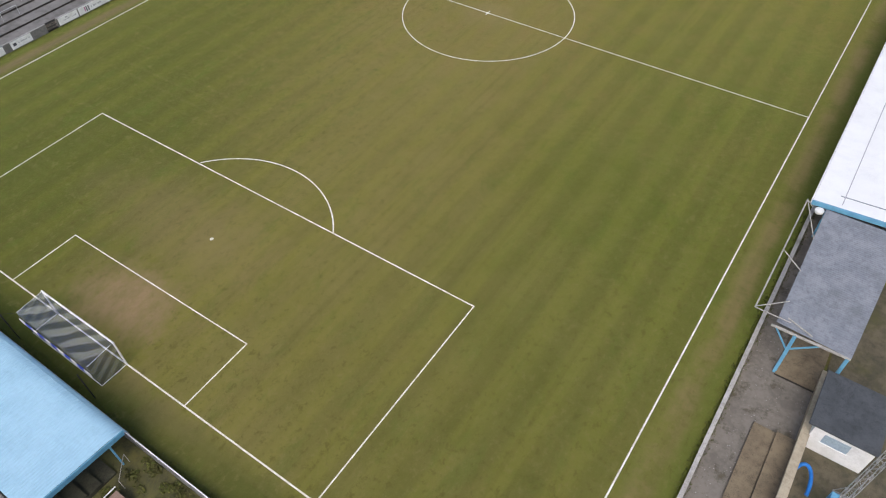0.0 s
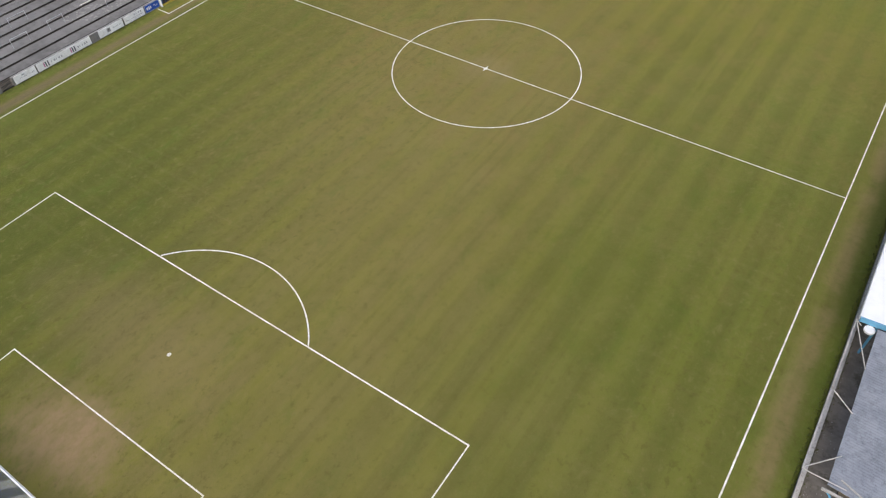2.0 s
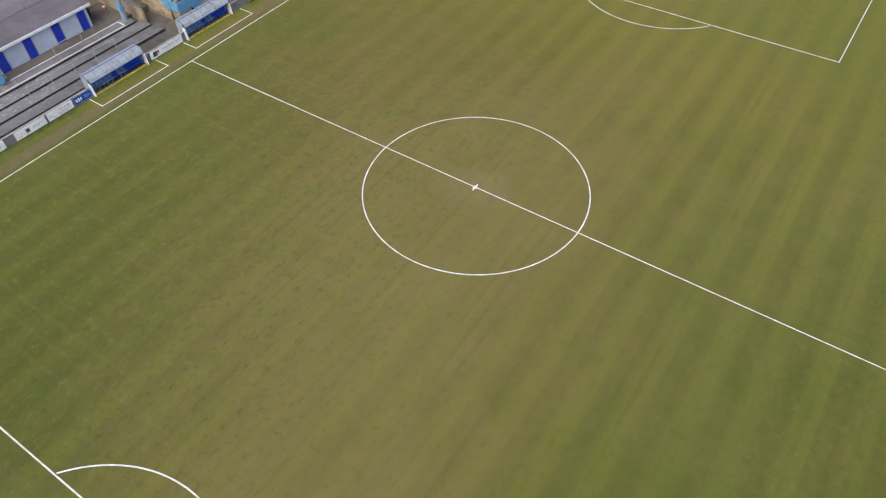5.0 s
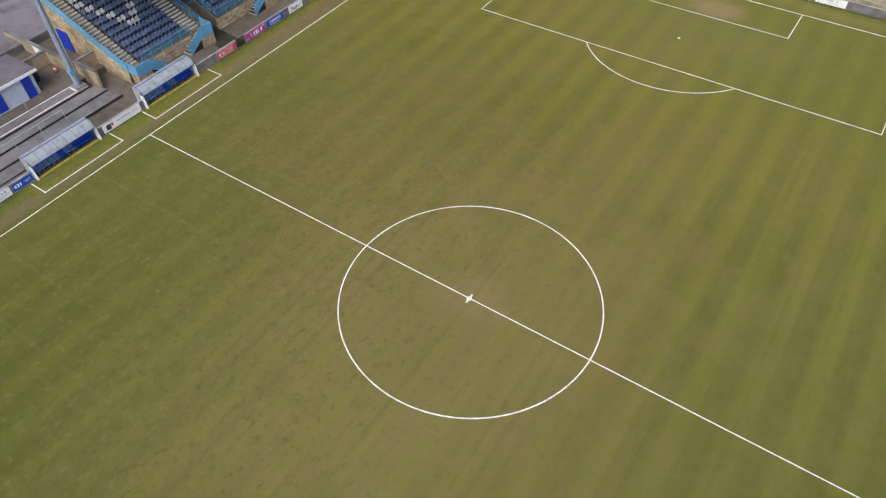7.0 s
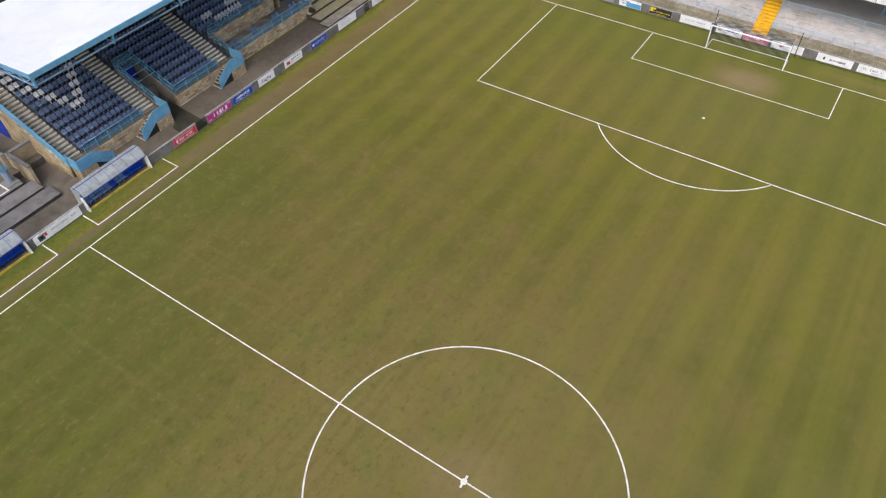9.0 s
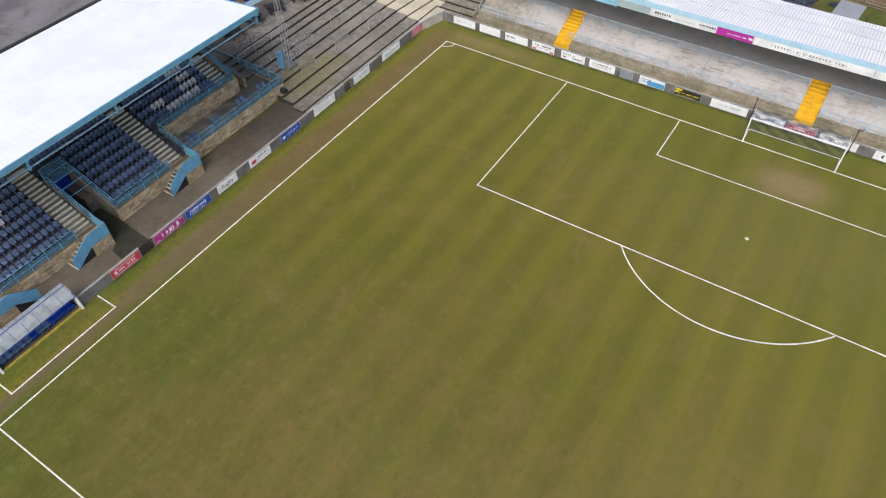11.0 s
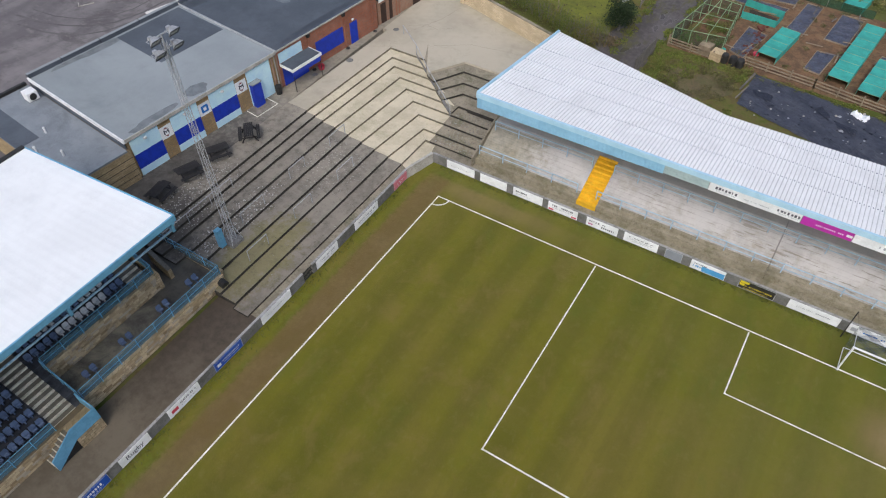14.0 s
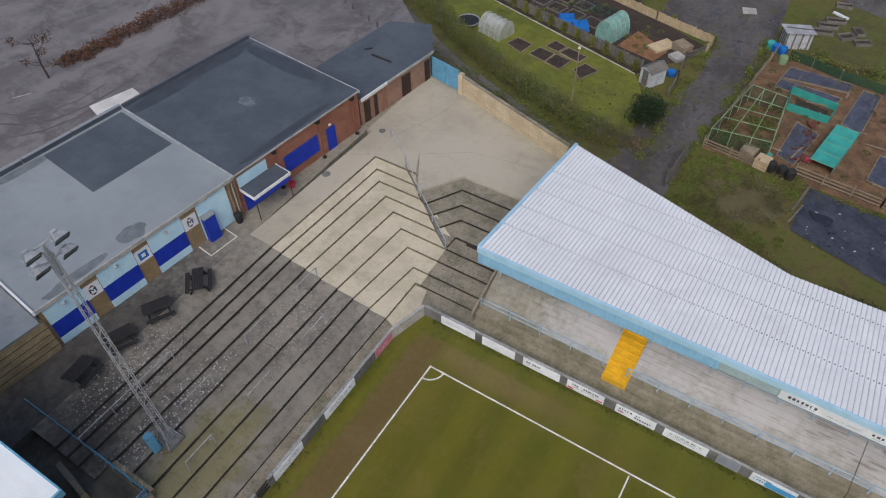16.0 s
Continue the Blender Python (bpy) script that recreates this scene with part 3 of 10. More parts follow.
def goal(y, s, skirt):
    """A goal on the line y; its net reaches s * 2 m behind it."""
    t = thing("football_goal", (0, y, 0), "white football goal with a blue striped net", "goal", "goals")
    w, h, dep, top = 3.72, 2.50, 1.95, 2.0
    for x in (-w, w):
        g = G()
        g.tube([(x, y, -0.02), (x, y, h)], 0.06, 10)
        part("post", g, M_WHITE, t)
    g = G()
    g.tube([(-w - 0.06, y, h), (w + 0.06, y, h)], 0.06, 10)
    part("crossbar", g, M_WHITE, t)
    yb, yt = y + s * dep, y + s * top
    g = G()
    for x in (-w, w):
        g.tube([(x, y, 0.03), (x, yb, 0.03)], 0.025, 6)
        g.tube([(x, y, h), (x, yt, h - 0.18)], 0.012, 5)
    g.tube([(-w, yb, 0.03), (w, yb, 0.03)], 0.025, 6)
    part("base_frame", g, M_WHITE, t)
    g = G()
    n = 10
    for i in range(n):  # the net hangs in slack folds between its supports
        xa, xb = -w + 2 * w * i / n, -w + 2 * w * (i + 1) / n
        sa, sb = 0.06 * math.sin(i * 1.9), 0.06 * math.sin((i + 1) * 1.9)
        g.face([(xa, y, h), (xb, y, h), (xb, yt, h - 0.2 + sb), (xa, yt, h - 0.2 + sa)])
        g.face([(xa, yt, h - 0.2 + sa), (xb, yt, h - 0.2 + sb), (xb, yb + s * sb, 0.04), (xa, yb + s * sa, 0.04)])
    for x in (-w, w):
        g.face([(x, y, 0.03), (x, yb, 0.04), (x, yt, h - 0.2), (x, y, h)])
    part("net", g, M_NET if skirt else M_NETF, t, "net with broad navy and pale diagonal stripes")
    if skirt:
        for i in range(11):
            g = G()
            xa = -3.5 + i * 0.66
            zt = 1.98 - 0.03 * i
            g.box(xa, xa + 0.655, yb - 0.02 + s * 0.16, yb + 0.02 + s * 0.16, zt - 0.42, zt)
            part("tape_panel", g, M_ROYAL if i % 2 else M_WHITE, t)
    for x in (-4.05, 4.05):  # poles that hold the net back
        p = thing("net_pole", (x, y + s * 2.75, 0), "slim black pole standing behind the goal net", "pole", "net poles")
        g = G()
        g.tube([(x, y + s * 2.75, 0), (x, y + s * 2.75, 2.7)], 0.04, 8)
        part("pole", g, M_BLACK, p)
        g = G()
        g.tube([(x, y + s * 2.75, 2.75), (x * 0.92, yt, h - 0.2)], 0.012, 4)
        part("stay_cord", g, M_BLACK, p)


goal(0.0, -1, True)
goal(LEN, 1, False)

# ---- perimeter walls and advertising boards ----
M_WALLG = weathered("grey_perimeter_wall", (0.201, 0.198, 0.190), (0.144, 0.140, 0.132), 0.8, 0.9, (0.081, 0.081, 0.063), 0.5, bump=0.3)
M_WCAP = weathered("grey_wall_cap", (0.40, 0.395, 0.38), (0.29, 0.285, 0.27), 1.0, 0.85, (0.12, 0.12, 0.10), 0.4, bump=0.2)
M_COPING = weathered("pale_coping", (0.50, 0.48, 0.44), (0.38, 0.36, 0.32), 1.0, 0.85, (0.2, 0.2, 0.15), 0.4, bump=0.2)
M_BRED = weathered("red_board", (0.58, 0.060, 0.095), (0.50, 0.05, 0.08), 1.5, 0.45, bump=0.02)
M_BPINK = weathered("faded_pink_board", (0.62, 0.20, 0.25), (0.52, 0.15, 0.20), 1.5, 0.5, bump=0.02)
M_BMAG = weathered("magenta_board", (0.43, 0.045, 0.25), (0.36, 0.036, 0.21), 1.5, 0.45, bump=0.02)
M_BBLUE = weathered("blue_board", (0.016, 0.085, 0.42), (0.013, 0.068, 0.35), 1.5, 0.45, bump=0.02)
M_BCYAN = weathered("bright_blue_board", (0.02, 0.16, 0.50), (0.018, 0.13, 0.42), 1.5, 0.45, bump=0.02)
M_PALEB = weathered("light_blue_print", (0.10, 0.36, 0.66), (0.08, 0.30, 0.56), 1.5, 0.45, bump=0.02)
M_BYEL = weathered("yellow_print", (0.75, 0.62, 0.02), (0.65, 0.53, 0.02), 1.5, 0.45, bump=0.02)
M_BOARD = weathered("white_board", (0.864, 0.876, 0.880), (0.720, 0.732, 0.732), 0.9, 0.5, (0.504, 0.492, 0.444), 0.15, bump=0.02)
M_PRINT = weathered("dark_print", (0.06, 0.06, 0.08), (0.09, 0.09, 0.11), 2.0, 0.6, bump=0.02)
M_PGREY = weathered("grey_print", (0.36, 0.37, 0.40), (0.42, 0.43, 0.45), 2.0, 0.6, bump=0.02)
M_HATCH = weathered("grey_hatch", (0.27, 0.29, 0.32), (0.23, 0.25, 0.28), 2.0, 0.5, bump=0.05)
BOARD = {"white": M_BOARD, "red": M_BRED, "pink": M_BPINK, "magenta": M_BMAG, "blue": M_BBLUE, "cyan": M_BCYAN, "black": M_BLACK, "hatch": M_HATCH}
SAID = {"white": "white advertising board with small print on the wall", "red": "red advertising board with white lettering on the wall",
        "pink": "faded pink advertising board with white lettering on the wall", "magenta": "magenta advertising board with white lettering on the wall", "blue": "blue advertising board with white lettering on the wall",
        "cyan": "bright blue advertising board on the perimeter wall", "black": "black advertising board with yellow print on the perimeter wall",
        "hatch": "plain grey hatch panel set into the perimeter wall"}
rnd = random.Random(7)


def letter_row(g, along, size, n, place):
    """A row of small bars that stand for lettering, each about a letter wide."""
    w = along / n
    for i in range(n):
        if n > 7 and rnd.random() < 0.1:
            continue
        a = -along / 2 + i * w
        p, h = a + w * rnd.uniform(0.04, 0.14), size * rnd.choice((1.0, 1.0, 0.8))
        place(g, p, p + w * rnd.choice((0.30, 0.52, 0.62, 0.72)), h)


def ad_board(side, at, a0, a1, colour, prints):
    """A board on the wall that runs along y (side 'w', its face to +x) or along x (side 'n', its face to -y). prints: rows of
    (material, middle, width, height of the middle, letter height, letters); 0 letters: one plain shape."""
    mid, z0, z1, d = (a0 + a1) / 2, 0.12, 0.93, 0.035
    t = thing("advertising_board", (at, mid, z0) if side == "w" else (mid, at, z0), SAID[colour], "advertising board", "perimeter boards")

    def slab(g, u0, u1, v0, v1, e0, e1):
        if side == "w":
            g.box(at + e0, at + e1, mid + u0, mid + u1, v0, v1)
        else:
            g.box(mid + u0, mid + u1, at - e1, at - e0, v0, v1)

    g = G()
    slab(g, a0 - mid, a1 - mid, z0, z1, 0.0, d)
    part("panel", g, BOARD[colour], t)
    g = G()
    for u0, u1, v0, v1 in ((a0 - mid, a1 - mid, z0, z0 + 0.03), (a0 - mid, a1 - mid, z1 - 0.03, z1), (a0 - mid, a0 - mid + 0.03, z0 + 0.03, z1 - 0.03), (a1 - mid - 0.03, a1 - mid, z0 + 0.03, z1 - 0.03)):
        slab(g, u0, u1, v0, v1, d, d + 0.006)
    part("edge_trim", g, M_STEEL if colour != "white" else M_BOARD, t)
    for mat_, cu, wd, cv, ht, n in prints:
        g = G()
        if n:
            letter_row(g, wd, ht, n, lambda gg, p, q, hh: slab(gg, cu + p, cu + q, cv - hh / 2, cv + hh / 2, d, d + 0.004))
        else:
            slab(g, cu - wd / 2, cu + wd / 2, cv - ht / 2, cv + ht / 2, d, d + 0.003)
        if g.v:
            part("printing", g, mat_, t, kind="stuff" if n else "")
    return t


def two_rows(c=None, w=1.6):
    c = c or M_PRINT
    return [(c, 0.1, w, 0.60, 0.15, 12), (M_PGREY, 0.1, w * 0.8, 0.36, 0.08, 16)]


XW = -37.0
g = G()
runs = ((-3.2, 22.15), (23.45, 41.35), (47.95, 52.95), (59.4, 64.75), (65.95, 88.75), (89.75, 101.6))
wall_w = thing("wall_west", (XW, 50, 0), "low grey perimeter wall with a flat cap along the touchline", "wall", kind="structure")
for y0, y1 in runs:
    g = G().box(XW - 0.13, XW, y0, y1, -0.1, 0.92)
    part("wall_panel", g, M_WALLG, wall_w)
    g = G().box(XW - 0.15, XW + 0.02, y0, y1, 0.94, 0.98)
    part("coping", g, M_WCAP, wall_w)
for y0, y1 in ((22.2, 23.4), (64.8, 65.9), (88.8, 89.7)):
    t = thing("perimeter_gate", (XW, (y0 + y1) / 2, 0), "dark closed gate in the low perimeter wall", "gate", "perimeter gates")
    g = G()
    for z in (0.12, 0.5, 0.88):
        g.box(XW - 0.09, XW - 0.04, y0, y1, z - 0.03, z + 0.03)
    for k in range(int((y1 - y0) / 0.12)):
        g.box(XW - 0.08, XW - 0.05, y0 + k * 0.12 + 0.02, y0 + k * 0.12 + 0.075, 0.1, 0.9)
    part("gate_leaf", g, M_BLACK, t)
W_BOARDS = [
    (14.6, 17.2, "white", two_rows()), (18.0, 20.35, "white", [(M_PRINT, -0.75, 0.35, 0.55, 0.3, 0), (M_PGREY, 0.3, 1.3, 0.58, 0.13, 9)]),
    (23.6, 25.95, "white", [(M_PGREY, 0.2, 1.6, 0.5, 0.14, 11), (M_PGREY, -0.2, 0.3, 0.72, 0.12, 0)]),
    (26.1, 32.35, "white", [(M_PRINT, -2.15, 0.13, 0.52, 0.55, 0), (M_PRINT, -1.9, 0.13, 0.52, 0.55, 0), (M_BMAG, -2.35, 0.1, 0.52, 0.5, 0), (M_PGREY, -0.9, 1.4, 0.5, 0.22, 5),
                           (M_PRINT, 0.95, 0.13, 0.52, 0.55, 0), (M_PRINT, 1.2, 0.13, 0.52, 0.55, 0), (M_BMAG, 0.75, 0.1, 0.52, 0.5, 0), (M_PGREY, 2.15, 1.3, 0.5, 0.22, 5)]),
    (33.4, 36.45, "white", [(M_PGREY, -0.3, 0.42, 0.52, 0.42, 0), (M_BOARD, -0.3, 0.26, 0.52, 0.26, 0), (M_PGREY, 0.75, 1.1, 0.52, 0.15, 9)]),
    (36.65, 39.3, "white", [(M_PGREY, 0.5, 1.1, 0.70, 0.2, 4), (M_PGREY, 0.0, 2.2, 0.42, 0.1, 20), (M_PGREY, 0.0, 1.6, 0.25, 0.07, 18)]),
    (39.45, 41.35, "blue", [(M_BOARD, -0.4, 0.75, 0.52, 0.36, 3), (M_BOARD, 0.45, 0.6, 0.6, 0.06, 10), (M_BOARD, 0.45, 0.6, 0.45, 0.06, 9)]),
    (48.4, 52.5, "white", [(M_PRINT, -1.45, 0.5, 0.52, 0.5, 0), (M_BOARD, -1.38, 0.26, 0.52, 0.22, 0), (M_BRED, -1.05, 0.2, 0.60, 0.3, 0), (M_PGREY, 0.5, 2.4, 0.62, 0.14, 24)]),
    (62.05, 64.65, "red", [(M_BOARD, 0.1, 1.5, 0.52, 0.22, 8), (M_BOARD, -0.9, 0.2, 0.52, 0.3, 0), (M_BOARD, 0, 1.9, 0.77, 0.04, 0), (M_BOARD, 0, 1.9, 0.27, 0.04, 0)]),
    (66.0, 68.9, "magenta", [(M_BOARD, 0.15, 1.75, 0.55, 0.38, 5), (M_BOARD, 0.2, 1.2, 0.28, 0.07, 12), (M_BOARD, -1.15, 0.35, 0.3, 0.06, 0), (M_BOARD, 1.2, 0.3, 0.8, 0.05, 0)]),
    (69.1, 71.7, "blue", [(M_BOARD, 0.0, 1.7, 0.6, 0.24, 10), (M_BOARD, 0.0, 1.9, 0.36, 0.06, 22), (M_BOARD, 0.0, 1.3, 0.24, 0.05, 18)]),
    (72.5, 74.65, "white", []),
    (76.15, 78.65, "white", [(M_BRED, -0.75, 0.5, 0.5, 0.3, 0), (M_PRINT, 0.35, 1.3, 0.66, 0.16, 11), (M_PGREY, 0.3, 1.1, 0.36, 0.07, 16)]),
    (80.0, 82.45, "blue", [(M_BOARD, -0.85, 0.3, 0.5, 0.26, 0), (M_BOARD, 0.2, 1.5, 0.58, 0.11, 16), (M_BOARD, 0.2, 1.3, 0.38, 0.05, 18)]),
    (84.35, 87.25, "white", [(M_PGREY, 0.0, 2.0, 0.55, 0.05, 24)]),
    (90.1, 92.5, "white", two_rows(M_PGREY, 1.7)), (94.6, 97.5, "white", [(M_PGREY, 0.0, 2.3, 0.55, 0.16, 15), (M_PGREY, 0.0, 1.8, 0.32, 0.07, 20)]),
    (99.7, 101.5, "pink", [(M_BOARD, 0.0, 1.0, 0.55, 0.1, 10), (M_BOARD, 0.0, 0.7, 0.35, 0.06, 8)]),
]
for y0, y1, colour, prints in W_BOARDS:
    ad_board("w", XW + 0.032, y0, y1, colour, prints)


def words(text, size, m, material, parent, label="", depth=0.004):
    """Built-in lettering turned into a mesh; m: its place, x along the line and z out of the board."""
    cu = bpy.data.curves.new("lettering", "FONT")
    cu.body, cu.size, cu.extrude, cu.align_x, cu.align_y = text, size, depth, "CENTER", "CENTER"
    tmp = bpy.data.objects.new("lettering", cu)
    scene.collection.objects.link(tmp)
    me = bpy.data.meshes.new_from_object(tmp.evaluated_get(bpy.context.evaluated_depsgraph_get()))
    bpy.data.objects.remove(tmp)
    me.transform(m)
    me.materials.clear()
    me.materials.append(material)
    return part("lettering", me, material, parent, label)


rugby = [o for o in scene.objects if o.name.startswith("advertising_board") and abs(o.matrix_basis.translation.y - 73.575) < 0.1][0]
words("Rugby", 0.52, pose(XW + 0.072, 73.55, 0.52, 90, 0, 90), M_PRINT, rugby, "the word Rugby in dark letters")

# north perimeter, with the cut corner
YN = 104.4
wall_n = thing("wall_north", (0, YN, 0), "low grey perimeter wall with a flat cap behind the goal line", "wall", kind="structure")
g = G().box(-36.3, 36.9, YN, YN + 0.13, -0.1, 0.92)
part("wall_panel", g, M_WALLG, wall_n)
part("coping", G().box(-36.3, 36.9, YN - 0.02, YN + 0.15, 0.94, 0.98), M_WCAP, wall_n)
g = G().prism([(-37.0, 101.62), (-36.28, 104.38), (-36.42, 104.44), (-37.13, 101.66)], -0.1, 0.92)
part("wall_panel", g, M_COPING, wall_n)
part("coping", G().prism([(-36.97, 101.62), (-36.25, 104.36), (-36.45, 104.46), (-37.16, 101.66)], 0.94, 1.0), M_COPING, wall_n)
N_BOARDS = [
    (-34.9, -32.3, "white", [(M_PGREY, 0, 1.8, 0.5, 0.05, 14)]), (-31.75, -29.35, "white", []),
    (-28.75, -26.2, "white", [(M_PRINT, -0.55, 1.0, 0.6, 0.17, 7), (M_PGREY, -0.4, 1.2, 0.36, 0.06, 14)]),
    (-25.7, -23.25, "white", [(M_PRINT, 0.0, 1.8, 0.68, 0.16, 12), (M_PGREY, 0.0, 1.8, 0.46, 0.07, 20), (M_BRED, -0.95, 0.4, 0.24, 0.16, 0), (M_BRED, 0.95, 0.4, 0.24, 0.16, 0)]),
    (-22.5, -20.0, "white", [(M_PRINT, -0.35, 1.4, 0.66, 0.16, 8), (M_PRINT, 0.5, 1.1, 0.40, 0.16, 7), (M_BMAG, -0.9, 0.35, 0.36, 0.12, 0)]),
    (-19.5, -16.9, "white", [(M_PRINT, 0.0, 1.9, 0.66, 0.11, 18), (M_PGREY, 0.0, 2.0, 0.48, 0.06, 22), (M_PGREY, 0.0, 1.2, 0.34, 0.06, 14)]),
    (-16.35, -15.1, "hatch", []),
    (-14.45, -12.0, "white", [(M_PALEB, 0.4, 1.6, 0.40, 0.5, 0), (M_PRINT, -0.55, 0.9, 0.7, 0.12, 8), (M_PALEB, -0.6, 0.9, 0.45, 0.2, 6)]),
    (-11.05, -8.6, "black", [(M_BYEL, 0.15, 1.8, 0.48, 0.12, 15), (M_BYEL, -0.85, 0.6, 0.76, 0.2, 0), (M_BYEL, -0.98, 0.34, 0.52, 0.22, 0), (M_BYEL, 0.0, 1.6, 0.24, 0.07, 20)]),
    (-7.7, -4.45, "white", [(M_PGREY, 0, 2.2, 0.55, 0.12, 18)]),
    (-3.9, -1.3, "white", [(M_PGREY, -0.95, 0.35, 0.52, 0.35, 0), (M_BCYAN, 0.3, 1.4, 0.55, 0.14, 9)]),
    (-1.15, 1.3, "pink", [(M_BOARD, 0.0, 1.6, 0.55, 0.24, 8), (M_BOARD, 0, 1.9, 0.78, 0.04, 0), (M_BOARD, 0, 1.9, 0.26, 0.04, 0)]),
    (1.6, 4.6, "white", [(M_BMAG, -0.5, 0.4, 0.55, 0.3, 3), (M_PGREY, 0.4, 1.2, 0.55, 0.08, 14)]),
    (5.9, 9.1, "white", [(M_PRINT, 0.35, 1.6, 0.50, 0.22, 11), (M_PRINT, -0.95, 0.16, 0.52, 0.3, 0)]),
    (9.55, 12.6, "white", [(M_PGREY, -0.2, 1.7, 0.58, 0.22, 9), (M_PGREY, 0.3, 1.1, 0.32, 0.08, 12)]),
]
for x0, x1, colour, prints in N_BOARDS:
    ad_board("n", YN - 0.032, x0, x1, colour, prints)

# east: a low kerb wall; south: a low wall with a white rail
wall_e = thing("wall_east", (36.75, 50, 0), "low pale kerb wall between the grass and the side walkway", "wall", kind="structure")
part("wall_panel", G().box(36.75, 36.92, -3.2, 104.3, -0.1, 0.44), M_WALLG, wall_e)
part("coping", G().box(36.72, 36.98, -3.2, 104.3, 0.46, 0.52), M_COPING, wall_e)
wall_s = thing("wall_south", (0, -3.25, 0), "low dark perimeter wall with a white rail behind the goal", "wall", kind="structure")
part("wall_panel", G().box(-37.0, 36.7, -3.40, -3.27, -0.1, 0.70), M_WALLG, wall_s)
g = G().box(-37.0, 36.7, -3.36, -3.30, 0.82, 0.92)
for i in range(38):
    g.box(-36.9 + 2 * i, -36.82 + 2 * i, -3.37, -3.29, 0.70, 0.85)
part("rail", g, M_WHITE, wall_s)

# ---- paths and terraces of the west side ----
M_DAMP = weathered("damp_dark_matting", (0.052, 0.049, 0.030), (0.036, 0.034, 0.022), 0.8, 0.8, bump=0.3)
m = Mat("walkway_tarmac")
a, b, c = m.noise(0.25, 5.0, 0.6), m.noise(1.8, 6.0, 0.7), m.noise(16.0, 4.0, 0.65)
col = m.mix((a * 0.6 + b * 0.4).above(0.4, 0.62), (0.160, 0.135, 0.098), (0.118, 0.098, 0.070))
wet_shade = (m.y + a * 14.0 + b * 3.0).above(80.0, 92.0)  # northern stretch coloured darker for the stand's shade and for moisture
col = m.mix(wet_shade * 0.85, col, m.mix(b.above(0.35, 0.7), (0.086, 0.067, 0.050), (0.056, 0.044, 0.033)))
col = m.mix(m.noise(0.7, 6.0, 0.72).above(0.58, 0.74) * 0.45, col, (0.060, 0.050, 0.036))
M_WALK = m.done(col, wet_shade * -0.2 + 0.92, b * 0.4 + c * 0.6, 0.3, 0.0, 0.012, 0.3)
solid("pavement_west", G().box(-41.3, -37.13, 52.9, 85.0, -0.2, 0.03), M_WALK, "dark tarmac walkway before the main stand, painted with shade and moisture", "pavement")
solid("pavement_link", G().prism([(-46.0, 52.9), (-43.4, 51.9), (-41.3, 52.95), (-41.3, 55.0), (-46.0, 55.0)], -0.2, 0.034), M_ASPH, "tarmac between the terrace and the side of the main stand", "pavement")
solid("pavement_damp_strip", G().prism([(-46.6, 64.96), (-41.1, 64.9), (-39.9, 64.62), (-39.4, 63.9), (-37.15, 63.6), (-37.15, 66.1), (-41.1, 66.4), (-46.6, 66.4)], -0.1, 0.037), M_DAMP, "dark damp matting from the tunnel to the pitch gate", "matting")
m = Mat("dark_terrace_concrete")
a, b, c = m.noise(0.3, 5.0, 0.6), m.noise(1.6, 6.0, 0.7), m.noise(8.0, 5.0, 0.7)
col = m.mix((a * 0.6 + b * 0.4).above(0.40, 0.62), (0.205, 0.198, 0.186), (0.135, 0.130, 0.122))
col = m.mix((b * 0.6 + c * 0.4).above(0.52, 0.68) * 0.5, col, (0.075, 0.072, 0.058))
r = (((m.x + 42.2) / 2.6).op("POWER", 2.0) + ((m.y - 37.2) / 5.0).op("POWER", 2.0)).op("SQRT")
near = (r * -1.0 + 1.0 + (b - 0.5) * 1.6 + (a - 0.5) * 0.8).above(0.0, 0.5)
col = m.mix((m.noise(3.2, 6.0, 0.75) * 0.7 + b * 0.3).above(0.50, 0.60) * (near * 0.6 + 0.03), col, (0.43, 0.41, 0.37))  # the skin flakes off by the blue box
M_SWCONC = m.done(col, 0.93, b * 0.4 + c * 0.6, 0.45, 0.0, 0.015, 0.25)
DARK2 = [M_RISER, M_SWCONC]


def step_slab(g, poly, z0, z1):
    """A terrace step: its faces are dark, its tread is worn concrete."""
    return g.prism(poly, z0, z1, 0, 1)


def dark_line(x, y0, y1, z):
    """A black strip of uneven width at the back of a tread, against the next riser."""
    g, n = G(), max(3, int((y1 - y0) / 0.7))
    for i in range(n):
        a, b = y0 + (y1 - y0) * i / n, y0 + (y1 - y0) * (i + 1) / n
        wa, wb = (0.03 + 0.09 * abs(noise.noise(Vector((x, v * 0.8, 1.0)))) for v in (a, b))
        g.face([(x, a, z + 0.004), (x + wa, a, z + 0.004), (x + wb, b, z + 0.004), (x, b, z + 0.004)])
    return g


south_terrace = thing("terrace_southwest", (-42, 25, 0), "open grey concrete terrace with shallow dark-edged steps", "terrace", kind="structure")
EDGES = [(-38.75, 0.16, 44.0), (-40.25, 0.34, 53.0), (-41.85, 0.52, 52.6), (-43.45, 0.70, 51.9), (-45.05, 0.88, 37.3), (-46.6, 1.06, 37.3), (-48.2, 1.24, 37.3), (-49.8, 1.42, 37.3), (-51.4, 1.60, 37.3), (-53.0, 1.78, 37.3)]
part("walkway", step_slab(G(), [(-54.6, -3.2), (-37.13, -3.2), (-37.13, 53.0), (-54.6, 53.0)], -0.2, 0.04), [M_RISER, M_ASPH], south_terrace, "tarmac walkway behind the boards")
last = 0.04
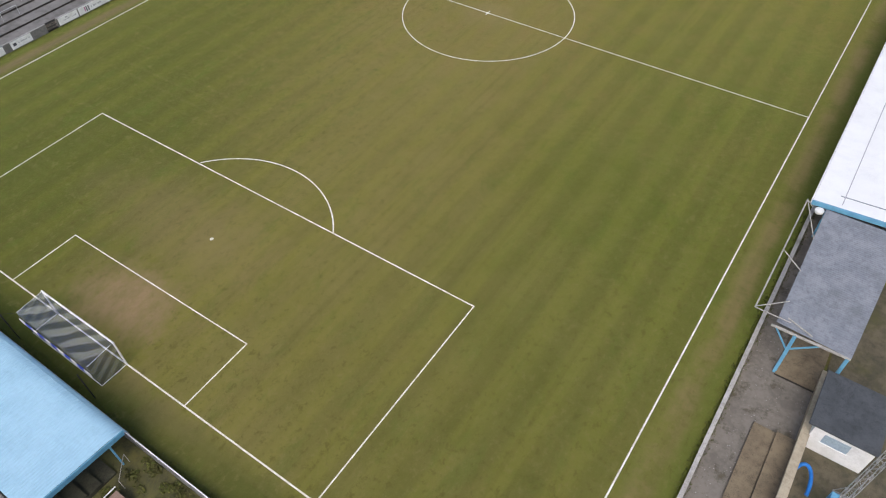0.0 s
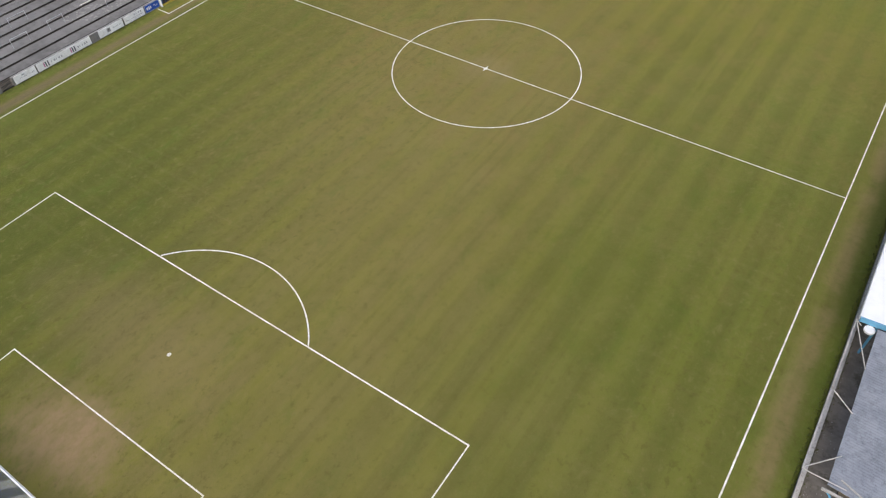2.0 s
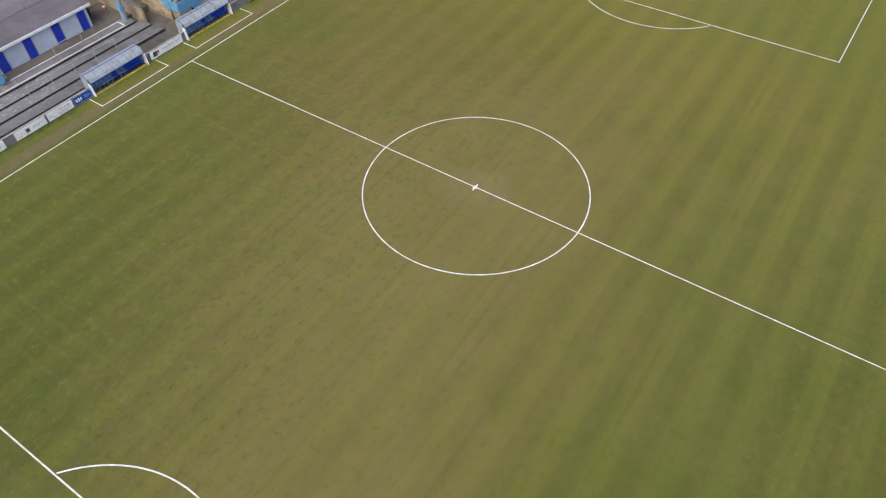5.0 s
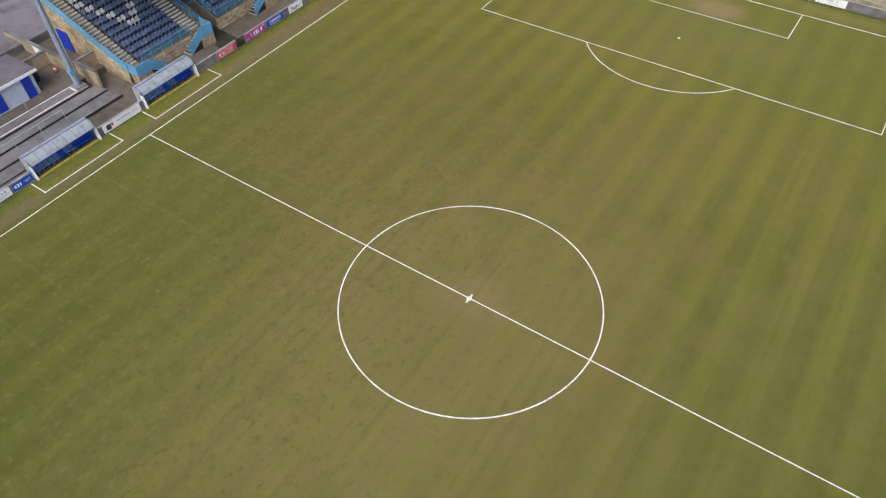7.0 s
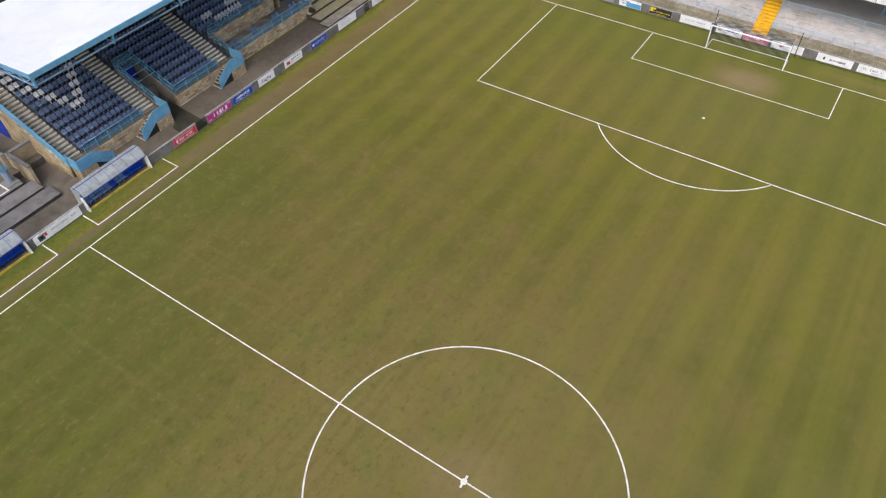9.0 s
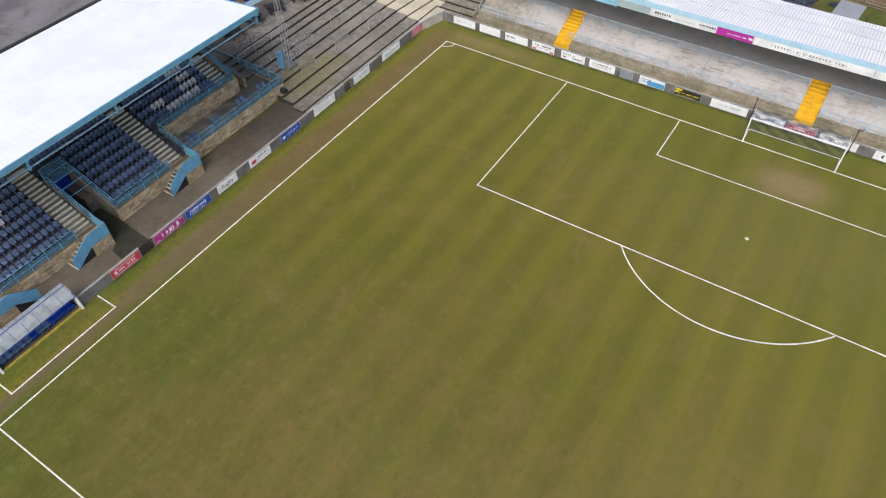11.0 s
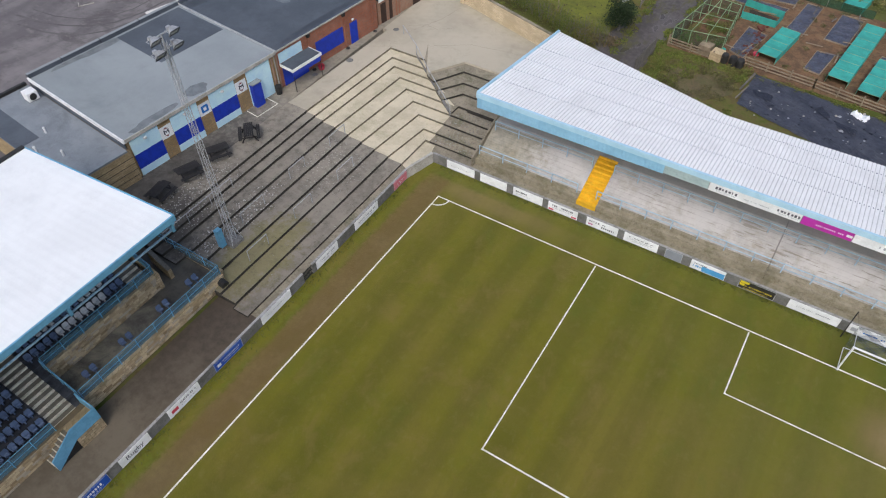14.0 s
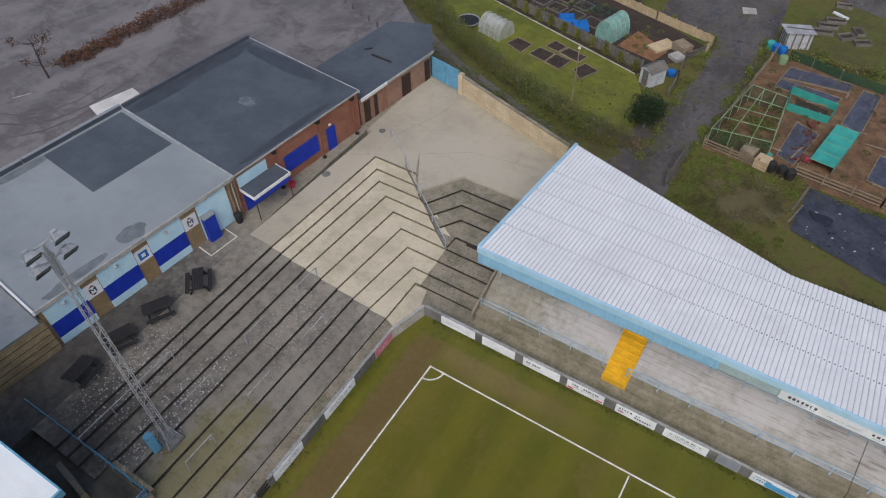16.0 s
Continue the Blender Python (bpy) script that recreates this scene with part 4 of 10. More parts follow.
for i, (x, z, yend) in enumerate(EDGES):
    x1 = EDGES[i + 1][0] if i + 1 < len(EDGES) else -54.6
    for k in range(8):
        ya, yb = -3.2 + (yend + 3.2) * k / 8, -3.2 + (yend + 3.2) * (k + 1) / 8
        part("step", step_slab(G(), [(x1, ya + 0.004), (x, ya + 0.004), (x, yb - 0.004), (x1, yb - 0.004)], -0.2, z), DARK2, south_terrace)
        part("grime_strip", dark_line(x1, ya, yb, z), M_DARKLINE, south_terrace)
g = G()
for x0, x1, y0, y1 in ((-45.0, -44.88, 38.2, 50.8), (-43.75, -43.63, 36.0, 50.8), (-44.88, -43.75, 50.68, 50.8)):
    g.box(x0, x1, y0, y1, 0.70, 0.706)
part("painted_edge", g, M_LINE, south_terrace, "white painted edging on the terrace")
part("yard_floor", G().box(-60, -45.05, 37.35, 55.2, -0.2, 0.695), M_ASPH, south_terrace, "tarmac behind the terrace steps")


M_GALV = weathered("dull_grey_barrier_paint", (0.42, 0.43, 0.43), (0.30, 0.305, 0.305), 3.0, 0.6, (0.22, 0.18, 0.14), 0.3, bump=0.05)


def crush_barrier(x, y0, y1, z, h=1.0, mat_=None, name_label="thin grey steel crush barrier standing on the terrace", group="terrace barriers"):
    t = thing("crush_barrier", (x, (y0 + y1) / 2, z), name_label, "barrier", group)
    mat_ = mat_ or M_GALV
    g = G().tube([(x, y0, z + h), (x, y1, z + h)], 0.04, 6)
    part("rail", g, mat_, t)
    n = max(2, int(round((y1 - y0) / 2.2)) + 1)
    for i in range(n):
        y = y0 + (y1 - y0) * i / (n - 1)
        part("post", G().tube([(x, y, z), (x, y, z + h)], 0.035, 6), mat_, t)
    return t


def step_height(x):
    z = 0.04
    for e, h, _ in EDGES:
        if x < e:
            z = h
    return z


for x, y0, y1 in ((-42.3, 31.3, 33.1), (-42.3, 27.0, 28.9), (-41.5, 37.9, 47.8), (-44.9, 43.2, 46.4), (-42.2, 20.5, 22.4), (-44.2, 24.0, 26.0), (-42.2, 14.2, 16.0), (-45.6, 29.0, 31.0), (-44.3, 17.6, 19.6)):
    crush_barrier(x, y0, y1, step_height(x))


def dugout(y0, y1):
    """A low shelter: white end walls, a row of tip-up seats, a curved clear roof on a blue frame."""
    t = thing("dugout", (-37.2, (y0 + y1) / 2, 0), "low dugout with white ends, clear curved roof and blue seats", "dugout", "dugouts")
    prof = [(-36.82, 1.34), (-36.98, 1.62), (-37.25, 1.84), (-37.65, 1.95), (-38.08, 1.90)]
    for y in (y0, y1 - 0.06):
        g = G()
        pts = [(-37.1, 0.04), (-37.1, 1.68)] + prof[2:] + [(-38.08, 0.04)]
        k = len(pts)
        g.v += [(x, y, z) for x, z in pts] + [(x, y + 0.06, z) for x, z in pts]
        g.f += [tuple(range(k)), tuple(reversed(range(k, 2 * k)))] + [(i, k + i, k + (i + 1) % k, (i + 1) % k) for i in range(k)]
        g.s += [0] * (k + 2)
        part("end_panel", g, M_CLEAR, t, "cloudy clear end panel")
        g = G().hexa([(-37.25, y - 0.05, 0.0), (-36.72, y - 0.05, 0.0), (-36.72, y + 0.11, 0.0), (-37.25, y + 0.11, 0.0), (-37.2, y - 0.03, 1.3), (-36.84, y - 0.03, 1.3), (-36.84, y + 0.09, 1.3), (-37.2, y + 0.09, 1.3)])
        part("end_wing", g, M_WHITE, t, "white wing at the end of the dugout", bevel=0.02)
    part("back_wall", G().box(-38.12, -38.06, y0 + 0.06, y1 - 0.06, 0.03, 1.88), M_ROYAL, t)
    part("floor", G().box(-38.06, -36.9, y0 + 0.12, y1 - 0.12, 0.0, 0.05), M_ASPH, t)
    part("front_kerb", G().box(-36.92, -36.82, y0 + 0.12, y1 - 0.12, 0.0, 0.16), M_BYELD, t, "yellow painted front kerb")
    n = 7
    for i in range(n):
        ya, yb = y0 + 0.06 + (y1 - y0 - 0.12) * i / n, y0 + 0.06 + (y1 - y0 - 0.12) * (i + 1) / n
        g = G()
        for (xa, za), (xb, zb) in zip(prof, prof[1:]):
            g.hexa([(xa, ya + 0.02, za), (xa, yb - 0.02, za), (xb, yb - 0.02, zb), (xb, ya + 0.02, zb),
                    (xa, ya + 0.02, za + 0.012), (xa, yb - 0.02, za + 0.012), (xb, yb - 0.02, zb + 0.012), (xb, ya + 0.02, zb + 0.012)])
        part("roof_panel", g, M_CLEAR, t, "cloudy clear plastic roof panel")
    for i in range(n + 1):
        y = min(max(y0 + 0.06 + (y1 - y0 - 0.12) * i / n, y0 + 0.09), y1 - 0.09)
        part("roof_rib", G().tube([(x, y, z + 0.02) for x, z in prof], 0.025, 5), M_RIB, t)
    for x, z in (prof[0], prof[3]):
        part("roof_rail", G().tube([(x, y0, z), (x, y1, z)], 0.04, 6), M_FRAME, t)
    k = 12
    for i in range(k):
        y = y0 + 0.5 + i * (y1 - y0 - 1.0) / (k - 1)
        g = G()
        g.hexa([(-37.50, y - 0.19, 0.45), (-37.08, y - 0.21, 0.45), (-37.08, y + 0.21, 0.45), (-37.50, y + 0.19, 0.45), (-37.50, y - 0.19, 0.50), (-37.06, y - 0.21, 0.54), (-37.06, y + 0.21, 0.54), (-37.50, y + 0.19, 0.50)])
        g.hexa([(-37.56, y - 0.2, 0.5), (-37.48, y - 0.2, 0.5), (-37.48, y + 0.2, 0.5), (-37.56, y + 0.2, 0.5), (-37.66, y - 0.17, 1.0), (-37.60, y - 0.17, 1.0), (-37.60, y + 0.17, 1.0), (-37.66, y + 0.17, 1.0)])
        g.box(-37.40, -37.28, y - 0.04, y + 0.04, 0.05, 0.46)
        part("seat", g, M_BRIGHT if (i >= k - 4 or i == 5) else M_SEATL, t)
    return t


M_SEATL = weathered("worn_blue_seat", (0.17, 0.28, 0.50), (0.12, 0.21, 0.40), 2.0, 0.4, bump=0.03, vary=0.4)
M_BYELD = weathered("faded_yellow_paint", (0.52, 0.42, 0.05), (0.42, 0.34, 0.05), 2.0, 0.8, (0.2, 0.18, 0.06), 0.4, bump=0.1)
M_RIB = weathered("faded_blue_rib", (0.17, 0.20, 0.29), (0.13, 0.15, 0.23), 2.0, 0.5, bump=0.03)
M_FRAME = weathered("blue_frame_paint", (0.055, 0.085, 0.30), (0.045, 0.07, 0.24), 2.0, 0.5, bump=0.03)
M_SEAT = weathered("navy_seat_plastic", (0.150, 0.205, 0.325), (0.116, 0.162, 0.266), 2.0, 0.4, bump=0.03, vary=0.4)
M_SEATW = weathered("white_seat_plastic", (0.688, 0.700, 0.700), (0.562, 0.575, 0.575), 2.0, 0.45, bump=0.03, vary=0.3)
M_BRIGHT = weathered("bright_blue_seat", (0.015, 0.075, 0.50), (0.012, 0.06, 0.40), 2.0, 0.4, bump=0.03)
m = Mat("cloudy_plastic")
f = m.noise(1.6, 5.0, 0.65)
m.done(m.mix(f.above(0.4, 0.65), (0.43, 0.47, 0.48), (0.33, 0.36, 0.35)), 0.3)
tr = m.t.nodes.new("ShaderNodeBsdfTransparent")
mx = m.t.nodes.new("ShaderNodeMixShader")
mx.inputs[0].default_value = 0.22
m.t.links.new(m.b.outputs[0], mx.inputs[1])
m.t.links.new(tr.outputs[0], mx.inputs[2])
m.t.links.new(mx.outputs[0], m.t.nodes["Material Output"].inputs[0])
M_CLEAR = m.m
dugout(41.5, 47.85)
dugout(53.05, 59.3)

# the flat-roofed block behind the south-west terrace
hut = thing("toilet_block", (-48, 43.5, 0.7), "pale painted flat-roofed block with royal blue doors", "building")
part("wall", G().box(-50.4, -46.45, 38.2, 48.85, 0.5, 3.05), weathered("pale_grey_blue_wall", (0.50, 0.57, 0.66), (0.42, 0.48, 0.56), 0.8, 0.8, bump=0.1), hut, bevel=0.02)
part("end_wall", G().box(-50.4, -46.6, 38.0, 38.196, 0.5, 3.05), M_BRICKY, hut, "yellow brick end wall")
rf = part("roof", G().box(-50.7, -46.2, 37.9, 49.3, 3.05, 3.17), weathered("brown_grey_felt", (0.17, 0.15, 0.15), (0.13, 0.115, 0.115), 0.5, 0.8, bump=0.1), hut, bevel=0.01)
part("fascia", G().box(-46.2, -46.12, 37.9, 49.3, 2.93, 3.2), M_WHITE, rf)
for y in (38.9, 41.9, 45.1, 48.05):
    dr = part("door", G().box(-46.45, -46.40, y - 0.45, y + 0.45, 0.72, 2.75), M_ROYAL, hut, "royal blue door")
    g = G().box(-46.45, -46.38, y - 0.55, y - 0.455, 0.72, 2.85).box(-46.45, -46.38, y + 0.455, y + 0.55, 0.72, 2.85).box(-46.45, -46.38, y - 0.455, y + 0.455, 2.755, 2.85)
    part("door_frame", g, M_COPING, dr)

# yard walls between the block and the main stand
yard = thing("wall_yard", (-50, 52, 0.7), "stained buff rendered yard walls with flat copings", "wall", kind="structure")
M_RENDER = weathered("stained_buff_render", (0.450, 0.365, 0.232), (0.335, 0.270, 0.172), 0.6, 0.9, (0.180, 0.142, 0.090), 0.5, bump=0.3)
for x0, x1, y0, y1 in ((-46.1, -42.9, 52.65, 52.9), (-46.1, -45.85, 52.9, 54.9), (-50.3, -46.1, 52.35, 52.6), (-50.3, -50.05, 49.2, 52.35), (-57.0, -50.3, 52.35, 52.6), (-57.0, -50.4, 48.9, 49.15)):
    part("wall_panel", G().box(x0, x1, y0, y1, 0.0, 2.0), M_RENDER, yard)
    part("coping", G().box(x0 - 0.05, x1 + 0.05, y0 - 0.05, y1 + 0.05, 2.003, 2.1), M_CONC, yard)
yb = thing("yard_bin", (-48.6, 49.75, 0.7), "squat black plastic bin by the end of the block", "bin")
part("bin", G().lathe([(0.36, 0.7), (0.42, 1.3), (0.43, 1.5), (0.3, 1.56)], -48.6, 49.75, 14), M_BLACK, yb)
tc = thing("traffic_cone", (-48.3, 51.7, 0.7), "orange traffic cone with a white band by the yard wall", "traffic cone")
part("cone", G().lathe([(0.17, 0.73), (0.04, 1.4), (0.03, 1.42)], -48.3, 51.7, 14), weathered("orange_plastic", (0.62, 0.10, 0.03), (0.5, 0.08, 0.03), 3.0, 0.6), tc)
part("base", G().box(-48.52, -48.08, 51.48, 51.92, 0.695, 0.735), M_BLACK, tc)
part("band", G().lathe([(0.125, 0.98), (0.082, 1.18)], -48.3, 51.7, 14), M_WHITE, tc)
dr = thing("door_1", (-51.5, 52.3, 0.7), "white door in the yard wall", "door", kind="structure")
part("door_leaf", G().box(-52.0, -51.1, 52.27, 52.34, 0.7, 1.98), M_WHITE, dr)
dr = thing("door_2", (-50.4, 54.85, 0.7), "royal blue door in the side of the main stand", "door", kind="structure")
part("door_leaf", G().box(-51.3, -49.5, 54.80, 54.876, 0.7, 2.85), M_ROYAL, dr)


M_LENS = weathered("lamp_lens", (0.50, 0.52, 0.54), (0.36, 0.38, 0.40), 5.0, 0.14, bump=0.0, mottle=0.3)
M_RIM = weathered("dark_lamp_rim", (0.10, 0.105, 0.11), (0.06, 0.063, 0.066), 3.0, 0.5, bump=0.05)


M_MAST = weathered("dull_galvanised_mast", (0.46, 0.47, 0.48), (0.32, 0.33, 0.335), 2.0, 0.6, metal=0.2, bump=0.05)
M_HEAD = weathered("weathered_aluminium", (0.50, 0.51, 0.52), (0.34, 0.345, 0.35), 3.0, 0.4, metal=0.3, bump=0.05)


def lattice_mast(x, y, z0, z1, lamps, box_side, label, yaw=0.0):
    """A slim square lattice mast that tapers upwards, with a box at its foot and floodlights on top."""
    t = thing("floodlight_mast", (x, y, z0), label, "floodlight mast", "floodlight masts", turn=0)
    w0, w1 = 0.21, 0.12
    corner = lambda k, f: (x + (w0 + (w1 - w0) * f) * (1 if k in (0, 3) else -1), y + (w0 + (w1 - w0) * f) * (1 if k in (0, 1) else -1), z0 + (z1 - z0) * f)
    for k in range(4):
        part("leg", G().tube([corner(k, 0), corner(k, 1)], 0.027, 6), M_MAST, t)
    g = G()
    n = int((z1 - z0) / 0.62)
    for i in range(n):
        for k in range(4):
            a, b = (corner(k, i / n), corner((k + 1) % 4, (i + 1) / n)) if i % 2 else (corner((k + 1) % 4, i / n), corner(k, (i + 1) / n))
            g.tube([a, b], 0.011, 4)
            if i % 2 == 0:
                g.tube([corner(k, i / n), corner((k + 1) % 4, i / n)], 0.011, 4)
    part("bracing", g, M_MAST, t)
    part("footing", G().box(x - 0.55, x + 0.55, y - 0.55, y + 0.55, z0 - 0.35, z0 + 0.08), M_CONC, t, bevel=0.03)
    bx, by = box_side
    bo = part("control_box", G().box(x + bx - 0.2, x + bx + 0.2, y + by - 0.24, y + by + 0.24, z0 + 0.05, z0 + 1.75), M_SKYBLUE, t, "sky blue metal control box", bevel=0.03)
    part("box_door", G().box(x + bx + 0.204, x + bx + 0.22, y + by - 0.19, y + by + 0.19, z0 + 0.15, z0 + 1.65), M_SKYBLUE, bo)
    if lamps:
        g = G()
        for zc in (0.35, -0.55):
            g.tube([(x - 0.1, y - 0.72, z1 + zc), (x - 0.1, y + 0.72, z1 + zc)], 0.045, 6)
        g.tube([(x, y, z1 - 1.5), (x, y, z1 + 0.45)], 0.07, 6)
        part("crossarm", g, M_STEEL, t)
        for dy, dz in ((0.66, 0.42), (-0.66, 0.42), (0.66, -0.42), (-0.66, -0.42)):
            # a shallow pan that widens to a tilted glass front, on a bent yoke
            cx, cy, cz = x + 0.22, y + dy, z1 + dz
            out, rise = Vector((0.80, 0.0, -0.60)), Vector((0.60, 0.0, 0.80))
            c0 = Vector((cx, cy, cz))
            rect = lambda d, w, h: [c0 + out * d + Vector((0, s * w, 0)) + rise * (q * h) for s, q in ((-1, -1), (1, -1), (1, 1), (-1, 1))]
            g = G().hexa(rect(-0.20, 0.14, 0.11) + rect(0.10, 0.31, 0.22))
            g.tube([(cx, cy - 0.34, cz), (cx - 0.3, cy - 0.31, cz), (cx - 0.3, cy + 0.31, cz), (cx, cy + 0.34, cz)], 0.022, 5)
            la = part("floodlight", g, M_HEAD, t, "aluminium floodlight head", bevel=0.03)
            part("lens", G().hexa(rect(0.112, 0.27, 0.18) + rect(0.118, 0.27, 0.18)), M_LENS, la)
            r1 = rect(0.14, 0.32, 0.23)
            rim = G()
            for i in range(4):
                rim.beam(r1[i], r1[(i + 1) % 4], 0.045, 0.05)
            part("rim", rim, M_RIM, la)
            part("gear_box", G().box(cx - 0.42, cx - 0.24, cy - 0.12, cy + 0.12, cz - 0.05, cz + 0.16), M_HEAD, la, bevel=0.02)
    for k in range(4):  # splayed feet
        f = corner(k, 0.09)
        part("foot_stay", G().tube([f, (x + (f[0] - x) * 2.6, y + (f[1] - y) * 2.6, z0)], 0.025, 5), M_STEEL, t)
    return t


lattice_mast(-43.45, 88.55, 1.0, 17.25, True, (-0.15, -0.85), "slim galvanised lattice floodlight mast with four lamps on the terrace")
lattice_mast(-45.6, 37.6, 0.9, 15.5, False, (0.9, -0.2), "slim galvanised lattice mast with a blue box at its foot")
t = thing("floodlight_column", (-44.4, 51.4, 0.7), "tall thick grey-blue tubular floodlight column", "floodlight mast", "floodlight masts")
part("column", G().tube([(-44.4, 51.4, 0.6), (-44.4, 51.4, 9.0), (-44.4, 51.4, 17.5)], 0.30, 14, r2=0.18), weathered("grey_blue_column", (0.26, 0.32, 0.38), (0.21, 0.26, 0.31), 1.0, 0.5, bump=0.05), t)
part("base_plate", G().box(-44.95, -43.85, 50.85, 51.95, 0.6, 0.82), M_CONC, t, bevel=0.03)
part("bracket", G().box(-44.72, -44.1, 51.1, 51.7, 2.0, 2.45), M_SKYBLUE, t)
part("ladder_rail", G().tube([(-44.0, 51.25, 2.2), (-44.1, 51.25, 17.0)], 0.025, 5).tube([(-44.0, 51.55, 2.2), (-44.1, 51.55, 17.0)], 0.025, 5), M_STEEL, t)

# ---- main stand ----
MS_X0, MS_Z0, ROW, RISE, ROWS_N = -41.6, 1.2, 0.80, 0.335, 13
SOUTH, NORTH = 55.0, 82.7
row_x = lambda r: MS_X0 - ROW * r
row_z = lambda r: MS_Z0 + RISE * r
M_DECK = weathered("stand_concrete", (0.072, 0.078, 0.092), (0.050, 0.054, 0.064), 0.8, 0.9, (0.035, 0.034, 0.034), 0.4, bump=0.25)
M_TREAD = weathered("pale_tread", (0.205, 0.186, 0.150), (0.150, 0.136, 0.108), 1.2, 0.9, (0.105, 0.096, 0.066), 0.4, bump=0.25)
M_NOSE = weathered("white_nosing", (0.74, 0.71, 0.59), (0.58, 0.55, 0.44), 2.0, 0.85, (0.36, 0.33, 0.22), 0.4, bump=0.1)
m = Mat("blue_wire_mesh")
m.done((0.13, 0.27, 0.36), 0.6)
tr = m.t.nodes.new("ShaderNodeBsdfTransparent")
mx = m.t.nodes.new("ShaderNodeMixShader")
mx.inputs[0].default_value = 0.62
m.t.links.new(m.b.outputs[0], mx.inputs[1])
m.t.links.new(tr.outputs[0], mx.inputs[2])
m.t.links.new(mx.outputs[0], m.t.nodes["Material Output"].inputs[0])
M_MESHP = m.m
stand = thing("main_stand", (-47, 69, 0), "main stand with white roof, navy seats and sky blue railings", "grandstand")

FRONT_N = 74.0  # north of here the first rows give way to a low terrace
TUN0, TUN1 = 64.75, 66.45  # players' tunnel
TUN_R = 6
for r in range(ROWS_N):
    x1, x0, z = row_x(r), row_x(r + 1), row_z(r)
    spans = [(SOUTH + 0.3, TUN0), (TUN1, FRONT_N)] if r < TUN_R else [(SOUTH + 0.3, FRONT_N)]
    if r >= 4:
        spans[-1] = (spans[-1][0], NORTH - 0.3)
    for y0, y1 in spans:
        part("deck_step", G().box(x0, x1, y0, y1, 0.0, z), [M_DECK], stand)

# aisle stairs with pale treads and white nosings
AISLES = [(55.35, 56.6, 0), (62.95, 64.45, 0), (71.95, 73.45, 0), (81.0, 82.3, 4)]
for y0, y1, first in AISLES:
    fl = part("aisle_stair", G().box(row_x(first) + 0.02, row_x(first) + 0.05, y0, y1, 0.3, row_z(first)), M_TREAD, stand, "pale concrete aisle stair with white nosings")
    for r in range(first, ROWS_N):
        for half in (0, 1):
            x1, z = row_x(r) - half * ROW / 2, row_z(r) + 0.012 + half * RISE / 2
            x0 = row_x(r + 1) if half else x1 - ROW / 2
            part("tread", G().box(x0 + 0.004, x1 - 0.09, y0, y1, z - 0.16, z), M_TREAD, fl)
            part("nosing", G().box(x1 - 0.09, x1 + 0.004, y0, y1, z - 0.16, z + 0.004), M_NOSE, fl)


def seat_mesh(material):
    """A tip-up seat with its pan folded against a round-shouldered back."""
    g = G()
    shape = [(-0.185, 0.34), (0.185, 0.34), (0.202, 0.57), (0.145, 0.73), (-0.145, 0.73), (-0.202, 0.57)]
    n = len(g.v)
    lean = lambda z: -0.10 - 0.22 * (z - 0.36)
    g.v += [(lean(z), y, z) for y, z in shape] + [(lean(z) - 0.045, y, z) for y, z in shape]
    g.f += [tuple(n + i for i in range(6)), tuple(n + 6 + i for i in reversed(range(6)))] + [(n + i, n + 6 + i, n + 6 + (i + 1) % 6, n + (i + 1) % 6) for i in range(6)]
    g.s += [0] * 8
    g.hexa([(-0.04, -0.165, 0.33), (0.12, -0.165, 0.36), (0.12, 0.165, 0.36), (-0.04, 0.165, 0.33), (-0.03, -0.155, 0.52), (0.14, -0.135, 0.48), (0.14, 0.135, 0.48), (-0.03, 0.155, 0.52)])
    g.box(-0.08, 0.0, -0.04, 0.04, 0.0, 0.36)
    return g.mesh("seat", material)


SEAT_NAVY, SEAT_WHITE = seat_mesh(M_SEAT), seat_mesh(M_SEATW)
BLOCKS = [(56.7, 62.85, 0), (64.7, 71.85, 0), (73.6, 80.9, 4)]


def is_white(block, r, c):
    """White seats that draw letters in the navy blocks."""
    if block == 0:  # a broad V
        k = r - 4
        if k == 0:
            return 5 <= c <= 7
        lo, hi = max(0, 5 - k), min(7 + (k - 1), 11)
        return 1 <= k <= 8 and (lo <= c <= lo + 1 or (k < 7 and hi <= c <= hi + 1))
    if block == 2:
        return {4: 5 <= c <= 11, 5: 3 <= c <= 5 or 9 <= c <= 12, 6: 10 <= c <= 12, 7: 9 <= c <= 12}.get(r, False)
    return False


made, rest_n, rest_w = 0, G(), G()
for b, (y0, y1, first) in enumerate(BLOCKS):
    n, n_old = int((y1 - y0) / 0.44), int((y1 - y0) / (0.44 if b == 0 else 0.47))
    for r in range(first, ROWS_N - 1):
        for c in range(n):
            y = y0 + (c + 0.5) * (y1 - y0) / n
            if b == 1 and r <= TUN_R and y < TUN1 + 0.45:
                continue
            x, z, white = row_x(r) - 0.52, row_z(r), is_white(b, r, int((c + 0.5) * n_old / n))
            me = SEAT_WHITE if white else SEAT_NAVY
            if r - first < 9 and made < 300:
                ob = new("seat", me)
                ob.location = (x, y, z)
                ob.rotation_euler = (0, 0, rnd.uniform(-0.04, 0.04))
                ob.parent = stand
                ob.matrix_parent_inverse = stand.matrix_basis.inverted()
                made += 1
            else:
                tgt = rest_w if white else rest_n
                k = len(tgt.v)
                tgt.v += [(v.co.x + x, v.co.y + y, v.co.z + z) for v in me.vertices]
                tgt.f += [tuple(k + i for i in p.vertices) for p in me.polygons]
                tgt.s += [0] * len(me.polygons)
part("seating", rest_n, M_SEAT, stand, "rows of navy tip-up seats further back", kind="stuff")
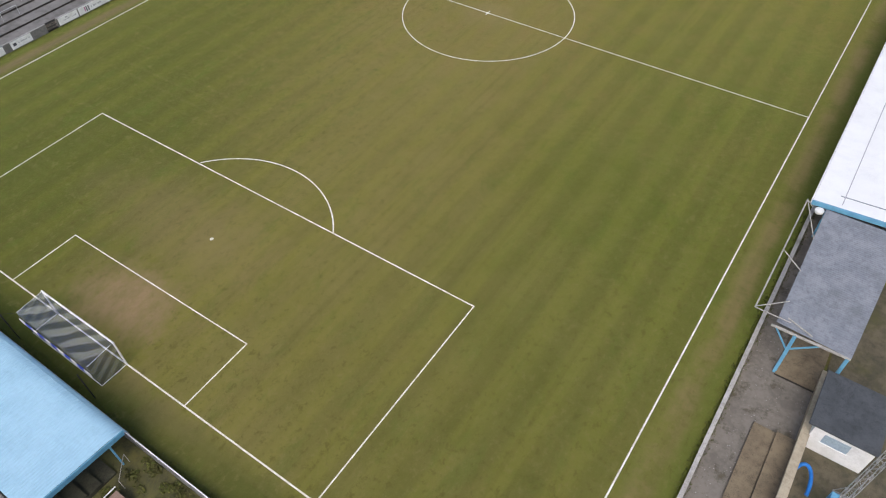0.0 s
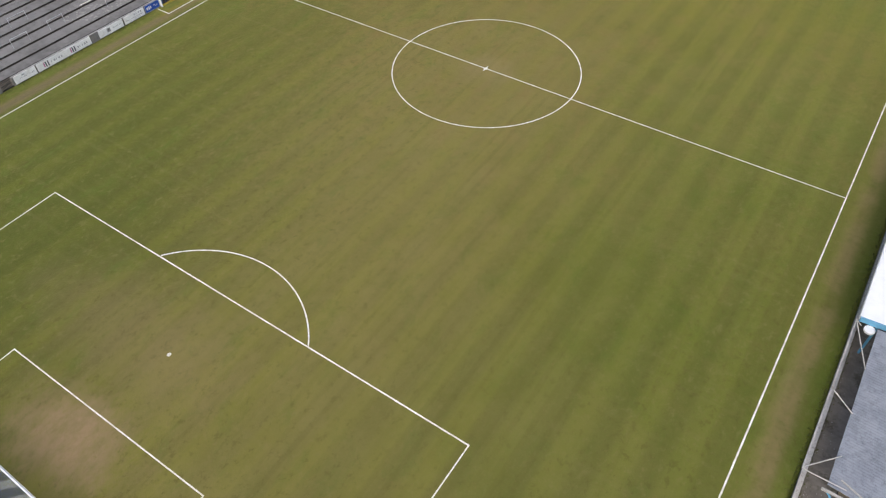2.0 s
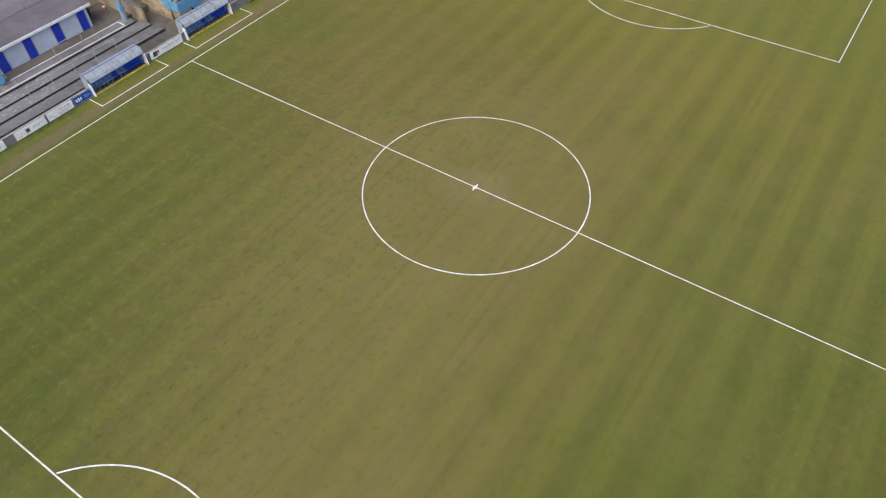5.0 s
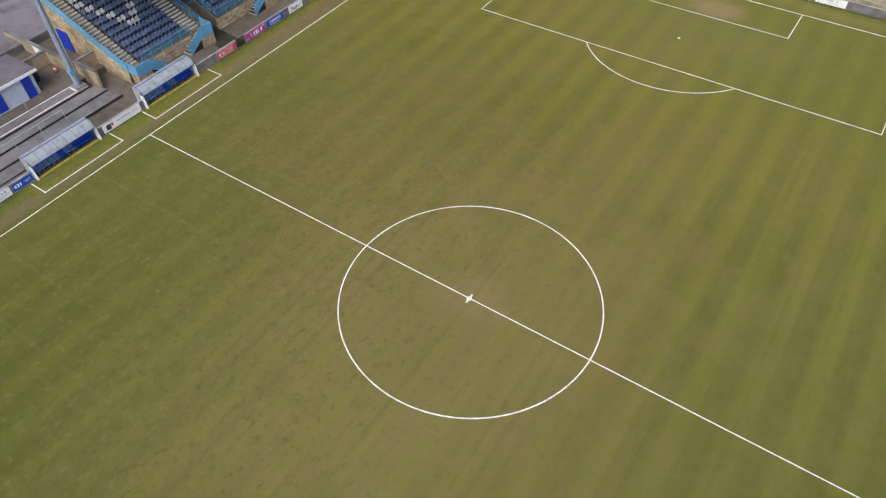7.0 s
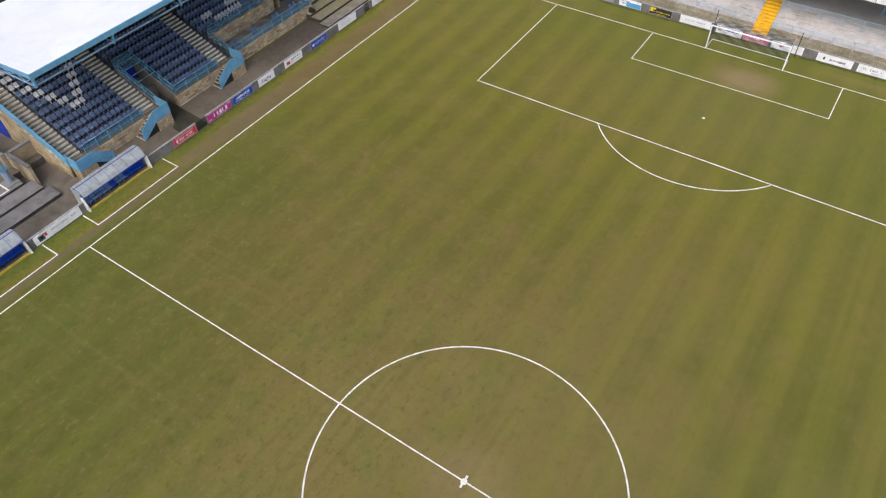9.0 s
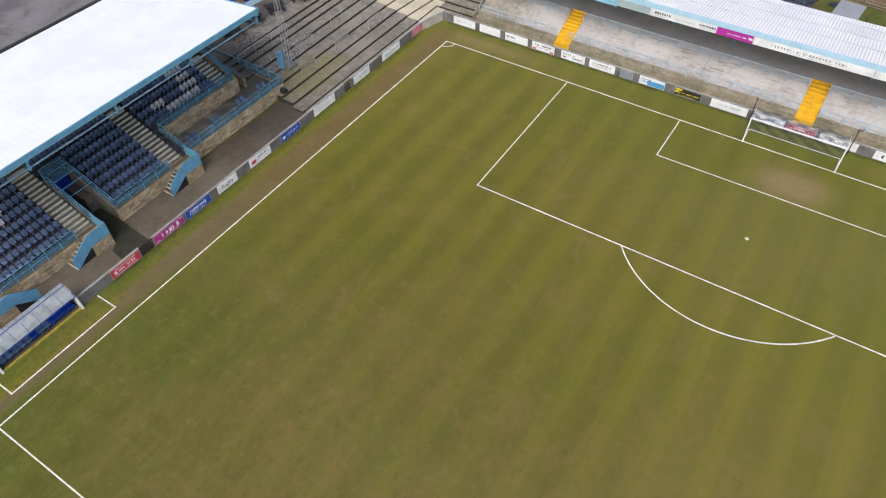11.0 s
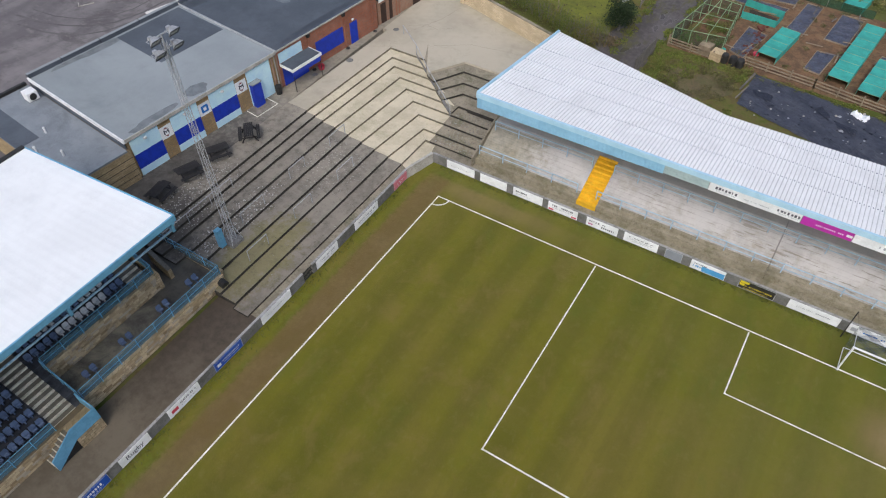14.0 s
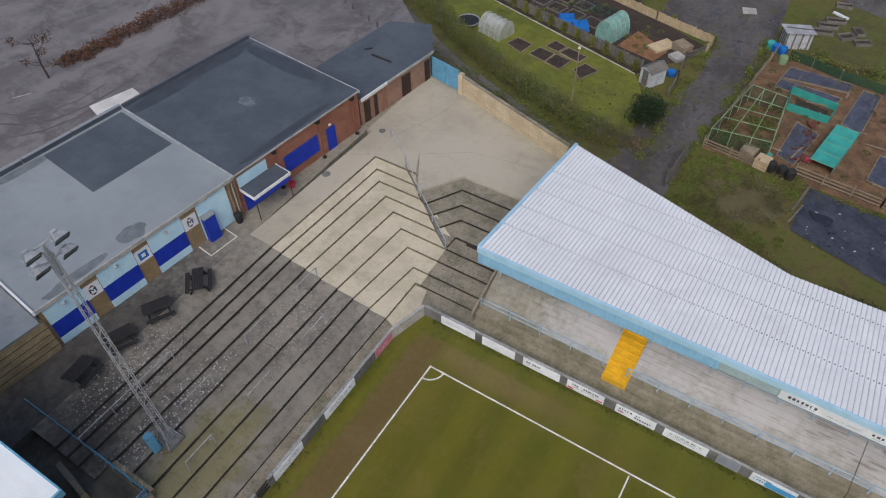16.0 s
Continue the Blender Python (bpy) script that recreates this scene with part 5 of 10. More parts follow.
if rest_w.v:
    part("white_seating", rest_w, M_SEATW, stand, "white tip-up seats among the navy ones", kind="stuff")

# front and side walls
FX = -41.2
for y0, y1 in ((SOUTH, TUN0), (TUN1, FRONT_N)):
    part("front_wall", G().box(row_x(0), FX, y0, y1, 0.0, MS_Z0 + 0.06), M_STONE, stand, "coursed buff stone front wall")
for y in (TUN0 - 0.19, TUN1 - 0.01):
    xa, xb, zb = row_x(0) - 0.004, row_x(TUN_R), row_z(TUN_R)
    part("tunnel_wall", G().hexa([(xb, y, 0), (xa, y, 0), (xa, y + 0.2, 0), (xb, y + 0.2, 0), (xb, y, zb), (xa, y, MS_Z0 + 0.06), (xa, y + 0.2, MS_Z0 + 0.06), (xb, y + 0.2, zb)]), M_TREAD, stand)
part("tunnel_back", G().box(row_x(TUN_R) - 0.05, row_x(TUN_R) + 0.02, TUN0, TUN1, 0.0, row_z(TUN_R)), M_BLACK, stand)
part("tunnel_landing", G().box(row_x(TUN_R) + 0.08, row_x(3), TUN1 - 0.75, TUN1 - 0.02, 0.04, 1.5), M_TREAD, stand, "pale concrete landing inside the tunnel cage")
part("tunnel_door", G().box(row_x(TUN_R) + 0.03, row_x(TUN_R) + 0.07, TUN0 + 0.1, TUN1 - 0.1, 0.04, 2.95), M_ROYAL, stand, "royal blue door at the end of the tunnel")
for s, y in (("s", SOUTH - 0.12), ("n", NORTH - 0.18)):
    xa, xb = (FX, row_x(ROWS_N)) if s == "s" else (-44.3, row_x(ROWS_N))
    za, zb = row_z((row_x(0) - xa) / ROW) + 0.15, row_z(ROWS_N) + 0.15
    g = G().hexa([(xb, y, 0), (xa, y, 0), (xa, y + 0.3, 0), (xb, y + 0.3, 0), (xb, y, zb), (xa, y, za), (xa, y + 0.3, za), (xb, y + 0.3, zb)])
    part("side_wall", g, M_STONE, stand, "stone side wall stepping up with the seats")
    g = G().hexa([(xb, y + 0.08, zb), (xa, y + 0.08, za), (xa, y + 0.16, za), (xb, y + 0.16, zb), (xb, y + 0.08, zb + 0.95), (xa, y + 0.08, za + 0.95), (xa, y + 0.16, za + 0.95), (xb, y + 0.16, zb + 0.95)])
    if s == "s":
        part("side_panel", g, M_SKYBLUE, stand, "sky blue sloping side panel", bevel=0.015)
part("back_wall", G().box(-53.3, -53.0, SOUTH, NORTH, 0.0, 9.2), M_BRICKY, stand)


def railing(pts, h, parent, panel=None, gap=1.25, r=0.03, mat_=None, mid=True):
    """Posts with a top and a middle rail along a line of floor points; panel: a sheet below the top rail."""
    mat_ = mat_ or M_SKYBLUE
    up = Vector((0, 0, h))
    P = [Vector(p) for p in pts]
    rail = part("railing", G().tube([p + up for p in P], r, 6), mat_, parent)
    if mid:
        part("middle_rail", G().tube([p + up * 0.5 for p in P], r * 0.75, 5), mat_, rail)
    for a, b in zip(P, P[1:]):
        n = max(1, int(round((b - a).length / gap)))
        for i in range(n + 1):
            q = a.lerp(b, i / n)
            part("post", G().tube([q, q + up], r, 6), mat_, rail)
        if panel:
            g = G()
            d = (b - a).normalized().cross(Vector((0, 0, 1))) * 0.012
            lo, hi = Vector((0, 0, h * 0.1)), Vector((0, 0, h * 0.82))
            g.hexa([a - d + lo, a + d + lo, b + d + lo, b - d + lo, a - d + hi, a + d + hi, b + d + hi, b - d + hi])
            part("infill", g, panel, rail)
    return rail


railing([(FX - 0.1, 56.75, MS_Z0 + 0.06), (FX - 0.1, 62.85, MS_Z0 + 0.06)], 0.95, stand, M_MESHP)
railing([(FX - 0.1, 66.55, MS_Z0 + 0.06), (FX - 0.1, 71.85, MS_Z0 + 0.06)], 0.95, stand, M_MESHP)
xt = row_x(TUN_R)
railing([(FX - 0.1, TUN0 - 0.1, MS_Z0), (xt, TUN0 - 0.1, row_z(TUN_R)), (xt, TUN1 + 0.1, row_z(TUN_R)), (FX - 0.1, TUN1 + 0.1, MS_Z0)], 1.0, stand, M_MESHP, 1.6)
cage_at = lambda f: (FX - 0.1 + (xt - FX) * f, MS_Z0 + (row_z(TUN_R) - MS_Z0) * f + 1.0)
for fa, fb in ((0.70, 0.85), (0.855, 1.0)):
    (xa, za), (xb, zb) = cage_at(fa), cage_at(fb)
    part("cage_mesh", G().hexa([(xa, TUN0 - 0.08, za - 0.01), (xb, TUN0 - 0.08, zb - 0.01), (xb, TUN1 + 0.08, zb - 0.01), (xa, TUN1 + 0.08, za - 0.01), (xa, TUN0 - 0.08, za), (xb, TUN0 - 0.08, zb), (xb, TUN1 + 0.08, zb), (xa, TUN1 + 0.08, za)]), M_MESHP, stand, "blue wire mesh over the tunnel")
for f in (0.4, 0.55, 0.7, 0.85):
    x, z = cage_at(f)
    part("tunnel_tie", G().tube([(x, TUN0 - 0.1, z), (x, TUN1 + 0.1, z)], 0.03, 5), M_SKYBLUE, stand)


def entry_stair(y_land0, y_land1, step_dir):
    """A landing before an aisle, with a short stair along the front wall and solid blue panels."""
    x0, x1 = FX + 0.004, FX + 1.25
    n, run = 6, 0.28
    st = part("entry_stair", G().box(x0, x1, y_land0, y_land1, 0.0, MS_Z0), M_STONE, stand, "stone entry stair with sky blue panels")
    y = y_land0 if step_dir < 0 else y_land1
    for i in range(n):
        ya, yb = y + step_dir * run * i, y + step_dir * run * (i + 1)
        z = MS_Z0 * (n - i - 1 + 0.0) / n + 0.05
        part("step", G().box(x0, x1 - 0.1, min(ya, yb), max(ya, yb), 0.0, z, 0, 1), [M_BLACK, M_TREAD], st)
        e = yb - 0.07 * step_dir
        part("nosing", G().box(x0, x1 - 0.1, min(e, yb), max(e, yb), z - 0.05, z + 0.005), M_NOSE, st)
    end = y + step_dir * run * n
    far = y_land1 if step_dir < 0 else y_land0
    g = G()
    lo, hi = (y, far) if step_dir < 0 else (far, y)
    g.box(x1 - 0.04, x1 + 0.03, lo, hi, MS_Z0 - 0.1, MS_Z0 + 1.0)
    yy = sorted((y, end))
    za, zb = (MS_Z0, 0.1) if step_dir > 0 else (0.1, MS_Z0)
    g.hexa([(x1 - 0.04, yy[0], za - 0.1), (x1 + 0.03, yy[0], za - 0.1), (x1 + 0.03, yy[1], zb - 0.1), (x1 - 0.04, yy[1], zb - 0.1),
            (x1 - 0.04, yy[0], za + 1.0), (x1 + 0.03, yy[0], za + 1.0), (x1 + 0.03, yy[1], zb + 1.0), (x1 - 0.04, yy[1], zb + 1.0)])
    part("outer_panel", g, M_SKYBLUE, st, "sky blue solid panel")
    e0, e1 = (far - 0.04, far + 0.03) if step_dir < 0 else (far - 0.03, far + 0.04)
    part("end_panel", G().box(x0 - 0.5, x1 - 0.04, e0, e1, MS_Z0 - 0.05, MS_Z0 + 1.0), M_SKYBLUE, st)


entry_stair(55.1, 56.65, 1)
entry_stair(63.0, 64.6, -1)
entry_stair(72.15, 73.85, -1)

m = Mat("shaded_wet_concrete")
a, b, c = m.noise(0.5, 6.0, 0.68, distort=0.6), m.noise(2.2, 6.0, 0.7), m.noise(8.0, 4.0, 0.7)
wet_shade = (m.y + a * 4.0).above(81.5, 84.5)  # painted shade of the stand and moisture blacken the north end
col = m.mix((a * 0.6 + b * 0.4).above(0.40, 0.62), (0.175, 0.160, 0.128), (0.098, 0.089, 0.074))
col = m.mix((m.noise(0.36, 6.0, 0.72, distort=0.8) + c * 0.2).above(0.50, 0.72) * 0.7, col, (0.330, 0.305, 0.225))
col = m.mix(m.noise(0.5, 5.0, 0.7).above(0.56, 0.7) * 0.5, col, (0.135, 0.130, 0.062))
col = m.mix(wet_shade * 0.7, col, m.mix(b.above(0.35, 0.7), (0.048, 0.044, 0.040), (0.030, 0.028, 0.026)))
M_LOWDECK = m.done(col, wet_shade * -0.15 + 0.88, b * 0.5 + c * 0.5, 0.3, 0.0, 0.012, 0.3)
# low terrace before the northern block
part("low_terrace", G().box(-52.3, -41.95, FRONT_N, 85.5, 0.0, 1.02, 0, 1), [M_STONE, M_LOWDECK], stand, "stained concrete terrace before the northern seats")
LOW_WALL = part("low_wall", G().box(-41.95, -41.6, FRONT_N, 85.7, 0.0, 1.14), M_STONE, stand, "coursed buff stone retaining wall")
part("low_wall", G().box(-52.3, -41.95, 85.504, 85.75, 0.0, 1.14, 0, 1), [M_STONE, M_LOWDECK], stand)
UPPER_WALL = part("upper_wall", G().box(-44.66, -44.36, FRONT_N, NORTH, 1.02, 2.45), M_STONE, stand, "coursed buff stone wall below the seats")
part("wing_wall", G().hexa([(-46.9, 83.9, 1.0), (-44.4, 83.5, 1.0), (-44.4, 83.8, 1.0), (-46.9, 84.2, 1.0), (-46.9, 83.9, 2.2), (-44.4, 83.5, 1.95), (-44.4, 83.8, 1.95), (-46.9, 84.2, 2.2)], 0, 1), [M_STONE, M_TREAD], stand)
railing([(-41.75, FRONT_N + 0.1, 1.14), (-41.75, 85.6, 1.14), (-52.1, 85.6, 1.14)], 0.95, stand, M_MESHP, 1.5)
railing([(-44.5, FRONT_N + 0.1, 2.45), (-44.5, NORTH - 0.1, 2.45)], 0.9, stand, M_MESHP, 1.5)
railing([(-44.5, NORTH - 0.1, 2.45), (-50.5, NORTH - 0.1, 4.7)], 0.95, stand, M_SKYBLUE, 1.5)
railing([(-41.75, FRONT_N, 1.2), (-44.5, FRONT_N, 2.3)], 0.95, stand, M_MESHP, 1.4)
bin_ = thing("drain_pipe_end", (-41.4, 85.3, 0.4), "short dark pipe end jutting from the stone wall", "pipe")
part("pipe", G().tube([(-41.6, 85.3, 0.75), (-41.05, 85.25, 0.7)], 0.3, 12), M_BLACK, bin_)
for y in (75.5, 78.3, 81.4, 84.0):
    t = thing("seat_pair", (-42.6, y, 1.02), "pair of navy tip-up seats bolted to the terrace floor", "seats", "loose terrace seats")
    for d in (-0.28, 0.28):
        ob = new("seat", SEAT_NAVY)
        ob.matrix_basis = pose(-42.7, y + d, 1.02)
        ob.parent = t
        ob.matrix_parent_inverse = t.matrix_basis.inverted()

# roof: white ribbed sheet, sky blue edge beam and a front truss
RF, RB, ZF, ZB = -39.3, -53.5, 10.7, 9.35
Y0, Y1 = 54.9, 82.75
rz = lambda x: ZF + (ZB - ZF) * (x - RF) / (RB - RF)
part("roof_sheet", G().sheet((RF, Y0, ZF + 0.02), (RF, Y1, ZF + 0.02), (RB, Y1, ZB + 0.02), (RB, Y0, ZB + 0.02), 0.5, 0.006, 0.03), M_ROOFWHITE, stand, "white ribbed metal roof")
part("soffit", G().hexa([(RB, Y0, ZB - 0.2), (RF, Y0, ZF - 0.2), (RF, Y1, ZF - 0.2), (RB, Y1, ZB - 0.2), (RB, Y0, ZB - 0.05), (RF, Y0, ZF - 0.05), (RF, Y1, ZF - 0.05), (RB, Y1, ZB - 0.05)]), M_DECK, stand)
part("edge_beam", G().beam((RF + 0.04, Y0 - 0.05, ZF - 0.15), (RF + 0.04, Y1 + 0.05, ZF - 0.15), 0.1, 0.42), M_SKYBLUE, stand)
for y in (Y0 - 0.02, Y1 + 0.02):
    part("verge_beam", G().beam((RF, y, ZF - 0.1), (RB, y, ZB - 0.1), 0.08, 0.36), M_SKYBLUE, stand)
part("gutter", G().beam((RB - 0.1, Y0, ZB), (RB - 0.1, Y1, ZB), 0.3, 0.3), M_BLACK, stand, "black back gutter")
M_TRUSS = weathered("pale_blue_steel", (0.26, 0.40, 0.52), (0.20, 0.32, 0.43), 1.5, 0.55, (0.13, 0.19, 0.24), 0.3, bump=0.05)
part("front_chord", G().tube([(-39.55, Y0 + 0.1, 9.62), (-39.55, Y1 - 0.1, 9.62)], 0.07, 8), M_TRUSS, stand, "grey-blue steel tube hung below the roof's edge")
for y in (55.05, 62.0, 68.8, 75.6, 82.55):
    # a lattice truss under the roof, deep at the front and thinning out to the back
    bottom = lambda x: min(rz(x) - 0.42, 9.62 + (x + 39.55) * -0.012)
    raf = part("rafter", G().beam((RF + 0.1, y, ZF - 0.36), (RB + 0.3, y, ZB - 0.36), 0.12, 0.2), M_SKYBLUE, stand)
    part("bottom_chord", G().beam((-39.5, y, 9.62), (-52.6, y, bottom(-52.6)), 0.1, 0.1), M_TRUSS, raf)
    part("hanger", G().beam((-39.5, y, 9.5), (-39.42, y, 10.45), 0.16, 0.16), M_SKYBLUE, raf)
    n = 13
    for i in range(n):
        xa, xb = -39.6 - i * 0.98, -39.6 - (i + 1) * 0.98
        part("web", G().beam((xa, y, rz(xa) - 0.42), (xb, y, bottom(xb)), 0.07, 0.07) if i % 2 == 0 else G().beam((xa, y, bottom(xa)), (xb, y, rz(xb) - 0.42), 0.07, 0.07), M_TRUSS, raf)
    part("column", G().beam((-51.6, y, 4.9), (-51.6, y, 9.4), 0.22, 0.22), M_SKYBLUE, stand)

# coursed stones that face the walls under the seats
m = Mat("hewn_stone")
tone = (m.rand + m.island).op("FRACT")
n1, n2 = m.noise(1.1, 5.0, 0.65), m.noise(7.0, 5.0, 0.7)
col = m.mix(tone, (0.60, 0.495, 0.315), (0.25, 0.185, 0.10))
col = m.mix((tone * 7.3).op("FRACT").above(0.72, 0.8) * 0.7, col, (0.40, 0.37, 0.30))
col = m.mix((n1 * 0.7 + n2 * 0.3).above(0.47, 0.66) * 0.7, col, (0.15, 0.115, 0.066))
col = m.mix(n2.above(0.55, 0.75) * 0.4, col, (0.60, 0.52, 0.36))
M_HEWN = m.done(col, 0.92, n2, 0.5, 0.0, 0.02, 0.2)


def hewn(w, h, d, seed):
    """One rough block, its face towards +x, with worn corners."""
    q = random.Random(seed)
    j = lambda v: v + q.uniform(-0.014, 0.014)
    c = 0.02
    return G().hexa([(0, j(-w / 2), j(-h / 2)), (d, -w / 2 + c, -h / 2 + c), (d, w / 2 - c, -h / 2 + c), (0, j(w / 2), j(-h / 2)),
                     (0, j(-w / 2), j(h / 2)), (d + q.uniform(-0.01, 0.012), -w / 2 + c, h / 2 - c), (d, w / 2 - c, h / 2 - c), (0, j(w / 2), j(h / 2))])


COURSE = 0.2
BLOCKS_S = [hewn(w, COURSE - 0.025, 0.035, k).mesh("stone", M_HEWN) for k, w in enumerate((0.30, 0.38, 0.46, 0.54, 0.62))]
WIDTHS = (0.30, 0.38, 0.46, 0.54, 0.62)


def face_with_stones(x, y0, y1, z0, z1, parent, joined=False):
    """Lay courses of blocks over a wall's east face."""
    rest, q = G(), random.Random(int(y0 * 10))
    for r in range(int((z1 - z0) / COURSE)):
        y, z = y0 + q.uniform(0.0, 0.1), z0 + (r + 0.5) * COURSE
        while y < y1 - 0.3:
            k = q.randrange(5)
            if y + WIDTHS[k] > y1:
                k = 0
            yc = y + WIDTHS[k] / 2
            if joined:
                n = len(rest.v)
                rest.v += [(v.co.x + x, v.co.y + yc, v.co.z + z) for v in BLOCKS_S[k].vertices]
                rest.f += [tuple(n + i for i in p.vertices) for p in BLOCKS_S[k].polygons]
                rest.s += [0] * len(BLOCKS_S[k].polygons)
            else:
                ob = new("stone", BLOCKS_S[k])
                ob.location = (x, yc, z)
                ob.parent = parent
                ob.matrix_parent_inverse = parent.matrix_basis.inverted()
            y += WIDTHS[k] + 0.02
    if joined:
        part("stone_facing", rest, M_HEWN, parent, "coursed buff stones", kind="stuff")


face_with_stones(-41.6, FRONT_N + 0.05, 85.7, 0.04, 1.08, LOW_WALL)
face_with_stones(-44.36, FRONT_N + 0.05, NORTH, 1.05, 2.45, UPPER_WALL)
face_with_stones(FX, 57.9, 62.9, 0.04, MS_Z0 + 0.06, stand, True)
face_with_stones(FX, TUN1, 71.2, 0.04, MS_Z0 + 0.06, stand, True)

# ---- north-west corner terrace ----
nw = thing("terrace_northwest", (-43, 98, 0), "stepped concrete terrace round the corner, partly pale and cleaned", "terrace", kind="structure")
LX = [-38.3, -39.65, -41.0, -42.35, -43.75, -45.1, -46.4, -47.25, -48.1]  # front edges of the steps along the touchline
LY = [106.3, 107.3, 108.55, 109.7, 110.7, 111.65, 112.6, 113.5, 114.5]  # front edges of the steps behind the goal line
APEX = [(-37.9, 106.3), (-37.9, 107.3), (-37.9, 108.55), (-37.9, 109.7), (-37.8, 110.9), (-38.3, 112.45), (-38.97, 113.65), (-39.7, 114.95), (-40.25, 116.1)]
FOOT = [(-37.9, 106.3), (-37.9, 107.3), (-37.9, 108.55), (-37.9, 109.7), (-37.85, 109.8), (-39.45, 110.7), (-40.45, 111.45), (-41.3, 112.2), (-42.35, 112.75)]
RAIL_X = [-37.9, -37.9, -37.9, -37.95, -38.05, -39.65, -41.1, -42.35, -43.7]
S0, PALE0, EASTX = 84.6, 102.65, -33.3
Z = lambda i: 0.2 * (i + 1)
PALE2 = [weathered("pale_riser", (0.235, 0.210, 0.150), (0.145, 0.130, 0.092), 1.2, 0.95, bump=0.3), M_CONC_PALE]
M_DIRTY = weathered("mossy_concrete", (0.315, 0.275, 0.205), (0.225, 0.198, 0.146), 0.6, 0.92, (0.106, 0.110, 0.057), 0.55, grain=7.0, bump=0.45)
DIRTY2 = [M_RISER, M_DIRTY]
m = Mat("forecourt_concrete")
a, b, c = m.noise(0.16, 4.0, 0.5), m.noise(1.1, 6.0, 0.68), m.noise(7.0, 4.0, 0.7)
col = m.mix((a * 0.7 + b * 0.3).above(0.38, 0.64), (0.470, 0.425, 0.330), (0.385, 0.346, 0.268))
foot = (m.x * 0.303 + m.y * 0.953 + b * 1.6).above(105.2, 106.9)  # green damp along the foot of the boundary wall
col = m.mix(foot * 0.55, col, (0.245, 0.225, 0.130))
col = m.mix((m.noise(0.5, 6.0, 0.7, distort=0.6) + c * 0.15).above(0.60, 0.76) * 0.3, col, (0.285, 0.255, 0.195))
M_FORE = m.done(col, 0.92, b * 0.4 + c * 0.6, 0.25, 0.0, 0.012, 0.3)
m = Mat("flaking_terrace_concrete")
broad, mid, fine = m.noise(0.35, 5.0, 0.6), m.noise(1.6, 6.0, 0.7), m.noise(8.0, 5.0, 0.7)
col = m.mix((broad * 0.6 + mid * 0.4).above(0.40, 0.62), (0.322, 0.290, 0.234), (0.202, 0.182, 0.149))


def blot(cx, cy, rx, ry, soft=0.5):
    r = (((m.x - cx) / rx).op("POWER", 2.0) + ((m.y - cy) / ry).op("POWER", 2.0)).op("SQRT")
    return (r * -1.0 + 1.0 + (mid - 0.5) * 1.6 + (broad - 0.5) * 0.8).above(0.0, soft)


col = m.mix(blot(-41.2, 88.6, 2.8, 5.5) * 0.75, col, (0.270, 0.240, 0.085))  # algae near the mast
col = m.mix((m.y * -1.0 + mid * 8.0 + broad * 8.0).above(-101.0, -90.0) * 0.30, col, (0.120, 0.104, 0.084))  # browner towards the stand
col = m.mix(blot(-48.0, 86.0, 5.5, 8.5, 0.9) * 0.72, col, (0.052, 0.047, 0.042))  # the main stand's shade, with some moisture, painted onto the treads
col = m.mix((mid * 0.6 + fine * 0.4).above(0.50, 0.66) * 0.5, col, (0.085, 0.078, 0.064))
flake = m.cells(5.0).above(0.36, 0.24) * fine.above(0.40, 0.55)
col = m.mix(flake * (blot(-44.6, 89.8, 1.5, 5.5).op("MAXIMUM", blot(-48.4, 90.0, 2.6, 5.0) * 0.7).op("MAXIMUM", blot(-42.6, 99.0, 3.2, 4.0) * 0.4) + 0.05), col, (0.56, 0.54, 0.49))
M_FLAKY = m.done(col, 0.93, mid * 0.4 + fine * 0.6, 0.45, 0.0, 0.015, 0.25)
part("walkway", G().box(-38.3, -37.13, S0, 106.3, -0.2, 0.04, 0, 1), DIRTY2, nw)
part("pale_apron", G().prism([(-38.25, 102.7), (-37.2, 102.3), (-36.75, 104.2), (-37.3, 106.2), (-38.25, 106.2)], 0.0, 0.046), M_CONC_PALE, nw, "cleaned pale concrete apron in the corner")
part("walkway", G().prism([(-37.13, 101.7), (-36.4, 104.53), (-32.9, 104.53), (-32.9, 106.3), (-37.9, 106.3), (-37.13, 105.0)], -0.2, 0.036, 0, 1), DIRTY2, nw)
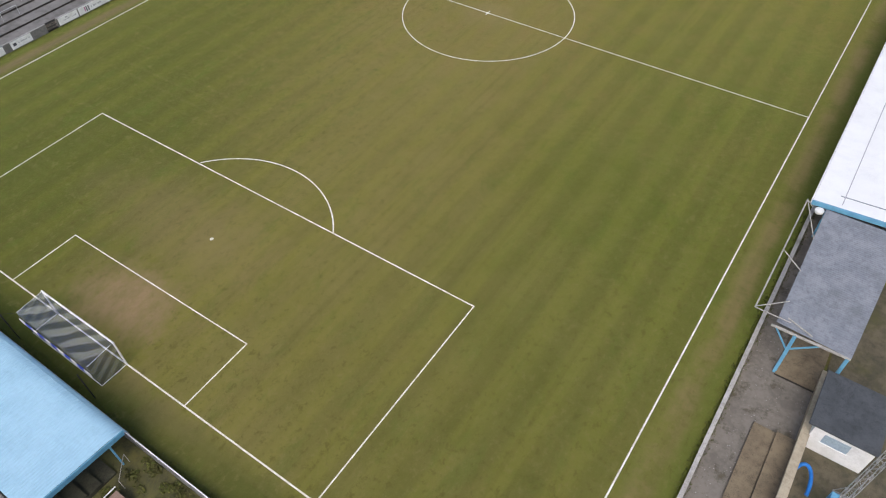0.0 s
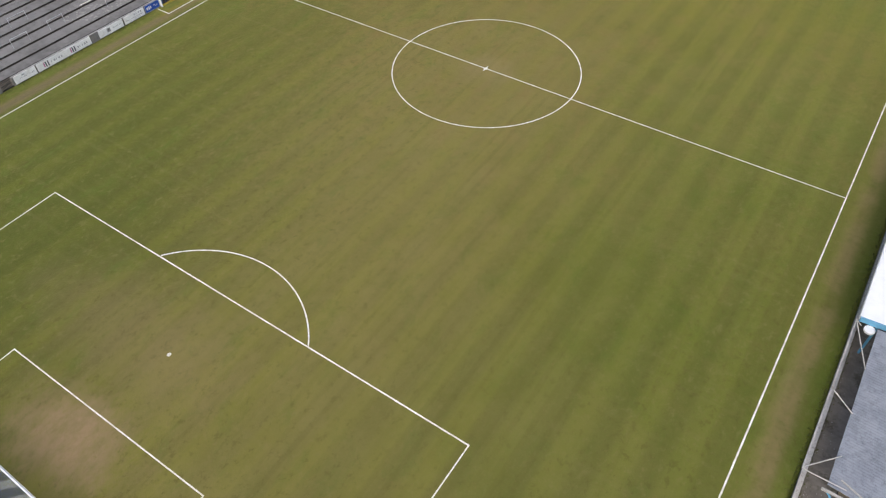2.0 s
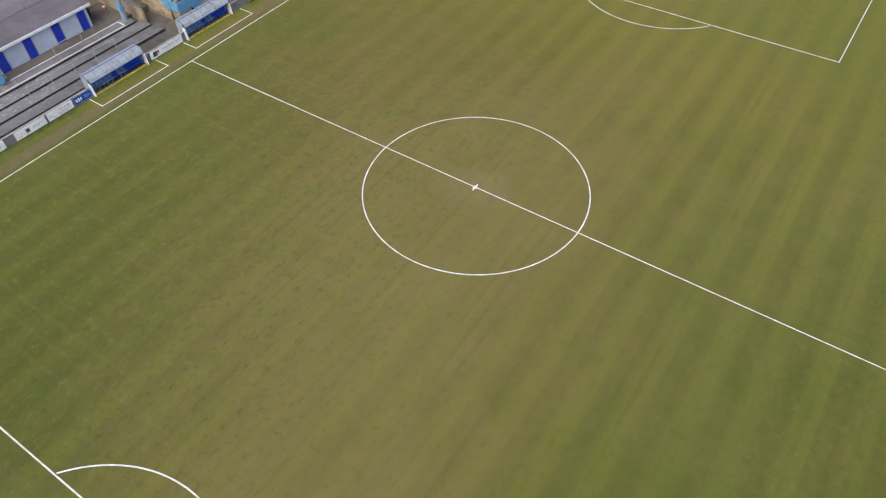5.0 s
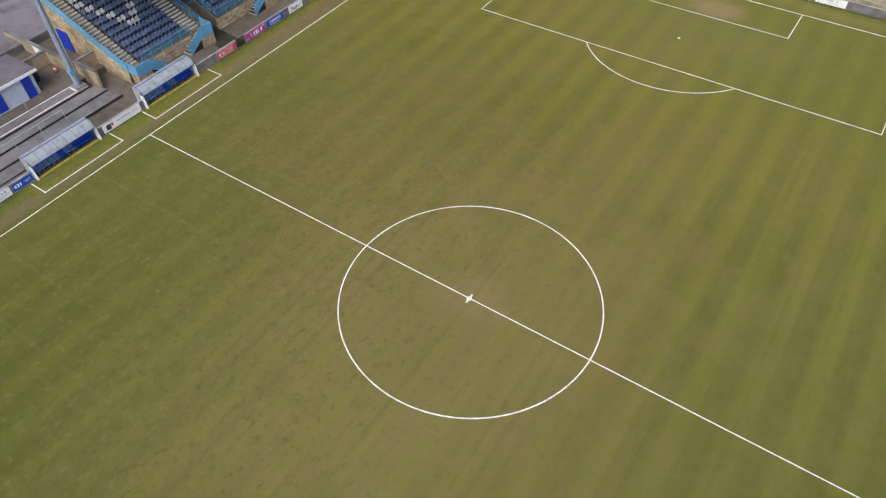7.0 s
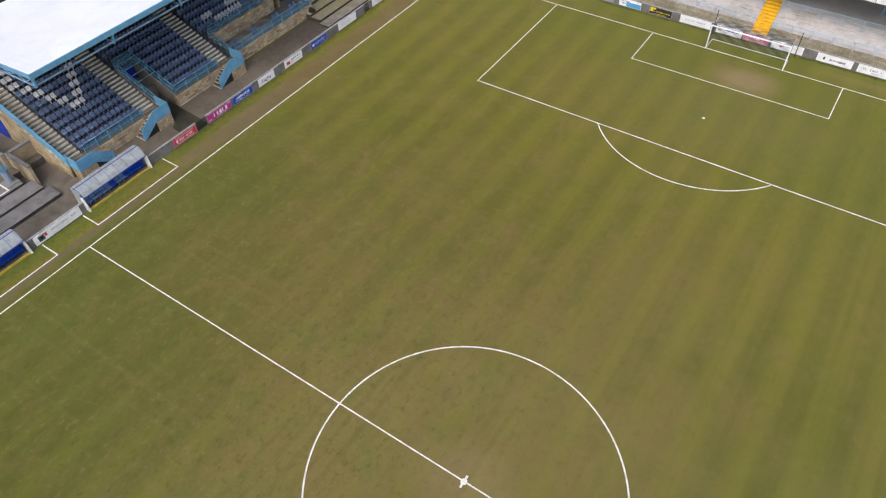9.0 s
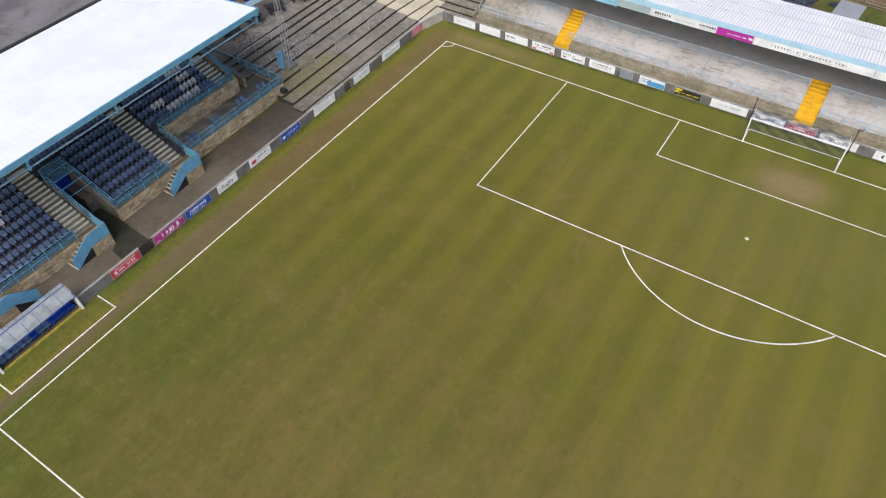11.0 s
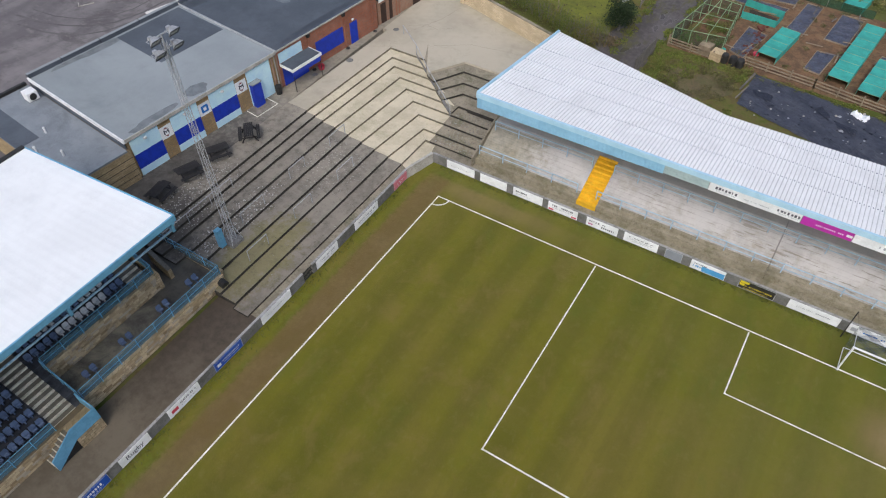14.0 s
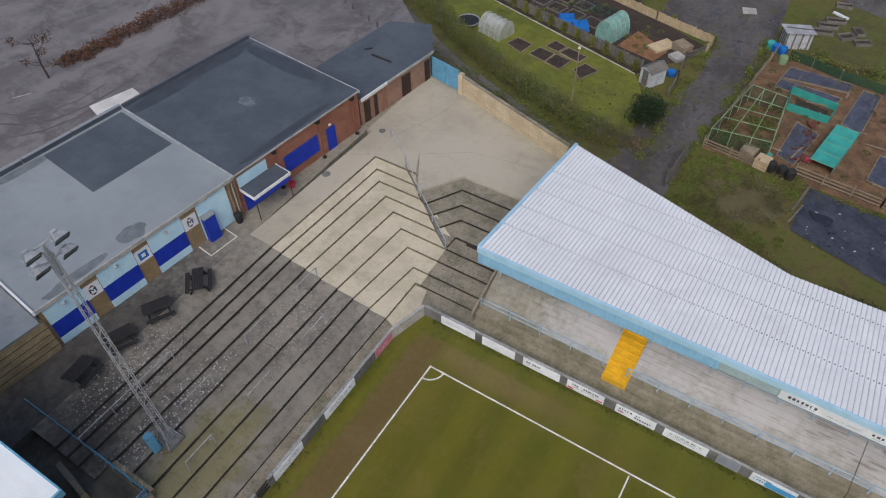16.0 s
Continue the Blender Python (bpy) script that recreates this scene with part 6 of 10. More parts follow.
for i in range(9):
    xa = LX[i]
    xb = LX[i + 1] if i < 8 else -50.2
    # along the touchline: worn grey lengths
    cuts = [S0 if i else S0 - 0.3, 90.6, 96.6, PALE0]
    for ya, yb in zip(cuts, cuts[1:]):
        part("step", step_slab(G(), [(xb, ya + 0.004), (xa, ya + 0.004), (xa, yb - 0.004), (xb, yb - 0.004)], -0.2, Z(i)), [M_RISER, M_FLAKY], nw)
        if i < 8:
            part("grime_strip", dark_line(xb, ya, yb, Z(i)), M_DARKLINE, nw)
    # the corner: pale lengths, then the arm behind the goal line
    ya = LY[i]
    yb = LY[i + 1] if i < 8 else 116.9
    xr, xr2 = RAIL_X[i], RAIL_X[i + 1] if i < 8 else -44.9
    shift = 0.5 if i else 0.0
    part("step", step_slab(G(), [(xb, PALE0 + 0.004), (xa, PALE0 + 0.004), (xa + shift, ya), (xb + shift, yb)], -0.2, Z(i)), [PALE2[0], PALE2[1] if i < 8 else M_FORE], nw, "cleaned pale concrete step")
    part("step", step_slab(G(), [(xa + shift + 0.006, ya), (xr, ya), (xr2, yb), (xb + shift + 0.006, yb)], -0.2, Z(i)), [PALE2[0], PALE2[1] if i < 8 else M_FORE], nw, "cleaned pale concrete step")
    # beyond the rail: weathered steps that run on to the north stand
    if i < 4:
        part("step", step_slab(G(), [(xr + 0.006, ya), (EASTX, ya), (EASTX, yb), (xr2 + 0.006, yb)], -0.2, Z(i)), DIRTY2, nw, "mossy stone-flecked step")
    else:
        (ax, ay), (fx, fy) = APEX[i], FOOT[i]
        if i < 8:
            (bx, by), (ex, ey) = APEX[i + 1], FOOT[i + 1]
            part("step", step_slab(G(), [(ax, ay), (EASTX, ay), (EASTX, by), (bx, by)], -0.2, Z(i)), DIRTY2, nw)
            part("step", step_slab(G(), [(fx, fy), (ax - 0.006, ay), (bx - 0.006, by), (ex, ey)], -0.2, Z(i) - 0.008), DIRTY2, nw)
part("step_core", G().prism([(-37.9, 109.75), (-36.9, 110.2), (-36.9, 113.5), (-40.0, 116.0), (-44.8, 116.7), (-43.6, 114.4)], -0.2, 0.77), M_DIRTY, nw)
# sloping fillet between the two flights, under the handrail
for i in range(4, 9):
    ra, fa = (RAIL_X[i], LY[i]), FOOT[i]
    if i < 8:
        poly = [ra, fa, FOOT[i + 1], (RAIL_X[i + 1], LY[i + 1])]
    else:
        poly = [ra, fa, (-44.9, 116.9)]
    part("fillet", G().prism(poly, -0.2, Z(i) - 0.03), M_DIRTY, nw)
fore = G()
fore.prism([(-40.25, 116.1), (EASTX, 116.1), (EASTX, 121.6), (-46.2, 125.6), (-50.2, 126.4), (-50.2, 116.9), (-44.9, 116.9), (-42.35, 112.75)], -0.2, 1.8)
solid("pavement_forecourt", fore, M_FORE, "stained concrete forecourt between the club house and the boundary wall", "pavement")
club_pave = G().prism([(-54.2, 80.0), (-50.2, 80.0), (-50.2, 126.4), (-54.2, 126.4)], -0.2, 1.8)
m = Mat("old_paving")
a, b, c = m.noise(0.5, 6.0, 0.65), m.noise(2.4, 6.0, 0.72), m.noise(8.0, 4.0, 0.7)
col = m.mix((a * 0.6 + b * 0.4).above(0.40, 0.62), (0.262, 0.240, 0.206), (0.165, 0.151, 0.131))
slab = m.cells(1.4).above(0.44, 0.52)
col = m.mix(slab * 0.35, col, (0.085, 0.078, 0.066))
col = m.mix((m.noise(0.8, 6.0, 0.72) + c * 0.2).above(0.60, 0.78) * 0.6, col, (0.075, 0.069, 0.058))
black = (m.y * -1.0 + a * 9.0 + b * 4.0).above(-97.0, -87.0)  # shade from the stand, and some moisture, painted in by the tables
tan = (m.y + a * 6.0 + b * 3.0).above(103.0, 110.0)
col = m.mix(tan * 0.75, col, m.mix(b.above(0.35, 0.7), (0.350, 0.312, 0.235), (0.250, 0.222, 0.165)))
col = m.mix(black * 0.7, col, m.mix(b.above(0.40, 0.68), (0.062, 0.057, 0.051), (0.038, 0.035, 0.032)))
M_PAVE = m.done(col, 0.92, b * 0.5 + c * 0.5, 0.4, 0.0, 0.012, 0.3)
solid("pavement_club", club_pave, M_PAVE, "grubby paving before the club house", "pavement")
# block that ends the terrace at its south side
part("end_block", G().box(-48.1, -41.95, 85.76, 86.0, -0.2, 1.1), M_STONE, nw)

for k, (x, y, r) in enumerate(((-49.6, 110.7, 0.34), (-49.0, 117.4, 0.3), (-50.9, 107.2, 0.26))):
    t = thing("drain_cover", (x, y, 1.8), "round grey iron drain cover set in the paving", "drain cover", "drain covers")
    part("cover", G().lathe([(r, 1.795), (r, 1.806), (r * 0.9, 1.808)], x, y, 16), M_WALLG, t)
cracks = G()
for pts in ([(-48.4, 118.6), (-46.9, 119.7), (-45.6, 119.5), (-44.2, 120.6)], [(-47.9, 117.2), (-46.2, 121.4), (-45.7, 124.3)], [(-44.6, 116.6), (-41.2, 118.9), (-36.0, 119.8)], [(-50.1, 113.2), (-47.2, 115.0)]):
    for (xa, ya), (xb, yb) in zip(pts, pts[1:]):
        cracks.beam((xa, ya, 1.799), (xb, yb, 1.799), 0.025, 0.006)
solid("pavement_joints", cracks, M_PAVE, "dark filled joints and cracks across the concrete forecourt", "joints")

stair_rail = thing("stair_rail", (-43, 113.4, 1.8), "pale galvanised tubular handrail down the corner steps", "handrail")
pr = [(-47.9, 117.1, 1.8), (-44.9, 114.9, 1.8), (-42.0, 112.6, 1.3), (-37.95, 109.7, 0.75)]
part("rail", G().tube([(x, y, z + 0.95) for x, y, z in pr], 0.035, 8), M_STEEL, stair_rail)
for x, y, z in ((-47.9, 117.1, 1.8), (-44.9, 114.9, 1.8), (-42.0, 112.6, 1.1), (-40.0, 111.15, 0.9), (-37.95, 109.7, 0.7)):
    part("post", G().tube([(x, y, z - 0.1), (x, y, z + 0.98)], 0.032, 6), M_STEEL, stair_rail)
part("kerb", G().prism([(-44.95, 114.85), (-44.75, 114.65), (-37.95, 109.65), (-37.85, 109.85)], 0.2, [1.95, 1.95, 0.95, 0.95]), M_CONC, stair_rail)

nz = lambda x: max([0.04] + [Z(i) for i in range(9) if x < LX[i]])
for x, y0, y1 in ((-41.3, 87.9, 89.9), (-44.0, 90.2, 92.6), (-41.3, 92.9, 94.9), (-44.2, 95.8, 97.6), (-41.2, 98.0, 100.0), (-44.0, 100.6, 102.6), (-47.0, 85.6, 92.4)):
    crush_barrier(x, y0, y1, nz(x))
# rubble and weeds on the treads
g = G()
for k in range(380):
    i = rnd.choice((4, 4, 4, 8, 8, 7, rnd.randrange(0, 9)))
    xa, xb = LX[i], (LX[i + 1] if i < 8 else -50.0)
    y = rnd.choice((rnd.uniform(85, 102), rnd.gauss(91, 2.6), rnd.gauss(89.5, 1.8)))
    if not 84.9 < y < 102.5:
        continue
    x, s = rnd.uniform(xb + 0.08, xa - 0.08), rnd.uniform(0.015, 0.05) * (1.7 if k % 11 == 0 else 1.0)
    g.hexa([(x - s, y - s, Z(i)), (x + s, y - s * 0.6, Z(i)), (x + s * 0.8, y + s, Z(i)), (x - s * 0.7, y + s, Z(i)), (x - s * 0.5, y - s * 0.5, Z(i) + s * 0.7), (x + s * 0.5, y - s * 0.4, Z(i) + s * 0.8), (x + s * 0.4, y + s * 0.5, Z(i) + s * 0.6), (x - s * 0.4, y + s * 0.5, Z(i) + s * 0.7)])
for k in range(330):
    i = rnd.randrange(0, 4)
    x, y, s = rnd.uniform(-37.6, EASTX - 0.1), rnd.uniform(LY[i] + 0.1, LY[i + 1] - 0.05), rnd.uniform(0.02, 0.045)
    g.hexa([(x - s, y - s, Z(i)), (x + s, y - s, Z(i)), (x + s, y + s, Z(i)), (x - s, y + s, Z(i)), (x - s * 0.5, y - s * 0.5, Z(i) + s), (x + s * 0.5, y - s * 0.5, Z(i) + s), (x + s * 0.5, y + s * 0.5, Z(i) + s), (x - s * 0.5, y + s * 0.5, Z(i) + s)])
m = Mat("pale_rubble")
solid("terrace_rubble", g, m.done(m.mix(m.island, (0.36, 0.35, 0.31), (0.11, 0.105, 0.09)), 0.95), "scattered pale stones and flaking concrete on the terrace steps", "rubble", kind="stuff")

# ---- club house ----
CO, CU, CN = Vector((-53.65, 89.2)), Vector((0.1045, 0.9945)), Vector((-0.9945, 0.1045))
P2 = lambda u, n: tuple(CO + CU * u + CN * n)


def cbox(u0, u1, n0, n1, z0, z1, slot=0, top=None, g=None):
    """A block in the club house's own axes: u along its front, n back from it."""
    g = g or G()
    return g.prism([P2(u0, n1), P2(u0, n0), P2(u1, n0), P2(u1, n1)], z0, z1, slot, top)


club = thing("club_house", (*P2(14, 6), 1.8), "long flat-roofed club house with blue panels and brick piers", "building")
ZC = 1.8
part("wall", cbox(0.0, 14.9, 0.0, 13.0, ZC - 0.4, 5.35), M_BRICKY, club, "yellow-brown brick walls of the club room")
rA = part("roof", cbox(-0.1, 14.85, -0.12, 13.1, 5.36, 5.5), M_FELT, club, "mid-grey felt flat roof with damp stains")
part("repair_patch", cbox(8.0, 14.6, 6.3, 12.7, 5.504, 5.512), M_FELTD, rA, "darker felt repair")
part("edge_trim", cbox(-0.1, 14.85, -0.2, -0.12, 5.28, 5.58), M_COPING, rA)
part("edge_trim", cbox(-0.22, -0.1, -0.2, 13.1, 5.3, 5.62), M_WHITE, rA, "white edge trim")
# dark strip added to imitate the shadow line under the roof edge
part("upstand", cbox(-0.2, -0.1, -0.1, 13.1, 4.76, 5.296), M_FELTD, rA, "added dark strip imitating the shadow above the annexe roof")
part("edge_trim", cbox(14.85, 14.98, -0.2, 13.1, 5.4, 5.62), M_STEEL, rA)
for u0, u1 in ((-0.1, 2.9), (3.0, 6.6), (6.7, 10.6), (10.7, 14.85)):
    part("back_parapet", cbox(u0, u1, 13.0, 13.25, 5.0, 5.85), M_FELTD, rA)
    part("coping", cbox(u0, u1, 12.98, 13.27, 5.854, 5.9), M_FELT, rA)


def damp_blot(x, y, rx, ry, seed, turn=0.0, lift=0.0):
    """A flat stain with a wandering outline, lying on the roof."""
    pts = []
    for k in range(22):
        a = k * math.tau / 22
        r = 1.0 + 0.28 * noise.noise(Vector((math.cos(a) * 1.6, math.sin(a) * 1.6, seed)))
        px, py = rx * r * math.cos(a), ry * r * math.sin(a)
        pts.append((x + px * math.cos(turn) - py * math.sin(turn), y + px * math.sin(turn) + py * math.cos(turn)))
    return G().prism(pts, 5.495, 5.503 + lift)


M_STAIN = weathered("damp_felt_stain", (0.130, 0.143, 0.150), (0.185, 0.202, 0.212), 1.6, 0.6, bump=0.1)
for k, (u, nn, rx, ry, sd) in enumerate(((7.3, 0.85, 0.72, 1.0, 2.0), (3.3, 0.5, 0.42, 1.9, 5.0), (1.6, 0.32, 0.3, 1.0, 9.0), (6.2, 12.45, 0.42, 2.4, 7.0), (3.4, 12.6, 0.3, 1.6, 3.0))):
    part("damp_stain", damp_blot(*P2(u, nn), rx, ry, sd, -0.105, 0.002 * (k % 3)), M_STAIN, rA, "dark damp stain on the felt")
# panels between the piers
for u0, u1 in ((0.25, 2.75), (3.9, 6.45), (7.65, 10.25)):
    for z0, z1, mt in ((ZC + 0.02, ZC + 0.66, M_PALEBLUE), (ZC + 0.664, ZC + 2.0, M_ROYAL), (ZC + 2.004, ZC + 3.35, M_PALEBLUE)):
        part("front_panel", cbox(u0, u1, -0.07, 0.0, z0, z1), mt, club, "royal blue panel" if mt is M_ROYAL else "pale blue panel")
    part("bulkhead_lamp", G().lathe([(0.16, 0), (0.13, 0.09), (0.05, 0.12)], *P2((u0 + u1) / 2, -0.14), 10), M_STEEL, club).location.z += ZC + 3.0
part("front_panel", cbox(11.55, 14.1, -0.07, 0.0, ZC + 0.02, ZC + 3.35), M_PALEBLUE, club, "pale blue panel")
dk = part("door_kiosk", cbox(11.6, 12.5, -0.55, -0.074, ZC, ZC + 2.25), M_ROYAL, club, "royal blue boxed doorway")
part("kiosk_roof", cbox(11.55, 12.55, -0.62, -0.07, ZC + 2.25, ZC + 2.33), M_FELT, dk)
g = G()
for u0, u1, n0, n1 in ((10.7, 13.1, -1.5, -1.42), (13.02, 13.1, -1.42, -0.1), (10.7, 10.78, -1.42, -0.1)):
    cbox(u0, u1, n0, n1, 1.804, 1.81, g=g)
part("painted_bay", g, M_LINE, club, "white painted box on the paving by the door")
M_MAROON = weathered("maroon_print", (0.20, 0.03, 0.04), (0.16, 0.025, 0.03), 1.5, 0.5, bump=0.02)
for u, mt in ((3.3, M_PRINT), (7.05, M_BCYAN), (10.85, M_PRINT)):
    sg = thing("crest_sign", (*P2(u, -0.03), ZC + 2.4), "white square sign with a crest-like dark mark" if mt is M_PRINT else "white square sign with a blue square mark", "sign", "club house signs")
    part("panel", cbox(u - 0.55, u + 0.55, -0.05, -0.004, ZC + 1.85, ZC + 2.95), M_BOARD, sg)
    if mt is M_PRINT:
        g = G()
        for a0, a1, z0, z1 in ((-0.24, -0.14, 2.2, 2.6), (0.14, 0.24, 2.2, 2.6), (-0.14, -0.05, 2.42, 2.56), (0.05, 0.14, 2.42, 2.56), (-0.05, 0.05, 2.32, 2.46)):
            cbox(u + a0, u + a1, -0.056, -0.05, ZC + z0, ZC + z1, g=g)
        part("mark", g, mt, sg)
        for s in (-1, 1):
            g = G()
            for k, w in enumerate((0.2, 0.13, 0.06)):
                z = 2.4 + s * (0.29 + 0.05 * k)
                cbox(u - w, u + w, -0.056, -0.05, ZC + z - 0.02, ZC + z + 0.02, g=g)
            part("mark", g, M_MAROON, sg)
    else:
        part("mark", cbox(u - 0.33, u + 0.33, -0.056, -0.05, ZC + 2.07, ZC + 2.73), mt, sg)
        part("mark", cbox(u - 0.14, u + 0.14, -0.062, -0.056, ZC + 2.25, ZC + 2.55), M_BOARD, sg)
# downpipes at the joint
for u in (14.35, 14.65, 14.9):
    part("downpipe", G().tube([(*P2(u, -0.1), ZC + 0.1), (*P2(u, -0.1), 5.3)], 0.06, 8), weathered("pinkish_pipe", (0.32, 0.2, 0.15), (0.25, 0.16, 0.12), 1.5, 0.6) if u != 14.65 else M_COPING, club)
# the taller brick part
part("brick_wall", cbox(15.0, 27.75, 0.0, 12.9, ZC - 0.4, 5.35), M_BRICKR, club, "red brick walls")
rB = part("dark_roof", cbox(14.99, 27.85, -0.1, 13.0, 5.36, 5.5), M_FELTD, club, "dark grey felt flat roof")
part("edge_trim", cbox(14.99, 27.85, -0.16, -0.1, 5.4, 5.54), M_COPING, rB)
part("edge_trim", cbox(27.85, 27.92, -0.18, 13.1, 5.3, 5.55), M_STEEL, rB)
part("back_parapet", cbox(14.99, 27.85, 13.0, 13.2, 5.0, 5.8), M_FELTD, rB)
M_WETFELT = weathered("wet_black_felt", (0.052, 0.058, 0.068), (0.066, 0.074, 0.087), 0.7, 0.45, bump=0.1, mottle=0.1)
for k, (u, nn, rx, ry) in enumerate(((18.2, 12.2, 0.85, 3.2), (24.2, 12.3, 0.7, 3.4), (26.9, 8.0, 4.6, 0.8), (20.5, 0.55, 0.4, 4.8))):
    part("damp_stain", damp_blot(*P2(u, nn), rx, ry, 1.5 + k, -0.105, 0.002 * k), M_WETFELT, rB, "wet dark patch on the felt")
part("puddle_stain", damp_blot(*P2(21.5, 6.0), 0.75, 0.6, 4.0), weathered("dried_puddle", (0.10, 0.115, 0.135), (0.19, 0.21, 0.23), 2.5, 0.7, bump=0.1), rB)
part("shutter", cbox(19.5, 23.0, -0.06, 0.0, ZC + 0.75, ZC + 2.3), M_ROYAL, club, "royal blue window shutter")
part("door", cbox(23.95, 24.9, -0.05, 0.0, ZC + 0.02, ZC + 2.15), M_ROYAL, club, "royal blue door")
part("bulkhead_lamp", cbox(24.3, 24.5, -0.12, 0.0, ZC + 2.35, ZC + 2.5), M_WHITE, club)
part("upper_panel", cbox(15.2, 17.9, -0.06, 0.0, ZC + 2.35, ZC + 3.3), M_PALEBLUE, club, "pale blue panel over the kiosk")
for u in (18.7, 23.2, 27.0):
    dp = part("downpipe", G().tube([(*P2(u, -0.09), ZC + 0.1), (*P2(u, -0.09), 5.2)], 0.055, 8), M_BRICKR, club, "brick-red downpipe")
    part("hopper", cbox(u - 0.15, u + 0.15, -0.25, 0.0, 5.1, 5.4), M_BLACK, dp)
    part("gully", G().lathe([(0.2, 0), (0.18, 0.06)], *P2(u, -0.25), 10), M_BLACK, dp).location.z += ZC
kiosk = thing("serving_kiosk", (*P2(16.8, -1), ZC), "royal blue serving hatch under a flat felt canopy", "kiosk")
part("hatch", cbox(15.35, 18.2, -0.12, -0.02, ZC + 0.05, ZC + 2.0), M_ROYAL, kiosk)
cn = part("canopy", cbox(15.2, 18.6, -1.6, -0.064, ZC + 2.2, ZC + 2.32), M_FELTD, kiosk, "dark felt canopy with a white edge")
for a in ((15.14, 15.2, -1.66, -0.064), (18.6, 18.66, -1.66, -0.064), (15.2, 18.6, -1.66, -1.6)):
    part("edge", cbox(*a, ZC + 2.1, ZC + 2.36), M_WHITE, cn)
part("valance", cbox(15.25, 18.55, -1.58, -1.5, ZC + 1.6, ZC + 2.15), M_ROYAL, kiosk)
for u in (15.3, 18.5):
    part("post", G().tube([(*P2(u, -1.55), ZC), (*P2(u, -1.55), ZC + 2.15)], 0.035, 6), M_BLACK, kiosk)
rb = thing("red_tub", (*P2(19.2, -0.7), ZC), "small red plastic tub by the brick wall", "tub")
part("tub", G().lathe([(0.25, 0), (0.33, 0.4), (0.3, 0.42), (0.23, 0.08)], *P2(19.2, -0.7), 14), M_BRED, rb).location.z += ZC
wb = thing("black_bin", (*P2(14.2, -0.45), ZC), "round black litter bin beside the downpipes", "bin")
part("bin", G().lathe([(0.24, 0), (0.3, 0.75), (0.31, 0.8), (0.2, 0.86)], *P2(14.2, -0.45), 14), M_BLACK, wb).location.z += ZC
# lower end with store doors
low = thing("store_block", (-52.5, 122, ZC), "low brick store block with dark brown doors and a felt roof", "building")
lo_poly = [(-50.9, 117.1), (-49.75, 126.0), (-52.2, 129.6), (-55.6, 128.2), (-56.6, 118.9)]
part("wall", G().prism(lo_poly, ZC - 0.4, 4.35), masonry("pinkish_brick", (0.432, 0.240, 0.150), (0.348, 0.186, 0.120), (0.348, 0.276, 0.216), 0.23, 0.078, "both"), low, "pinkish brick walls")
r3 = part("roof", G().prism([(-50.7, 117.1), (-49.55, 126.2), (-52.1, 129.9), (-55.8, 128.4), (-56.8, 118.9)], 4.36, 4.5), M_FELTD, low, "dark felt roof")
part("fascia", G().prism([(-50.62, 117.1), (-50.25, 120.2), (-50.32, 120.21), (-50.69, 117.1)], 4.25, 4.55), M_WHITE, r3)
part("fascia", G().prism([(-50.25, 120.2), (-49.5, 126.2), (-49.56, 126.21), (-50.32, 120.21)], 4.3, 4.54), M_COPING, r3)
part("roof_pipe", G().tube([(-53.8, 122.9, 4.55), (-51.7, 122.8, 4.55)], 0.09, 8), M_BLACK, r3, "dark pipe lying on the roof")
part("roof_pipe", G().tube([(-54.9, 123.2, 4.54), (-54.4, 123.8, 4.54)], 0.07, 8), M_BLACK, r3)
M_BROWN = weathered("dark_brown_paint", (0.045, 0.025, 0.018), (0.06, 0.033, 0.024), 2.0, 0.6)
fx = lambda y: -50.9 + (y - 117.1) * 1.15 / 8.9
for y0, y1 in ((117.55, 118.25), (118.75, 119.15), (122.2, 123.3), (125.2, 125.85)):
    g = G().prism([(fx(y0) - 0.02, y0), (fx(y0) + 0.04, y0), (fx(y1) + 0.04, y1), (fx(y1) - 0.02, y1)], ZC + 0.02, ZC + 2.05)
    part("door", g, M_BROWN, low, "dark brown door")
for y in (119.7, 120.1):
    part("downpipe", G().tube([(fx(y) + 0.09, y, ZC), (fx(y) + 0.09, y, 4.3)], 0.05, 8), M_BRICKR, low)
# southern annexe
ann = thing("club_annexe", (*P2(-3, 7), ZC), "low flat-roofed annexe of coursed stone with roof vents", "building")
part("wall", cbox(-5.0, -0.004, -0.25, 13.5, ZC - 0.4, 4.6), masonry("annexe_stone", (0.504, 0.384, 0.216), (0.372, 0.276, 0.150), (0.204, 0.156, 0.096), 0.46, 0.2, "both"), ann, "coursed honey stone walls")
M_FELTM = weathered("dirty_grey_felt", (0.245, 0.268, 0.290), (0.195, 0.214, 0.235), 0.3, 0.75, (0.120, 0.132, 0.148), 0.45, bump=0.12, mottle=0.15)
ra = part("roof", cbox(-5.2, -0.23, -0.3, 13.6, 4.605, 4.75), M_FELTM, ann, "mid-grey felt roof")
part("older_felt", cbox(-5.2, -3.4, 6.4, 13.6, 4.754, 4.762), M_FELTD, ra, "darker older felt along the edge")
for k in range(4):
    part("course_line", cbox(-5.0, -0.01, -0.262, -0.25, ZC + 0.5 + 0.55 * k, ZC + 0.54 + 0.55 * k), M_RISER, ann)
for vx, vy in ((-60.47, 87.14), (-59.07, 85.3), (-56.97, 86.11)):
    v = part("roof_vent", G().lathe([(0.08, 0), (0.08, 0.4)], vx, vy, 8), M_WHITE, ra)
    v.location.z += 4.75
    part("cowl", G().lathe([(0.1, 0.4), (0.1, 0.5), (0.04, 0.55)], vx, vy, 8), M_WHITE, v)
